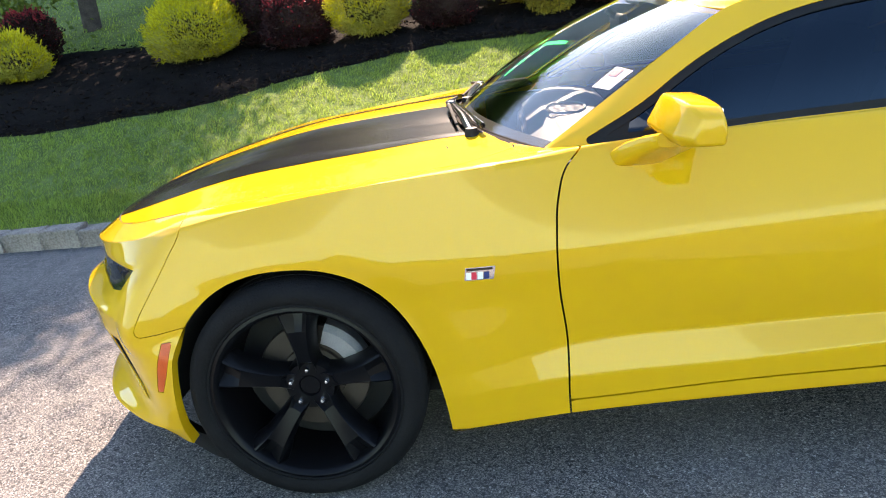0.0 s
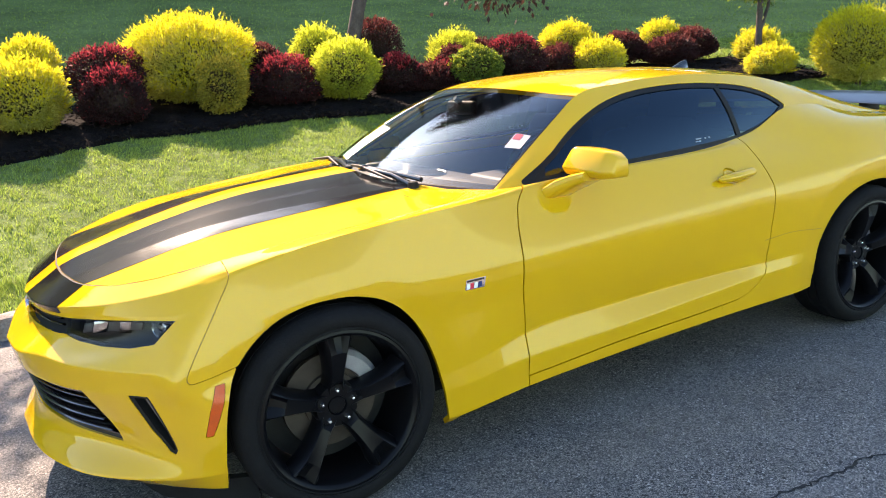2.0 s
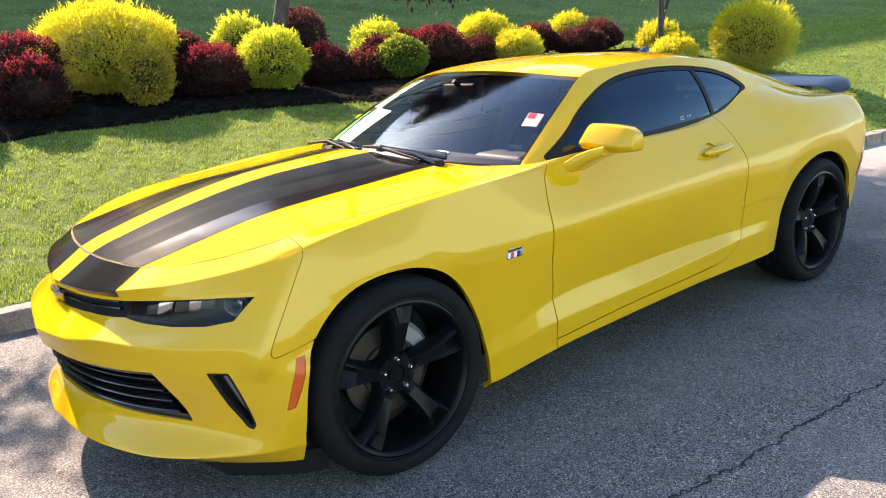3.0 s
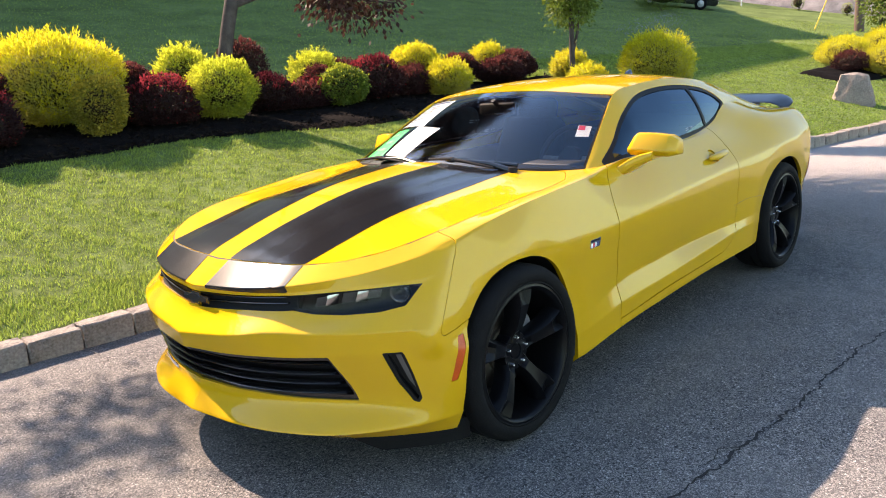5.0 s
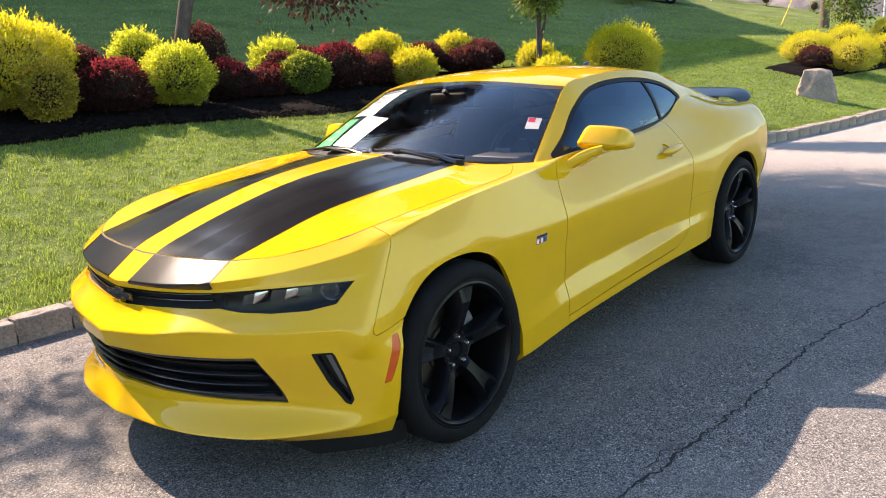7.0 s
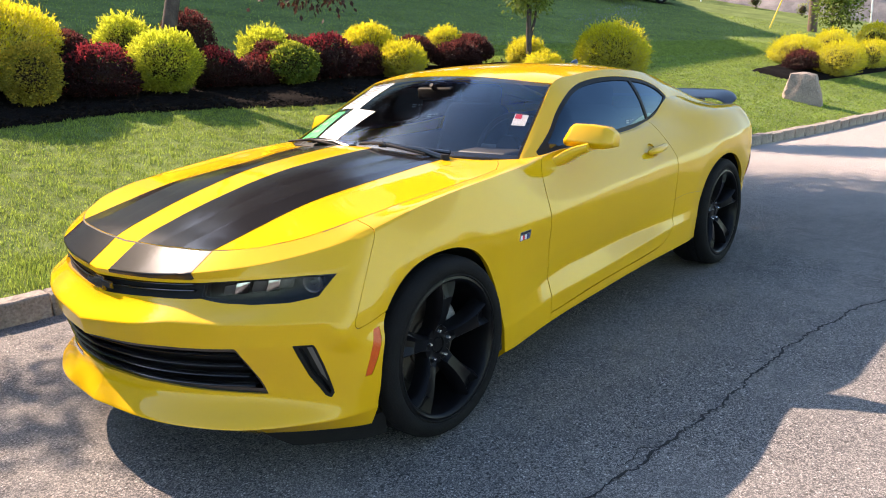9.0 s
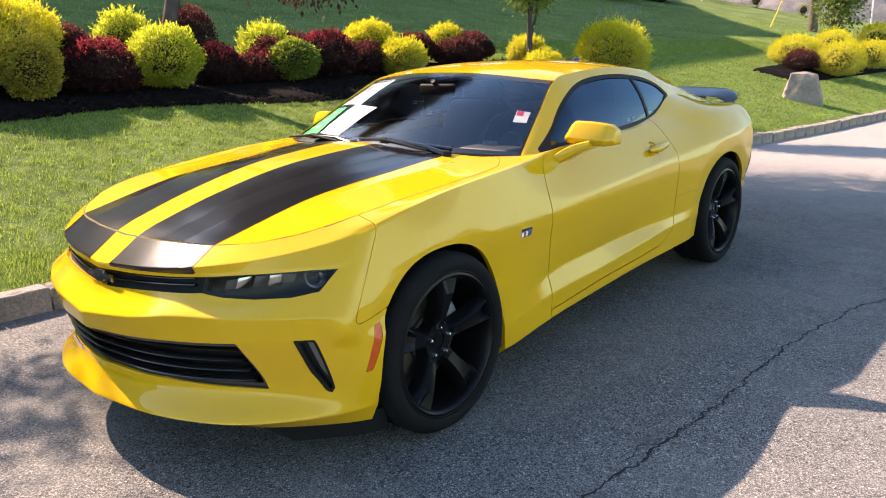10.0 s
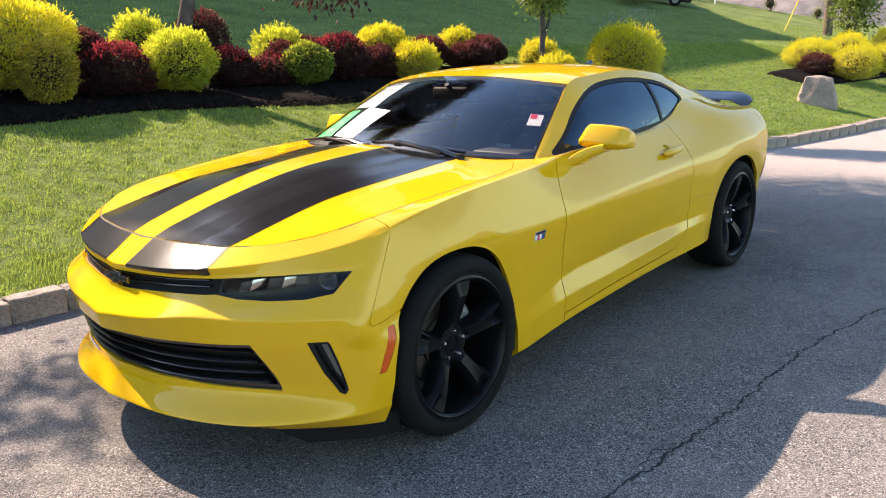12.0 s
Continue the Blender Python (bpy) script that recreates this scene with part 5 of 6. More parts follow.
r_ = np.random.RandomState(21)
n = 320000
gx = -6.5 + 15.5 * r_.rand(n) ** 1.0
gd = 3.15 * r_.rand(n)
gy = kerb_y(gx) + 0.15 + gd
ok = gy < bed_front(gx) + 0.04
blades("lawn_grass", gx[ok], gy[ok], 0.034, 0.0025, "mown green lawn grass between kerb and bed", seed=2)
n = 26000
gx = -4.5 + 12.5 * r_.rand(n)
gy = kerb_y(gx) + 0.16 + 0.42 * r_.rand(n) ** 0.8
blades("lawn_grass", gx, gy, 0.062, 0.0022, "shaggy longer grass along the kerb", seed=6)
n = 140000
gx = 9.0 + 12 * r_.rand(n) ** 1.3
gy = kerb_y(gx) + 0.15 + 6.5 * r_.rand(n)
ok = ~((gx > 14.3) & (gx < 20.4) & (gy > 1.45 + 0.02 * gx - 0.16 * (gx - 14.2)) & (gy < 2.7 - 0.05 * (gx - 14.2)))
blades("lawn_grass", gx[ok], gy[ok], 0.026, 0.0080, "sunny green lawn grass by the boulder", seed=3)
n = 170000
gx = -14 + 46 * r_.rand(n)
gy = bed_back(gx) - 0.05 + 15 * r_.rand(n) ** 1.5
blades("hill_grass", gx, gy, 0.040, 0.0065, "shaded green grass on the hillside", seed=4)

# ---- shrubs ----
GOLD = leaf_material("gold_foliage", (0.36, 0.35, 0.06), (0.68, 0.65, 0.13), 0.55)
GOLDTIP = leaf_material("gold_lit_tip", (0.50, 0.47, 0.012), (0.84, 0.78, 0.03), 0.6)
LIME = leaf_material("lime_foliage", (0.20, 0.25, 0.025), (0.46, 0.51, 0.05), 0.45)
LIMETIP = leaf_material("lime_lit_tip", (0.42, 0.48, 0.018), (0.74, 0.78, 0.06), 0.6)
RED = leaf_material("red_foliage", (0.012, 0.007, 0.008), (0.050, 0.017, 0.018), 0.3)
REDTIP = leaf_material("red_lit_tip", (0.14, 0.016, 0.024), (0.40, 0.05, 0.065), 0.55)
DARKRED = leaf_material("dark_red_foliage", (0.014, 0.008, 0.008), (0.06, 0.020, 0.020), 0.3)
DARKTIP = leaf_material("rust_lit_tip", (0.075, 0.020, 0.020), (0.23, 0.065, 0.055), 0.5)
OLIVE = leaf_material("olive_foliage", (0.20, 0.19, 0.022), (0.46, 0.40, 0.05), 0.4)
OLIVETIP = leaf_material("bronze_lit_tip", (0.36, 0.29, 0.02), (0.68, 0.52, 0.06), 0.5)
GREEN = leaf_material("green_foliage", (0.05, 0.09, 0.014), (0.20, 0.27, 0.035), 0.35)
GREENTIP = leaf_material("green_lit_tip", (0.28, 0.33, 0.02), (0.55, 0.60, 0.05), 0.5)
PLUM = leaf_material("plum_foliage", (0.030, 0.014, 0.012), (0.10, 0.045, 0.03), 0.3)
# dark brown for the solid light-blocking core of each shrub
CORE_DARK = material("twigs", (0.035, 0.025, 0.018), 0.9, vary=0.4, scale=20, bump=0.4, bump_scale=80, spec=0.05)
BARK = material("tree_bark", (0.055, 0.046, 0.04), 0.95, vary=0.45, scale=9, bump=1.0, bump_scale=45, rgb2=(0.12, 0.10, 0.088), spec=0.1)


def leaf_mesh(name, pos, dirs, length, width, mat, parent, seed, fold=0.2):
    """Small pointed leaves, each one folded quad, at pos along dirs."""
    r = np.random.RandomState(seed)
    n = len(pos)
    d = dirs / np.linalg.norm(dirs, axis=1, keepdims=True)
    ref = r.normal(size=(n, 3))
    s = np.cross(d, ref)
    s /= np.linalg.norm(s, axis=1, keepdims=True) + 1e-9
    nn = np.cross(d, s)
    L = (length * (0.6 + 0.8 * r.rand(n)))[:, None]
    W = (width * (0.7 + 0.6 * r.rand(n)))[:, None]
    V = np.stack([pos, pos + d * L * 0.5 + s * W + nn * W * fold, pos + d * L, pos + d * L * 0.5 - s * W + nn * W * fold], 1).reshape(-1, 3)
    me = bpy.data.meshes.new(name)
    me.vertices.add(n * 4)
    me.vertices.foreach_set("co", V.ravel())
    me.loops.add(n * 4)
    me.loops.foreach_set("vertex_index", np.arange(n * 4))
    me.polygons.add(n)
    me.polygons.foreach_set("loop_start", np.arange(n) * 4)
    me.update(calc_edges=True)
    me.materials.append(mat)
    ob = new(name, me)
    ob.parent = parent
    return ob


# darker leaf, sunlit-coloured tip leaf, leaf length and half width, upward set, share of tip leaves and its rise to the
# crown
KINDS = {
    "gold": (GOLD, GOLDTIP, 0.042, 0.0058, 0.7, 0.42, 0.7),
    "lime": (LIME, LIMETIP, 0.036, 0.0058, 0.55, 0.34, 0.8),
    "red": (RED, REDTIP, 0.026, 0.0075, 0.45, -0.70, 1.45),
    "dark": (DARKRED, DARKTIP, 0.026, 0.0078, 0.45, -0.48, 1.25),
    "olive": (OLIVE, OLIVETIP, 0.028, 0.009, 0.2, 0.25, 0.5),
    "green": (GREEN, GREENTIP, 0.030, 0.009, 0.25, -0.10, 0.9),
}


def bush(kind, x, y, z, rx, rz, seed, words, dens=1.0):
    """A shrub: a lumpy crown of leaves about a darker heart, on short stems from the soil."""
    mat, tip, L, W, up, share, rise = KINDS[kind]
    g = float(lawn_z(x, y)) + 0.03
    ob = thing("shrub", words, "shrub", "shrubs in the planting bed", at=(x, y, g))
    r = np.random.RandomState(seed)
    cz = z - g
    n = int(14000 * dens * (rx / 0.4) ** 1.8)
    v = r.normal(size=(n, 3))
    v /= np.linalg.norm(v, axis=1, keepdims=True)
    lump = np.zeros(n)
    for k in range(9):
        q = r.normal(size=3) * (2.2 + 1.3 * k)
        lump += np.sin(v @ q + r.rand() * 6.28) / (1.3 + 0.45 * k)
    depth = r.rand(n) ** 1.6
    rad = (1 + 0.075 * lump) * (1 - 0.30 * depth) * (1 + 0.10 * (r.rand(n) > 0.9) * r.rand(n))
    ry = rx * 0.92
    p = v * rad[:, None] * np.array([rx, ry, rz])
    low = cz * 0.95 if kind in ("red", "dark") else min(cz * 0.95, rz * 1.05)
    p[:, 2] = np.where(p[:, 2] < 0, p[:, 2] * low / rz, p[:, 2]) + cz
    p[:, 2] = np.maximum(p[:, 2], 0.02 + 0.05 * r.rand(n))
    d = v * np.array([1, 1, 0.8]) + np.array([0, 0, up]) + r.normal(size=(n, 3)) * 0.55
    # crown sunlight is put into leaf colour, mixed with bright new tips
    toplit = (r.rand(n) < np.clip(share + rise * v[:, 2] + 0.22 * lump, 0.02, 0.95)) & (depth < 0.55)
    if kind in ("gold", "lime", "red", "dark"):
        # loose shoots that break the outline
        m, per = int(150 * (rx / 0.4)), 10
        sv = r.normal(size=(m, 3)) + np.array([0, 0, 0.5])
        sv /= np.linalg.norm(sv, axis=1, keepdims=True)
        sd = sv + np.array([0, 0, 0.8]) + r.normal(size=(m, 3)) * 0.25
        sd /= np.linalg.norm(sd, axis=1, keepdims=True)
        reach = (0.085 if kind in ("gold", "lime") else 0.055) * (0.4 + r.rand(m)) * max(1, (rx / 0.4) ** 0.7)
        t = np.linspace(0.0, 1.0, per)
        root = sv * np.array([rx, ry, rz]) * 0.93 + np.array([0, 0, cz])
        q = root[:, None] + sd[:, None] * (reach[:, None] * t[None])[:, :, None]
        q = q.reshape(-1, 3)
        q[:, 2] = np.maximum(q[:, 2], 0.03)
        p = np.concatenate([p, q])
        toplit = np.concatenate([toplit, np.repeat(sv[:, 2] * rise + share + 0.3 > 0.25, per)])
        d = np.concatenate([d, np.repeat(sd, per, 0) + r.normal(size=(m * per, 3)) * 0.45])
    leaf_mesh("foliage", p[~toplit], d[~toplit], L, W, mat, ob, seed + 1)
    leaf_mesh("new_growth", p[toplit], d[toplit], L, W, tip, ob, seed + 2)["kind"] = "stuff"
    # a solid dark core that blocks light, in place of inner shade
    bm = bmesh.new()
    bmesh.ops.create_icosphere(bm, subdivisions=3, radius=1)
    for w in bm.verts:
        nz = noise.noise(w.co * 2.3 + Vector((seed, 0, 0))) * 0.16
        w.co = Vector((w.co.x * rx, w.co.y * ry, w.co.z * rz)) * (0.60 + nz)
        w.co.z = max((w.co.z * low / rz if w.co.z < 0 else w.co.z) + cz, 0.02)
    part("twig_core", bm, CORE_DARK, ob)
    for k in range(3):
        a = r.rand() * 6.28
        bm = tube([(0.03 * math.cos(a), 0.03 * math.sin(a), -0.05), (0.06 * math.cos(a), 0.06 * math.sin(a), max(0.05, (cz - rz) * 0.6)), (rx * 0.4 * math.cos(a), rx * 0.4 * math.sin(a), cz - rz * 0.3)], [0.014, 0.011, 0.007], 6)
        part("stem", bm, BARK, ob)
    return ob


SHRUBS = [
    ("gold", -4.7, 5.3, 1.16, 0.36, 0.36, "golden yellow rounded shrub in the shaded end of the bed"),
    ("red", -4.9, 6.1, 1.45, 0.36, 0.34, "deep red shrub behind a yellow one"),
    ("gold", -2.62, 5.25, 1.27, 0.50, 0.42, "wide golden yellow rounded shrub with a shaded face"),
    ("gold", -2.35, 6.1, 1.72, 0.38, 0.34, "golden shrub standing behind the wide golden one"),
    ("red", -2.0, 5.65, 1.42, 0.27, 0.32, "small deep red shrub between yellow ones"),
    ("red", -1.60, 5.95, 1.52, 0.40, 0.32, "deep red shrub, tips glowing in the sun"),
    ("red", -1.49, 5.2, 1.24, 0.37, 0.42, "broad dark red shrub down to the mulch"),
    ("gold", -0.76, 5.25, 1.38, 0.41, 0.37, "golden yellow rounded shrub with spiky tips"),
    ("gold", -0.60, 5.95, 1.70, 0.28, 0.26, "golden shrub showing above its neighbour"),
    ("red", 0.11, 5.75, 1.52, 0.38, 0.34, "deep red shrub behind a darker one"),
    ("red", 0.06, 5.2, 1.24, 0.32, 0.40, "dark red shrub with a bright top edge"),
    ("gold", 1.04, 6.05, 1.62, 0.74, 0.50, "very large golden yellow shrub with feathery sprays"),
    ("olive", 1.12, 5.15, 1.36, 0.265, 0.31, "small bronze and olive shrub on thin stems"),
    ("red", 1.85, 5.3, 1.26, 0.40, 0.38, "broad dark red shrub with sunlit crown"),
    ("dark", 1.80, 5.85, 1.55, 0.24, 0.24, "small burgundy shrub behind a broad red one"),
    ("lime", 2.53, 5.15, 1.43, 0.38, 0.35, "lime green ball-shaped shrub"),
    ("lime", 2.60, 6.15, 1.68, 0.31, 0.31, "lime yellow shrub beside the tree trunk"),
    ("dark", 3.33, 5.95, 1.70, 0.30, 0.36, "upright rust red shrub behind the tree trunk"),
    ("red", 3.25, 5.25, 1.24, 0.32, 0.32, "low dark red shrub beside the lime one"),
    ("lime", 4.45, 5.95, 1.53, 0.35, 0.31, "lime shrub with a sunlit top"),
    ("dark", 4.18, 5.5, 1.38, 0.24, 0.26, "thin burgundy shrub with bare twigs"),
    ("dark", 3.72, 5.22, 1.16, 0.30, 0.30, "low dark burgundy shrub in the shade of its neighbours"),
    ("red", 4.05, 5.45, 1.18, 0.34, 0.32, "dark red shrub half hidden behind a green one"),
    ("green", 4.2, 5.0, 1.36, 0.31, 0.28, "dark green rounded shrub with sunny tips"),
    ("red", 4.86, 5.15, 1.36, 0.40, 0.36, "wide burgundy shrub with a domed top"),
    ("dark", 4.75, 5.7, 1.45, 0.30, 0.26, "burgundy shrub in the middle of the bed"),
    ("gold", 6.05, 5.55, 1.58, 0.36, 0.28, "bright yellow dome-shaped shrub"),
    ("dark", 5.55, 5.1, 1.28, 0.32, 0.28, "low burgundy shrub between yellow ones"),
    ("gold", 5.93, 4.8, 1.32, 0.36, 0.26, "low bright yellow shrub near the lawn"),
    ("dark", 7.15, 5.65, 1.44, 0.36, 0.26, "burgundy dome of a shrub"),
    ("gold", 7.95, 5.7, 1.56, 0.30, 0.26, "orange-yellow shrub between burgundy ones"),
    ("dark", 7.5, 5.05, 1.34, 0.40, 0.26, "broad burgundy shrub near the end of the bed"),
    ("dark", 8.35, 5.45, 1.42, 0.40, 0.28, "burgundy shrub at the end of the bed"),
    ("gold", 8.85, 4.62, 1.32, 0.34, 0.28, "yellow shrub round a young tree"),
    ("gold", 8.55, 4.15, 1.10, 0.34, 0.24, "low yellow shrub at the bed's tip"),
    ("gold", 9.30, 3.30, 1.26, 0.62, 0.52, "large loose yellow-green shrub standing alone on the lawn"),
    ("gold", 16.6, 2.55, 1.12, 0.56, 0.36, "bright yellow shrub in the island bed"),
    ("dark", 15.8, 2.15, 0.90, 0.40, 0.30, "burgundy shrub beside the boulder"),
    ("gold", 16.3, 1.50, 0.92, 0.52, 0.42, "bright yellow shrub behind the boulder"),
    ("gold", 18.2, 2.1, 1.25, 0.48, 0.34, "yellow shrub under the young tree"),
    ("gold", 18.6, 1.35, 0.95, 0.44, 0.38, "yellow-green shrub at the end of the island bed"),
    ("gold", 20.3, 1.6, 1.30, 0.48, 0.44, "yellow shrub on the far lawn"),
]
for k, (kind, x, y, z, rx, rz, words) in enumerate(SHRUBS):
    if x < 9.2 and y > 4.5:
        back = 0.34 if y < 5.4 else 0.2
        x, y, rx = x + back * (x + 1.5) / (y + 2.6), y + back, rx * (1 + back / (y + 2.6))
    ob = bush(kind, x, y, z, rx, rz, 100 + 7 * k, words, 1.0 if x < 9.5 else 0.5)
    if x > 9:
        ob["group"] = "shrubs on the lawn"

# ---- trees ----


def tree(name, words, base, trunk, radii, limbs, crown, leaf, mat, n_clumps, per, seed, clump_r=0.35, boughs=0):
    """Tapered trunk and limbs with a crown of leaf clumps; crown: list of (centre, radii)."""
    ob = thing(name, words, "tree", at=base)
    part("trunk", tube(trunk, radii, 10), BARK, ob)
    for pts, rad in limbs:
        part("limb", tube(pts, rad, 7), BARK, ob)
    r = np.random.RandomState(seed)
    P, D = [], []
    for c, rr3 in crown:
        m = int(n_clumps * rr3[0] * rr3[1] * rr3[2] / sum(q[1][0] * q[1][1] * q[1][2] for q in crown)) + 1
        m = max(m, 16)
        v = r.normal(size=(m, 3))
        v /= np.linalg.norm(v, axis=1, keepdims=True)
        cl = np.array(c) + v * (r.rand(m) ** 0.45)[:, None] * np.array(rr3)
        if boughs and m > 60:
            cl = cl[r.randint(0, m // boughs, m)] + r.normal(size=(m, 3)) * 0.17
        for q in cl:
            w = r.normal(size=(per, 3))
            P.append(q + w * clump_r * 0.5)
            D.append(w + np.array([0, 0, -0.2]))
    leaf_mesh("crown", np.concatenate(P), np.concatenate(D), leaf, leaf * 0.28, mat, ob, seed + 5)
    return ob


# the high crowns are out of view, placed to dapple the far drive
gz = float(lawn_z(2.85, 5.75))
tree("plum_tree", "dark-leaved tree with a leaning grey trunk in the bed", (2.85, 5.75, gz - 0.05),
     [(0, 0, 0), (0.06, 0, 0.6), (0.20, 0.0, 1.1), (0.40, 0, 1.7), (0.66, 0, 2.6), (0.9, 0.05, 4.2)], [0.115, 0.090, 0.083, 0.085, 0.07, 0.045],
     [([(0.26, 0, 1.36), (0.7, -0.05, 1.50), (1.3, -0.1, 1.55), (1.9, -0.12, 1.50), (2.5, -0.15, 1.44), (3.0, -0.15, 1.42)], [0.045, 0.034, 0.028, 0.022, 0.016, 0.007]),
      ([(1.3, -0.1, 1.55), (1.7, -0.25, 1.68), (2.3, -0.4, 1.72)], [0.018, 0.013, 0.006]), ([(1.9, -0.12, 1.50), (2.2, 0.05, 1.42), (2.6, 0.1, 1.30)], [0.014, 0.010, 0.005]),
      ([(0.3, 0, 1.5), (0.0, 0.1, 2.2), (-0.5, 0.2, 3.2)], [0.06, 0.05, 0.02]),
      ([(0.66, 0, 2.6), (1.3, 0.1, 3.6), (2.2, 0.1, 4.6)], [0.06, 0.045, 0.02])],
     [((1.2, 0.1, 5.6), (2.3, 1.9, 2.1)), ((2.15, 0.1, 5.3), (1.05, 1.5, 1.7)), ((2.35, -0.15, 1.50), (0.50, 0.28, 0.13)), ((1.75, -0.15, 1.62), (0.40, 0.25, 0.08))], 0.085, PLUM, 900, 62, 31, 0.36, 7)
# upper crown out of view, added to cast a shade band on the drive
tree("young_tree", "slim young tree with a pale forked trunk above the shrubs", (9.0, 4.7, float(lawn_z(9.0, 4.7)) - 0.03),
     [(0, 0, 0), (0.0, 0, 0.7), (0.03, 0, 1.3), (-0.05, 0, 2.2), (-0.35, 0, 3.2), (-0.6, 0, 4.2)], [0.05, 0.045, 0.035, 0.026, 0.02, 0.008],
     [([(0.02, 0, 0.55), (0.12, -0.05, 0.9), (0.22, -0.05, 1.5)], [0.03, 0.024, 0.01])],
     [((0.03, 0, 1.62), (0.44, 0.4, 0.62)), ((-0.5, 0, 3.5), (0.42, 0.5, 1.25))], 0.065, GREEN, 520, 40, 33, 0.2)
tree("young_tree", "slim young tree on the far lawn", (19.6, 2.5, float(lawn_z(19.6, 2.5)) - 0.03),
     [(0, 0, 0), (0.05, 0, 0.8), (0.1, 0, 2.4)], [0.06, 0.05, 0.015],
     [([(0, 0, 0.1), (0.25, -0.1, 0.7), (0.5, -0.2, 1.6)], [0.04, 0.03, 0.012])],
     [((0.15, -0.1, 1.85), (0.62, 0.6, 1.15))], 0.08, GREEN, 190, 40, 35, 0.28)
# longest limb and last two crowns are unseen, added to dapple the road
tree("shade_tree", "leafy dark green tree at the shaded end of the bed", (-5.4, 8.6, float(lawn_z(-5.4, 8.6)) - 0.05),
     [(0, 0, 0), (0.05, 0, 1.5), (0.1, 0, 4.0)], [0.14, 0.12, 0.05],
     [([(0.05, 0, 1.4), (-0.8, -0.3, 2.2), (-1.4, -0.5, 3.0)], [0.06, 0.045, 0.02]), ([(0.1, 0, 1.8), (1.1, -0.4, 2.6), (1.9, -0.6, 3.4)], [0.06, 0.045, 0.02]), ([(1.1, -0.4, 2.6), (2.2, -1.2, 3.6), (3.2, -1.8, 4.0), (4.5, -1.75, 3.97)], [0.04, 0.03, 0.02, 0.006])],
     [((1.2, -0.4, 3.4), (2.6, 1.7, 1.9)), ((2.3, -1.0, 4.2), (1.3, 1.4, 1.2)), ((-0.6, -1.4, 0.9), (0.9, 0.7, 0.9)), ((3.1, -1.8, 4.05), (0.8, 0.5, 0.15)), ((4.25, -1.75, 3.95), (0.42, 0.28, 0.12))], 0.09, GREEN, 1250, 45, 37, 0.42)

# tall trees beyond the far bank, unseen, added to darken the bonnet's reflections
for k, (x, y, h, w) in enumerate(((39.8, 40.5, 16, 4.6), (44.5, 41.5, 17, 5.2), (51, 40, 18, 5.6), (57.5, 37, 19, 5.4), (63, 33, 20, 5.6), (68, 28, 20, 5.6), (72, 22, 20, 5.6), (75, 15.5, 20, 5.6))):
    tree("hill_tree", "tall dark green tree out of view, added to darken reflections", (x, y, float(lawn_z(x, y)) - 0.2),
         [(0, 0, 0), (0.1, 0, h * 0.4), (0, 0.1, h * 0.85)], [0.4, 0.3, 0.08],
         [([(0.1, 0, h * 0.4), (2, 0.5, h * 0.6)], [0.18, 0.05]), ([(0.1, 0, h * 0.35), (-2.2, -0.4, h * 0.55)], [0.18, 0.05])],
         [((0, 0, h * 0.54), (w * 1.25, w, h * 0.5))], 0.6, GREEN, 240, 34, 300 + k, 1.7)

# ---- boulder ----
STONE = material("boulder_stone", (0.20, 0.172, 0.155), 0.9, vary=0.3, scale=3, bump=0.6, bump_scale=22, rgb2=(0.34, 0.29, 0.25), spec=0.1)
bm = bmesh.new()
bmesh.ops.create_icosphere(bm, subdivisions=4, radius=1)
for v in bm.verts:
    c = v.co.normalized()
    q = max(abs(c.x), abs(c.y), abs(c.z)) ** 0.75
    c = c / q
    nz = noise.noise(c * 1.7) * 0.05 + noise.noise(c * 5) * 0.03 + noise.noise(Vector((c.x * 7, c.y * 7, c.z * 1.5))) * 0.03
    top = 0.80 - 0.24 * c.z
    v.co = Vector((c.x * 0.24 * (top + nz), c.y * 0.345 * (top + nz + 0.08), c.z * 0.375 * (0.92 + nz) + 0.02 * c.y))
ob = part("boulder", bm, STONE, None, "", True, 30)
ob.location = (12.55, 1.22, float(lawn_z(12.5, 1.2)) + 0.165)
ob.rotation_euler = (0, 0, radians(12))
tagged(ob, "grey flat-topped boulder standing on the lawn", "boulder")

# ---- far end of the lawn ----
FARWALL = material("far_stone_bank", (0.13, 0.125, 0.125), 0.9, vary=0.5, scale=1.6, bump=1.0, bump_scale=4, rgb2=(0.26, 0.245, 0.24), spec=0.05)
verts, faces = [], []
line = [(40.0, 15.8), (39.5, 12.5), (39, 9.5), (39.5, 6.5), (41, 2.5), (44, -3), (50, -10)]
for i, (x, y) in enumerate(line):
    z = float(lawn_z(x, y)) - 0.2
    for dx, h in ((0, 0), (0.5, 0.6), (1.6, 1.7), (3.0, 2.9), (9, 3.0)):
        verts.append((x + dx, y, z + h * (0.35 + 0.12 * i)))
    if i:
        for j in range(4):
            a = (i - 1) * 5 + j
            faces.append((a, a + 5, a + 6, a + 1))
ob = mesh_object("retaining_bank", verts, faces, FARWALL, smooth=False)
tagged(ob, "grey stone bank at the far edge of the lawn", "bank", kind="structure")
POLE = material("pole_wood", (0.10, 0.07, 0.05), 0.9, vary=0.3, scale=6, bump=0.4, bump_scale=30)
ob = part("utility_pole", tube([(0, 0, -0.2), (0, 0, 4), (0, 0, 9)], [0.17, 0.15, 0.12], 10), POLE)
ob.location = (28.4, 5.2, float(lawn_z(28.4, 5.2)))
tagged(ob, "brown wooden utility pole on the lawn", "pole")
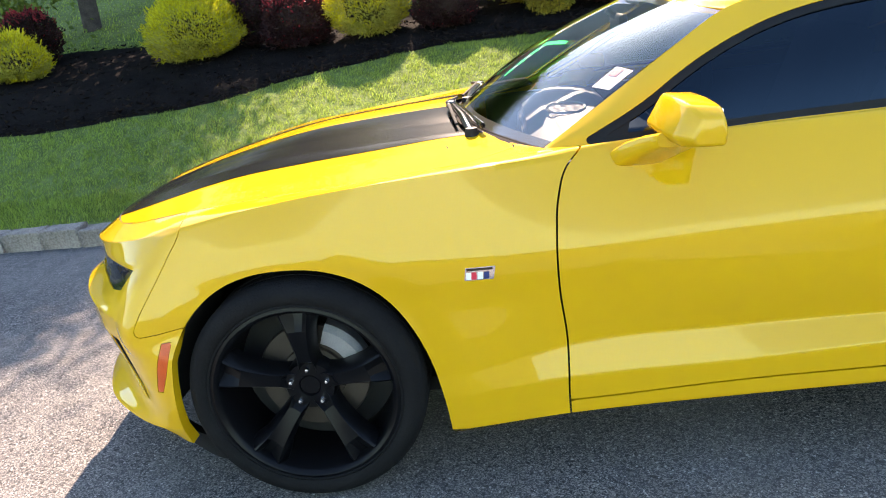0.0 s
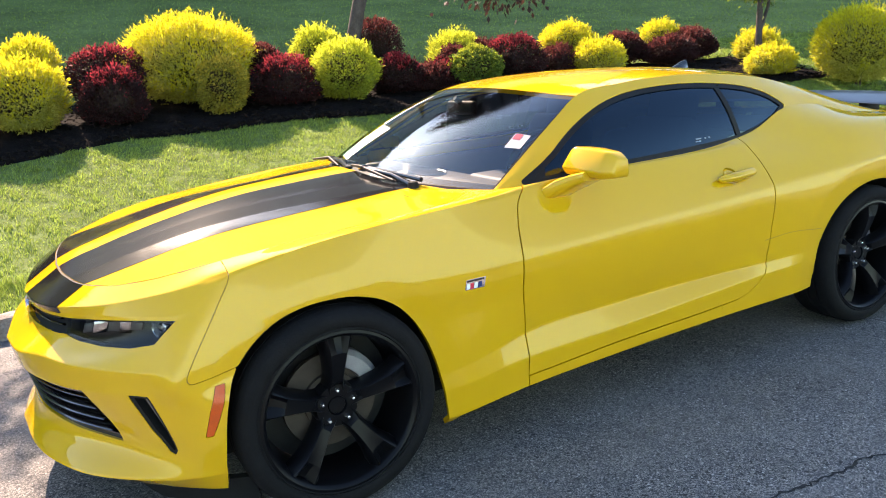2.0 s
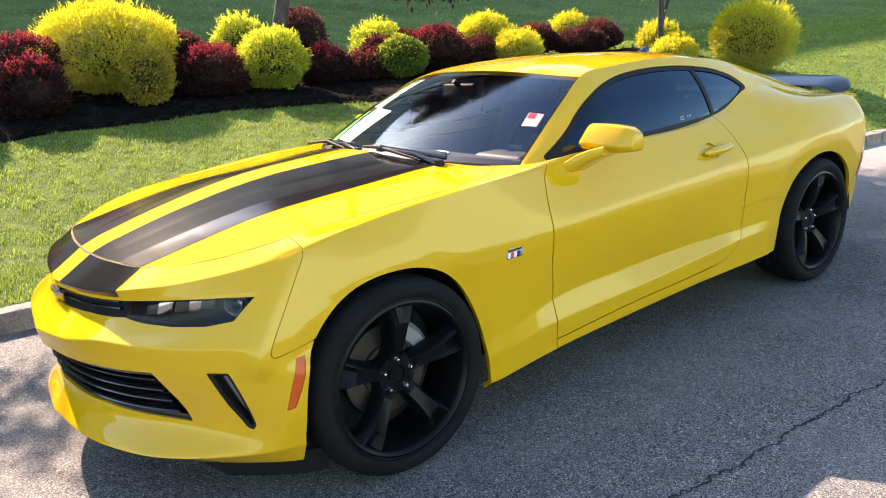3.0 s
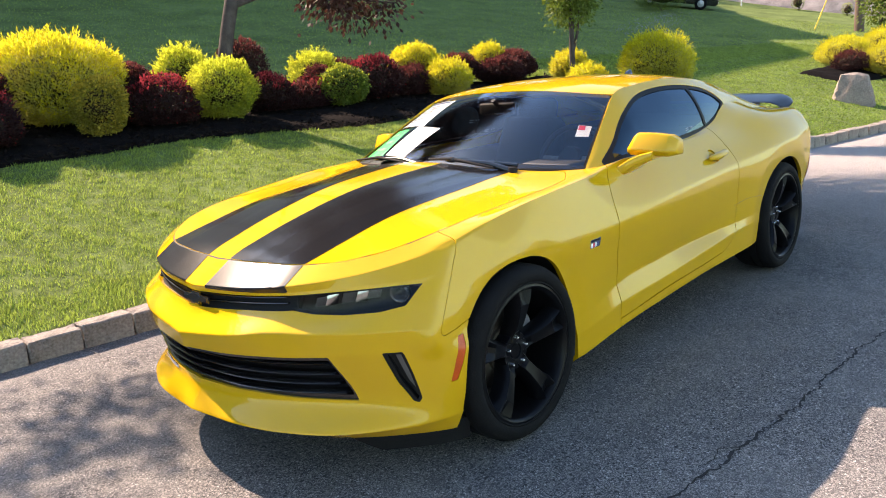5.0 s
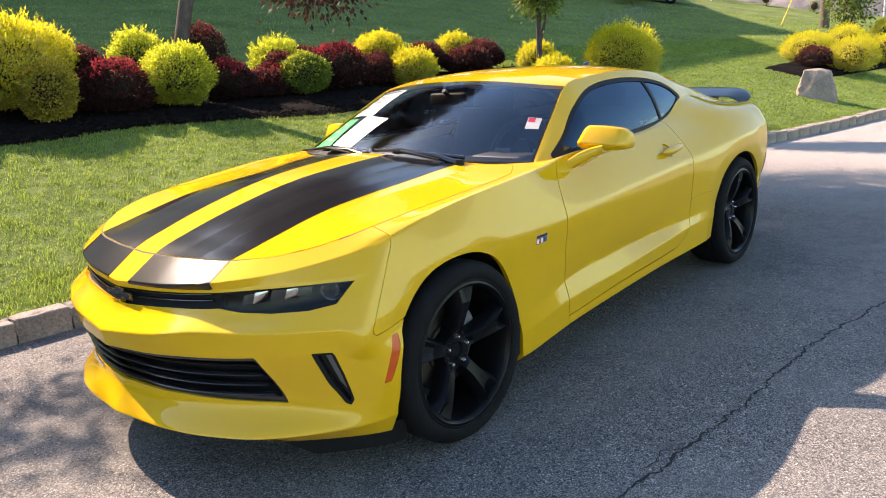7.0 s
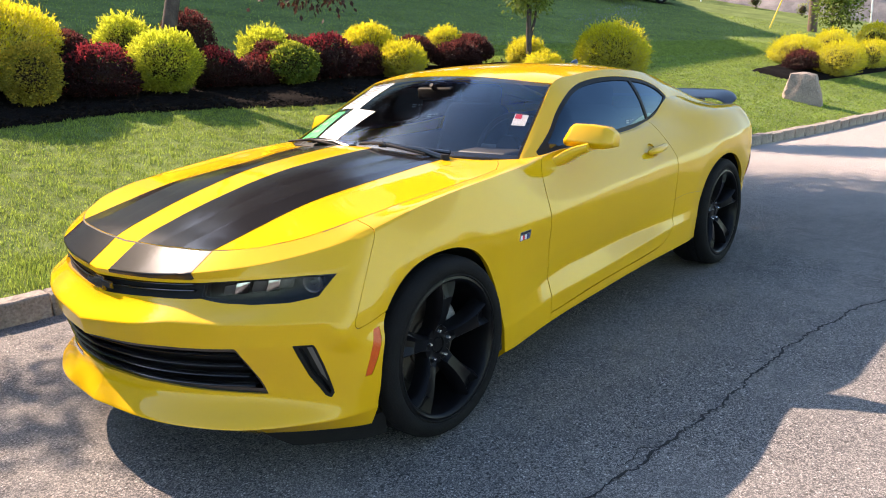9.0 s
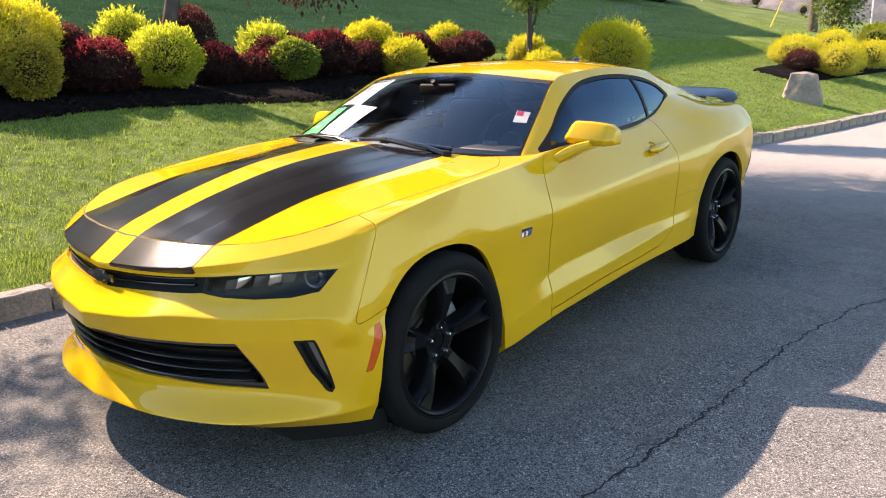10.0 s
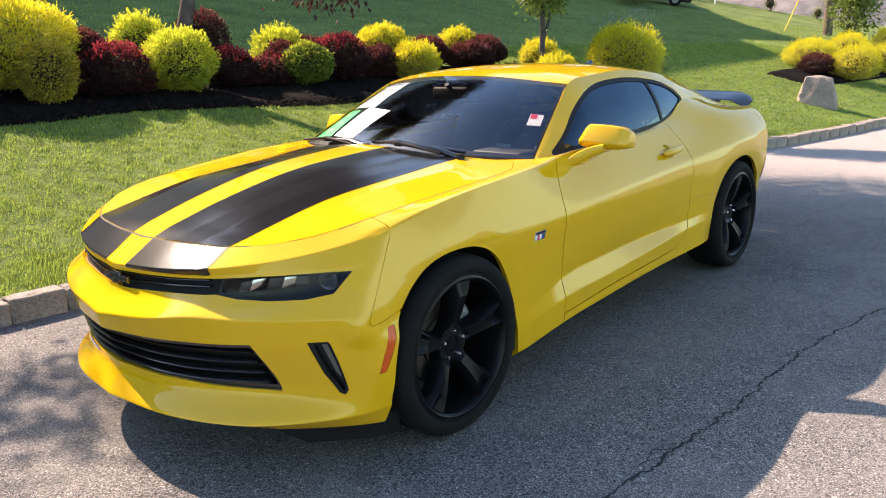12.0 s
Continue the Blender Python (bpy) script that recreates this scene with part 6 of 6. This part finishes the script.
ob = part("guy_wire_guard", tube([(0, 0, -0.05), (0.25, -0.55, 1.6), (0.42, -0.9, 2.7)], [0.024, 0.024, 0.024], 8), material("yellow_plastic", (0.75, 0.55, 0.05), 0.5, vary=0.15, scale=9))
ob.location = (27.7, 6.5, float(lawn_z(27.7, 6.5)))
tagged(ob, "slanting yellow guard on a guy wire", "wire guard")
WHITE = material("white_post_paint", (0.7, 0.7, 0.68), 0.6, vary=0.15, scale=9)
for x, y, h in ((38.6, 5.3, 2.6), (37.5, 14.2, 1.4), (37.3, 12.9, 1.6), (38.3, 4.2, 1.0)):
    ob = part("post", tube([(0, 0, -0.1), (0, 0, h)], [0.035, 0.032], 8), WHITE)
    ob.location = (x, y, float(lawn_z(x, y)))
    tagged(ob, "slim white post at the lawn's far edge", "post", "far posts")
# rail fence on top of the bank
fence = thing("rail_fence", "dark rail fence along the top of the bank", "fence", at=(0, 0, 0))
prev = None
for i in range(14):
    t = i / 13 * 4
    k = min(int(t), 3)
    x = line[k][0] + (line[k + 1][0] - line[k][0]) * (t - k) + 3.0
    y = line[k][1] + (line[k + 1][1] - line[k][1]) * (t - k)
    z = float(lawn_z(x - 3, y)) - 0.2 + 2.9 * (0.35 + 0.12 * t)
    part("fence_post", box_bm(0.09, 0.09, 1.1, 0.01, 1, (x, y, z + 0.5)), POLE, fence)
    if prev:
        for h in (0.5, 0.95):
            part("fence_rail", tube([(prev[0], prev[1], prev[2] + h), (x, y, z + h)], 0.04, 6), POLE, fence)
    prev = (x, y, z)
# a few dark shrubs on the bank
for k, (x, y, rx, rz) in enumerate(((42.5, 13.6, 0.9, 0.7), (42.0, 11.2, 0.7, 0.8), (42.2, 8.6, 1.0, 0.7), (41.6, 7.4, 0.5, 0.6), (43.2, 5.2, 0.9, 0.6), (38.6, 10.6, 0.35, 0.5), (38.2, 8.2, 0.3, 0.35))):
    t = min(max((15.8 - y) / 3.1, 0), 4)
    g = float(lawn_z(x, y)) + (1.9 * (0.35 + 0.12 * t) if x > 40 else 0)
    ob = bush("green", x, y, g + rz * 0.8, rx, rz, 900 + 11 * k, "dark green shrub at the far stone bank", 0.12)
    ob.location.z = g
    ob["group"] = "shrubs at the far bank"
# a big dark shrub on the brow of the hill
ob = bush("green", 29.2, 13.15, float(lawn_z(29.2, 13.15)) + 0.95, 1.42, 1.1, 1500, "large dark green shrub on the brow of the hill", 0.16)
ob["group"] = "shrubs at the far bank"
# white clover heads in a drift on the slope
r_ = np.random.RandomState(77)
n = 330
t = r_.rand(n)
cx = 19.5 + 9.5 * t + r_.normal(size=n) * 0.7
cy = 9.0 + 3.6 * t + r_.normal(size=n) * 0.45
pz = lawn_z(cx, cy) + 0.03
sz = 0.012 + 0.014 * r_.rand(n)
head = np.array([(1, 0, 0), (0, 1, 0), (-1, 0, 0), (0, -1, 0), (0, 0, 1.0), (0, 0, -1.0)])
V = (np.stack([cx, cy, pz], 1)[:, None] + head[None] * sz[:, None, None]).reshape(-1, 3)
B = np.arange(n)[:, None] * 6
tris = np.concatenate([B + np.array(q) for q in ((0, 1, 4), (1, 2, 4), (2, 3, 4), (3, 0, 4), (1, 0, 5), (2, 1, 5), (3, 2, 5), (0, 3, 5))])
ob = mesh_object("clover_flowers", V, tris, material("clover_white", (0.22, 0.24, 0.20), 0.8, vary=0.3, scale=9, island=0.6), smooth=False)
tagged(ob, "drift of small white clover flowers on the slope", "flowers", kind="stuff")
# dark car parked nose-down on the brow of the slope, shrunk and placed to fit the camera's view
CAR_X, CAR_Y, CAR_TURN = 32.35, 14.1, radians(24)
ax, ay = -math.sin(CAR_TURN), math.cos(CAR_TURN)
fall = [float(lawn_z(CAR_X + ux, CAR_Y + uy) - lawn_z(CAR_X - ux, CAR_Y - uy)) / 2 for ux, uy in ((ax, ay), (ay, -ax))]
far_car = thing("parked_car", "dark parked car at the top of the hillside", "car", at=(CAR_X, CAR_Y, float(lawn_z(CAR_X, CAR_Y)) + 0.01))
FARRIM = material("far_rim_metal", (0.35, 0.36, 0.38), 0.4, metal=0.6, vary=0.2, scale=12)


def prism_x(x, outline, half=0.006):
    """A thin plate across x with the given (y, z) outline."""
    bm = bmesh.new()
    a = [bm.verts.new((x - half, p, q)) for p, q in outline]
    b = [bm.verts.new((x + half, p, q)) for p, q in outline]
    bm.faces.new(a)
    bm.faces.new(b[::-1])
    for i in range(len(a)):
        j = (i + 1) % len(a)
        bm.faces.new((a[i], b[i], b[j], a[j]))
    bmesh.ops.recalc_face_normals(bm, faces=bm.faces)
    return bm


far_car.rotation_euler = (math.atan(fall[0]), -math.atan(fall[1]), CAR_TURN)
far_car.scale = (0.84, 0.84, 0.84)
bm = bmesh.new()
prof = [(-2.2, 0.25), (-2.25, 0.6), (-2.0, 0.78), (-1.2, 0.88), (-0.6, 1.32), (0.7, 1.38), (1.5, 0.95), (2.1, 0.85), (2.2, 0.5), (2.15, 0.25)]
A = [bm.verts.new((-0.85, p, q)) for p, q in prof]
B = [bm.verts.new((0.85, p, q)) for p, q in prof]
bm.faces.new(A)
bm.faces.new(B[::-1])
for i in range(len(prof)):
    bm.faces.new((A[i], B[i], B[(i + 1) % len(prof)], A[(i + 1) % len(prof)]))
bmesh.ops.recalc_face_normals(bm, faces=bm.faces)
bmesh.ops.bevel(bm, geom=bm.edges[:], offset=0.06, segments=2, affect="EDGES")
part("body", bm, GLOSSBLACK, far_car)
for y in (-1.35, 1.35):
    for x in (-0.8, 0.8):
        bm = lathe([(0.05, -0.1), (0.30, -0.1), (0.33, -0.06), (0.33, 0.06), (0.30, 0.1), (0.05, 0.1)], 24)
        bmesh.ops.rotate(bm, cent=(0, 0, 0), matrix=Matrix.Rotation(radians(90), 3, "Z"), verts=bm.verts)
        bmesh.ops.translate(bm, vec=(x, y, 0.32), verts=bm.verts)
        wheel = part("wheel", bm, RUBBER, far_car)
        bm = lathe([(0.0, -0.108), (0.17, -0.104), (0.20, -0.09), (0.20, 0.09), (0.17, 0.104), (0.0, 0.108)], 20)
        bmesh.ops.rotate(bm, cent=(0, 0, 0), matrix=Matrix.Rotation(radians(90), 3, "Z"), verts=bm.verts)
        bmesh.ops.translate(bm, vec=(x, y, 0.32), verts=bm.verts)
        part("rim", bm, FARRIM, wheel)
for x in (-0.853, 0.853):
    part("side_window", prism_x(x, [(-0.95, 0.93), (-0.5, 1.25), (0.62, 1.30), (1.15, 0.97)]), GLOSSBLACK, far_car)

# ---- unseen building up the hill, its roofline set from the shade it casts on the slope ----
ROOFLINE = [(-45, 23.5, 16.3), (9.4, 23.5, 16.3), (9.5, 22.9, 17.9), (17.4, 22.9, 18.1), (20.6, 25.1, 18.5), (23.2, 26.2, 20.4), (27.9, 30.0, 21.2), (37.5, 36.5, 22.5)]
verts, faces = [], []
for i, (x, y, z) in enumerate(ROOFLINE):
    verts += [(x, y, 2.0), (x, y, z), (x - 1, y + 6, z), (x - 1, y + 6, 2.0)]
    if i:
        a = 4 * (i - 1)
        faces += [(a, a + 4, a + 5, a + 1), (a + 1, a + 5, a + 6, a + 2), (a + 2, a + 6, a + 7, a + 3)]
faces += [(0, 1, 2, 3), (4 * len(ROOFLINE) - 4, 4 * len(ROOFLINE) - 1, 4 * len(ROOFLINE) - 2, 4 * len(ROOFLINE) - 3)]
ob = mesh_object("building", verts, faces, material("building_wall", (0.32, 0.30, 0.27), 0.9, vary=0.2, scale=0.5), smooth=False)
tagged(ob, "long plain building out of view that shades the hillside", "building", kind="structure")

# ---- unseen pale walls behind the walk, added to bounce sun onto the shaded car ----
ob = part("wall_south", box_bm(90, 0.4, 5.4, 0.03, 1, (5, -13, 2.65)), material("bounce_cyan", (0.42, 0.68, 0.70), 0.8, vary=0.12, scale=0.6, bump=0.2, bump_scale=8), None)
tagged(ob, "unseen pale blue wall added to bounce sunlight onto the car's side", "wall", kind="structure")
bm = box_bm(21, 0.4, 5.4, 0.03, 1, (0, 0, 2.65))
bmesh.ops.rotate(bm, cent=(0, 0, 0), matrix=Matrix.Rotation(radians(-39), 3, "Z"), verts=bm.verts)
bmesh.ops.translate(bm, vec=(-18, -6.4, 0), verts=bm.verts)
ob = part("wall_southwest", bm, bpy.data.materials["bounce_cyan"], None)
tagged(ob, "unseen pale blue wall added to bounce sunlight onto the car's nose", "wall", kind="structure")

# ---- inside the car and on its glass ----
dash = bmesh.new()
prof = [(0.66, 0.62), (0.70, 0.86), (0.80, 0.925), (0.90, 0.935), (1.00, 0.925), (1.06, 0.89), (1.05, 0.80), (0.98, 0.62)]
A = [dash.verts.new((x, -0.60, z)) for x, z in prof]
B = [dash.verts.new((x, 0.60, z)) for x, z in prof]
dash.faces.new(A)
dash.faces.new(B[::-1])
for i in range(len(prof)):
    dash.faces.new((A[i], B[i], B[(i + 1) % len(prof)], A[(i + 1) % len(prof)]))
bmesh.ops.recalc_face_normals(dash, faces=dash.faces)
bmesh.ops.bevel(dash, geom=dash.edges[:], offset=0.02, segments=3, affect="EDGES")
dashboard = part("dashboard", dash, DASH, car, "dark plastic dashboard")
bm = box_bm(0.18, 0.30, 0.05, 0.024, 3, (1.02, -0.36, 0.918))
part("instrument_hood", bm, DASH, dashboard)
# oval speaker grille at the middle of the dash
bm = lathe([(0.085, 0.0), (0.095, 0.004), (0.098, 0.0), (0.095, -0.003)], 32)
bmesh.ops.rotate(bm, cent=(0, 0, 0), matrix=Matrix.Rotation(radians(90), 3, "X"), verts=bm.verts)
bmesh.ops.scale(bm, vec=(0.75, 1.3, 1), verts=bm.verts)
bmesh.ops.translate(bm, vec=(0.86, 0.02, 0.936), verts=bm.verts)
part("speaker_ring", bm, STEEL, dashboard, "pale oval speaker ring")
for k in range(9):
    y = -0.09 + 0.0225 * k
    w = 0.062 * math.sqrt(max(0.05, 1 - (y / 0.115) ** 2))
    part("speaker_rib", box_bm(2 * w, 0.005, 0.004, 0, 1, (0.86, 0.02 + y, 0.936)), STEEL, dashboard)
wheel_bm = bmesh.new()
R0, r0 = 0.18, 0.016
rings = []
for k in range(40):
    a = 2 * math.pi * k / 40
    rings.append([wheel_bm.verts.new((r0 * math.sin(b), (R0 + r0 * math.cos(b)) * math.cos(a), (R0 + r0 * math.cos(b)) * math.sin(a))) for b in [2 * math.pi * j / 10 for j in range(10)]])
for k in range(40):
    for j in range(10):
        wheel_bm.faces.new((rings[k][j], rings[k][(j + 1) % 10], rings[(k + 1) % 40][(j + 1) % 10], rings[(k + 1) % 40][j]))
bmesh.ops.recalc_face_normals(wheel_bm, faces=wheel_bm.faces)
M = Matrix.Translation((1.18, -0.36, 0.93)) @ Matrix.Rotation(radians(22), 4, "Y")
bmesh.ops.transform(wheel_bm, matrix=M, verts=wheel_bm.verts)
steer = part("steering_wheel", wheel_bm, DASH, car, "black steering wheel")
for a in (0, 180, 270):
    bm = box_bm(0.02, 0.17, 0.035, 0.006, 2, (0, 0.09, 0))
    bmesh.ops.transform(bm, matrix=M @ Matrix.Rotation(radians(a), 4, "X"), verts=bm.verts)
    part("steering_spoke", bm, STEEL if a != 270 else DASH, steer)
bm = lathe([(0.001, -0.03), (0.06, -0.028), (0.075, 0.0), (0.06, 0.02)], 24)
bmesh.ops.transform(bm, matrix=M @ Matrix.Rotation(radians(-90), 4, "Z"), verts=bm.verts)
part("steering_hub", bm, DASH, steer)


def seat(y):
    st = part("seat", box_bm(0.52, 0.50, 0.18, 0.06, 3, (1.55, y, 0.48)), SEAT, car, "dark cloth bucket seat")
    bm = box_bm(0.16, 0.50, 0.62, 0.06, 3)
    for v in bm.verts:
        v.co.y *= 1 - 0.25 * max(0, v.co.z) / 0.31
    bmesh.ops.rotate(bm, cent=(0, 0, 0), matrix=Matrix.Rotation(radians(20), 3, "Y"), verts=bm.verts)
    bmesh.ops.translate(bm, vec=(1.88, y, 0.80), verts=bm.verts)
    part("backrest", bm, SEAT, st)
    bm = box_bm(0.10, 0.26, 0.17, 0.04, 3)
    bmesh.ops.rotate(bm, cent=(0, 0, 0), matrix=Matrix.Rotation(radians(15), 3, "Y"), verts=bm.verts)
    bmesh.ops.translate(bm, vec=(2.01, y, 1.13), verts=bm.verts)
    part("headrest", bm, SEAT, st)
    return st


seat(-0.37)
seat(0.37)
part("rear_bench", box_bm(0.35, 1.15, 0.5, 0.08, 3, (2.6, 0, 0.70)), SEAT, car, "dark rear bench")
part("parcel_shelf", box_bm(0.7, 1.1, 0.03, 0.01, 2, (3.0, 0, 0.95)), SEAT, car)
panel("headliner", lambda u, v: (roof_surface(u, v)[0], roof_surface(u, v)[1] * 0.97, roof_surface(u, v)[2] - 0.035), even((1.16, 2.5), 30), even((-1, 1), 30), None, HEADLINER, car, side=0, flange=0)
bm = box_bm(0.03, 0.22, 0.065, 0.014, 3, (1.06, 0.0, 1.215))
rv = part("rear_view_mirror", bm, BLACK, car, "rear-view mirror behind the windscreen")
part("mirror_mount", tube([(1.06, 0, 1.23), (1.02, 0, 1.262)], 0.012, 8), BLACK, rv)

# papers stuck behind the windscreen


def glass_sheet(name, corners, mat, parent, label="", depth=0.014, n=10):
    """A thin sheet that follows the windscreen between four (u, v) corners."""
    verts, faces = [], []
    c = [Vector(q) for q in corners]
    for back in (0.0, 0.0012):
        for i in range(n + 1):
            for j in range(n + 1):
                a, b = i / n, j / n
                q = c[0].lerp(c[1], b).lerp(c[3].lerp(c[2], b), a)
                x, y, z = screen_surface(np.array([q.x]), np.array([q.y]))
                verts.append((float(x[0]) + (depth + back) * 0.45, float(y[0]), float(z[0]) - (depth + back) * 0.9))
    m = (n + 1) ** 2
    for i in range(n):
        for j in range(n):
            k = i * (n + 1) + j
            faces += [(k, k + 1, k + n + 2, k + n + 1), (m + k, m + k + n + 1, m + k + n + 2, m + k + 1)]
    return mesh_object(name, verts, faces, mat, parent, label)


p1 = glass_sheet("window_sticker", [(0.985, 0.97), (0.936, 0.51), (0.488, 0.445), (0.54, 0.93)], PAPER, None)
tagged(p1, "white printed sheet on the passenger side of the windscreen", "paper")
for k in range(7):
    u = 0.86 - 0.045 * k
    glass_sheet("print_line", [(u + 0.03, 0.90), (u, 0.56 + 0.03 * (k % 3)), (u - 0.018, 0.56 + 0.03 * (k % 3)), (u + 0.012, 0.90)], GREYINK, p1, depth=0.0125, n=3)
glass_sheet("print_band", [(0.965, 0.92), (0.925, 0.55), (0.895, 0.55), (0.935, 0.92)], BLUEINK, p1, depth=0.0125, n=3)
p2 = glass_sheet("notice_sheet", [(0.493, 0.517), (0.445, 0.206), (0.099, 0.314), (0.119, 0.578)], PAPER, None)
tagged(p2, "blank white sheet below the printed one on the windscreen", "paper")
p3 = glass_sheet("green_card", [(0.486, 0.916), (0.46, 0.619), (0.097, 0.615), (0.093, 0.941)], GREENPAPER, None)
tagged(p3, "bright green card with dark writing on the windscreen", "paper")
for k, (u0, v0, v1) in enumerate(((0.41, 0.70, 0.84), (0.31, 0.68, 0.83), (0.21, 0.68, 0.86))):
    glass_sheet("writing_bar", [(u0, v1), (u0, v0), (u0 - 0.035, v0 + 0.01), (u0 - 0.035, v1 + 0.01)], GREYINK, p3, depth=0.0125, n=3)
p4 = glass_sheet("inspection_sticker", [(0.545, -0.862), (0.552, -0.94), (0.415, -0.945), (0.40, -0.872)], PAPER, None)
tagged(p4, "small white and red inspection sticker on the windscreen", "sticker")
glass_sheet("red_band", [(0.54, -0.868), (0.545, -0.905), (0.49, -0.91), (0.485, -0.872)], REDINK, p4, depth=0.0125, n=3)
for ob in (p1, p2, p3, p4):
    ob.matrix_basis = Matrix.Translation((0, 0.0315, 0)) @ Matrix.Diagonal((1, 1.035, 1, 1))

# wipers: an arm from its pivot to a joint, a second rod beside it, and the blade
for pivot, joint, tip in (((0.50, 0.075, 0.988), (0.545, 0.372, 1.008), (0.505, 0.505, 1.000)), ((0.53, -0.468, 0.968), (0.457, -0.178, 1.024), (0.470, -0.020, 1.022))):
    pivot, joint, tip = Vector(pivot), Vector(joint), Vector(tip)
    wp = part("wiper_arm", tube([pivot, pivot.lerp(joint, 0.4) + Vector((0, 0, 0.014)), joint], [0.015, 0.012, 0.009], 10), GLOSSBLACK, car, "glossy black wiper arm")
    part("wiper_rod", tube([pivot + Vector((0.035, -0.004, 0.022)), joint + Vector((0.010, 0, 0.004))], [0.010, 0.006], 8), GLOSSBLACK, wp)
    part("wiper_blade", tube([joint.lerp(pivot, 0.75) + Vector((-0.03, 0, 0.008)), joint + Vector((-0.012, 0, 0.006)), tip], [0.005, 0.008, 0.005], 8), BLACK, wp)
    bm = box_bm(0.034, 0.050, 0.026, 0.008, 2)
    bmesh.ops.translate(bm, vec=joint, verts=bm.verts)
    part("wiper_joint", bm, GLOSSBLACK, wp)
    part("wiper_cap", lathe([(0.001, -0.02), (0.018, -0.018), (0.022, 0.0), (0.022, 0.03)], 16), BLACK, wp).matrix_basis = Matrix.Translation(pivot) @ Matrix.Rotation(radians(-90), 4, "X")


# the far half of the body is stretched outwards to fit the camera's view


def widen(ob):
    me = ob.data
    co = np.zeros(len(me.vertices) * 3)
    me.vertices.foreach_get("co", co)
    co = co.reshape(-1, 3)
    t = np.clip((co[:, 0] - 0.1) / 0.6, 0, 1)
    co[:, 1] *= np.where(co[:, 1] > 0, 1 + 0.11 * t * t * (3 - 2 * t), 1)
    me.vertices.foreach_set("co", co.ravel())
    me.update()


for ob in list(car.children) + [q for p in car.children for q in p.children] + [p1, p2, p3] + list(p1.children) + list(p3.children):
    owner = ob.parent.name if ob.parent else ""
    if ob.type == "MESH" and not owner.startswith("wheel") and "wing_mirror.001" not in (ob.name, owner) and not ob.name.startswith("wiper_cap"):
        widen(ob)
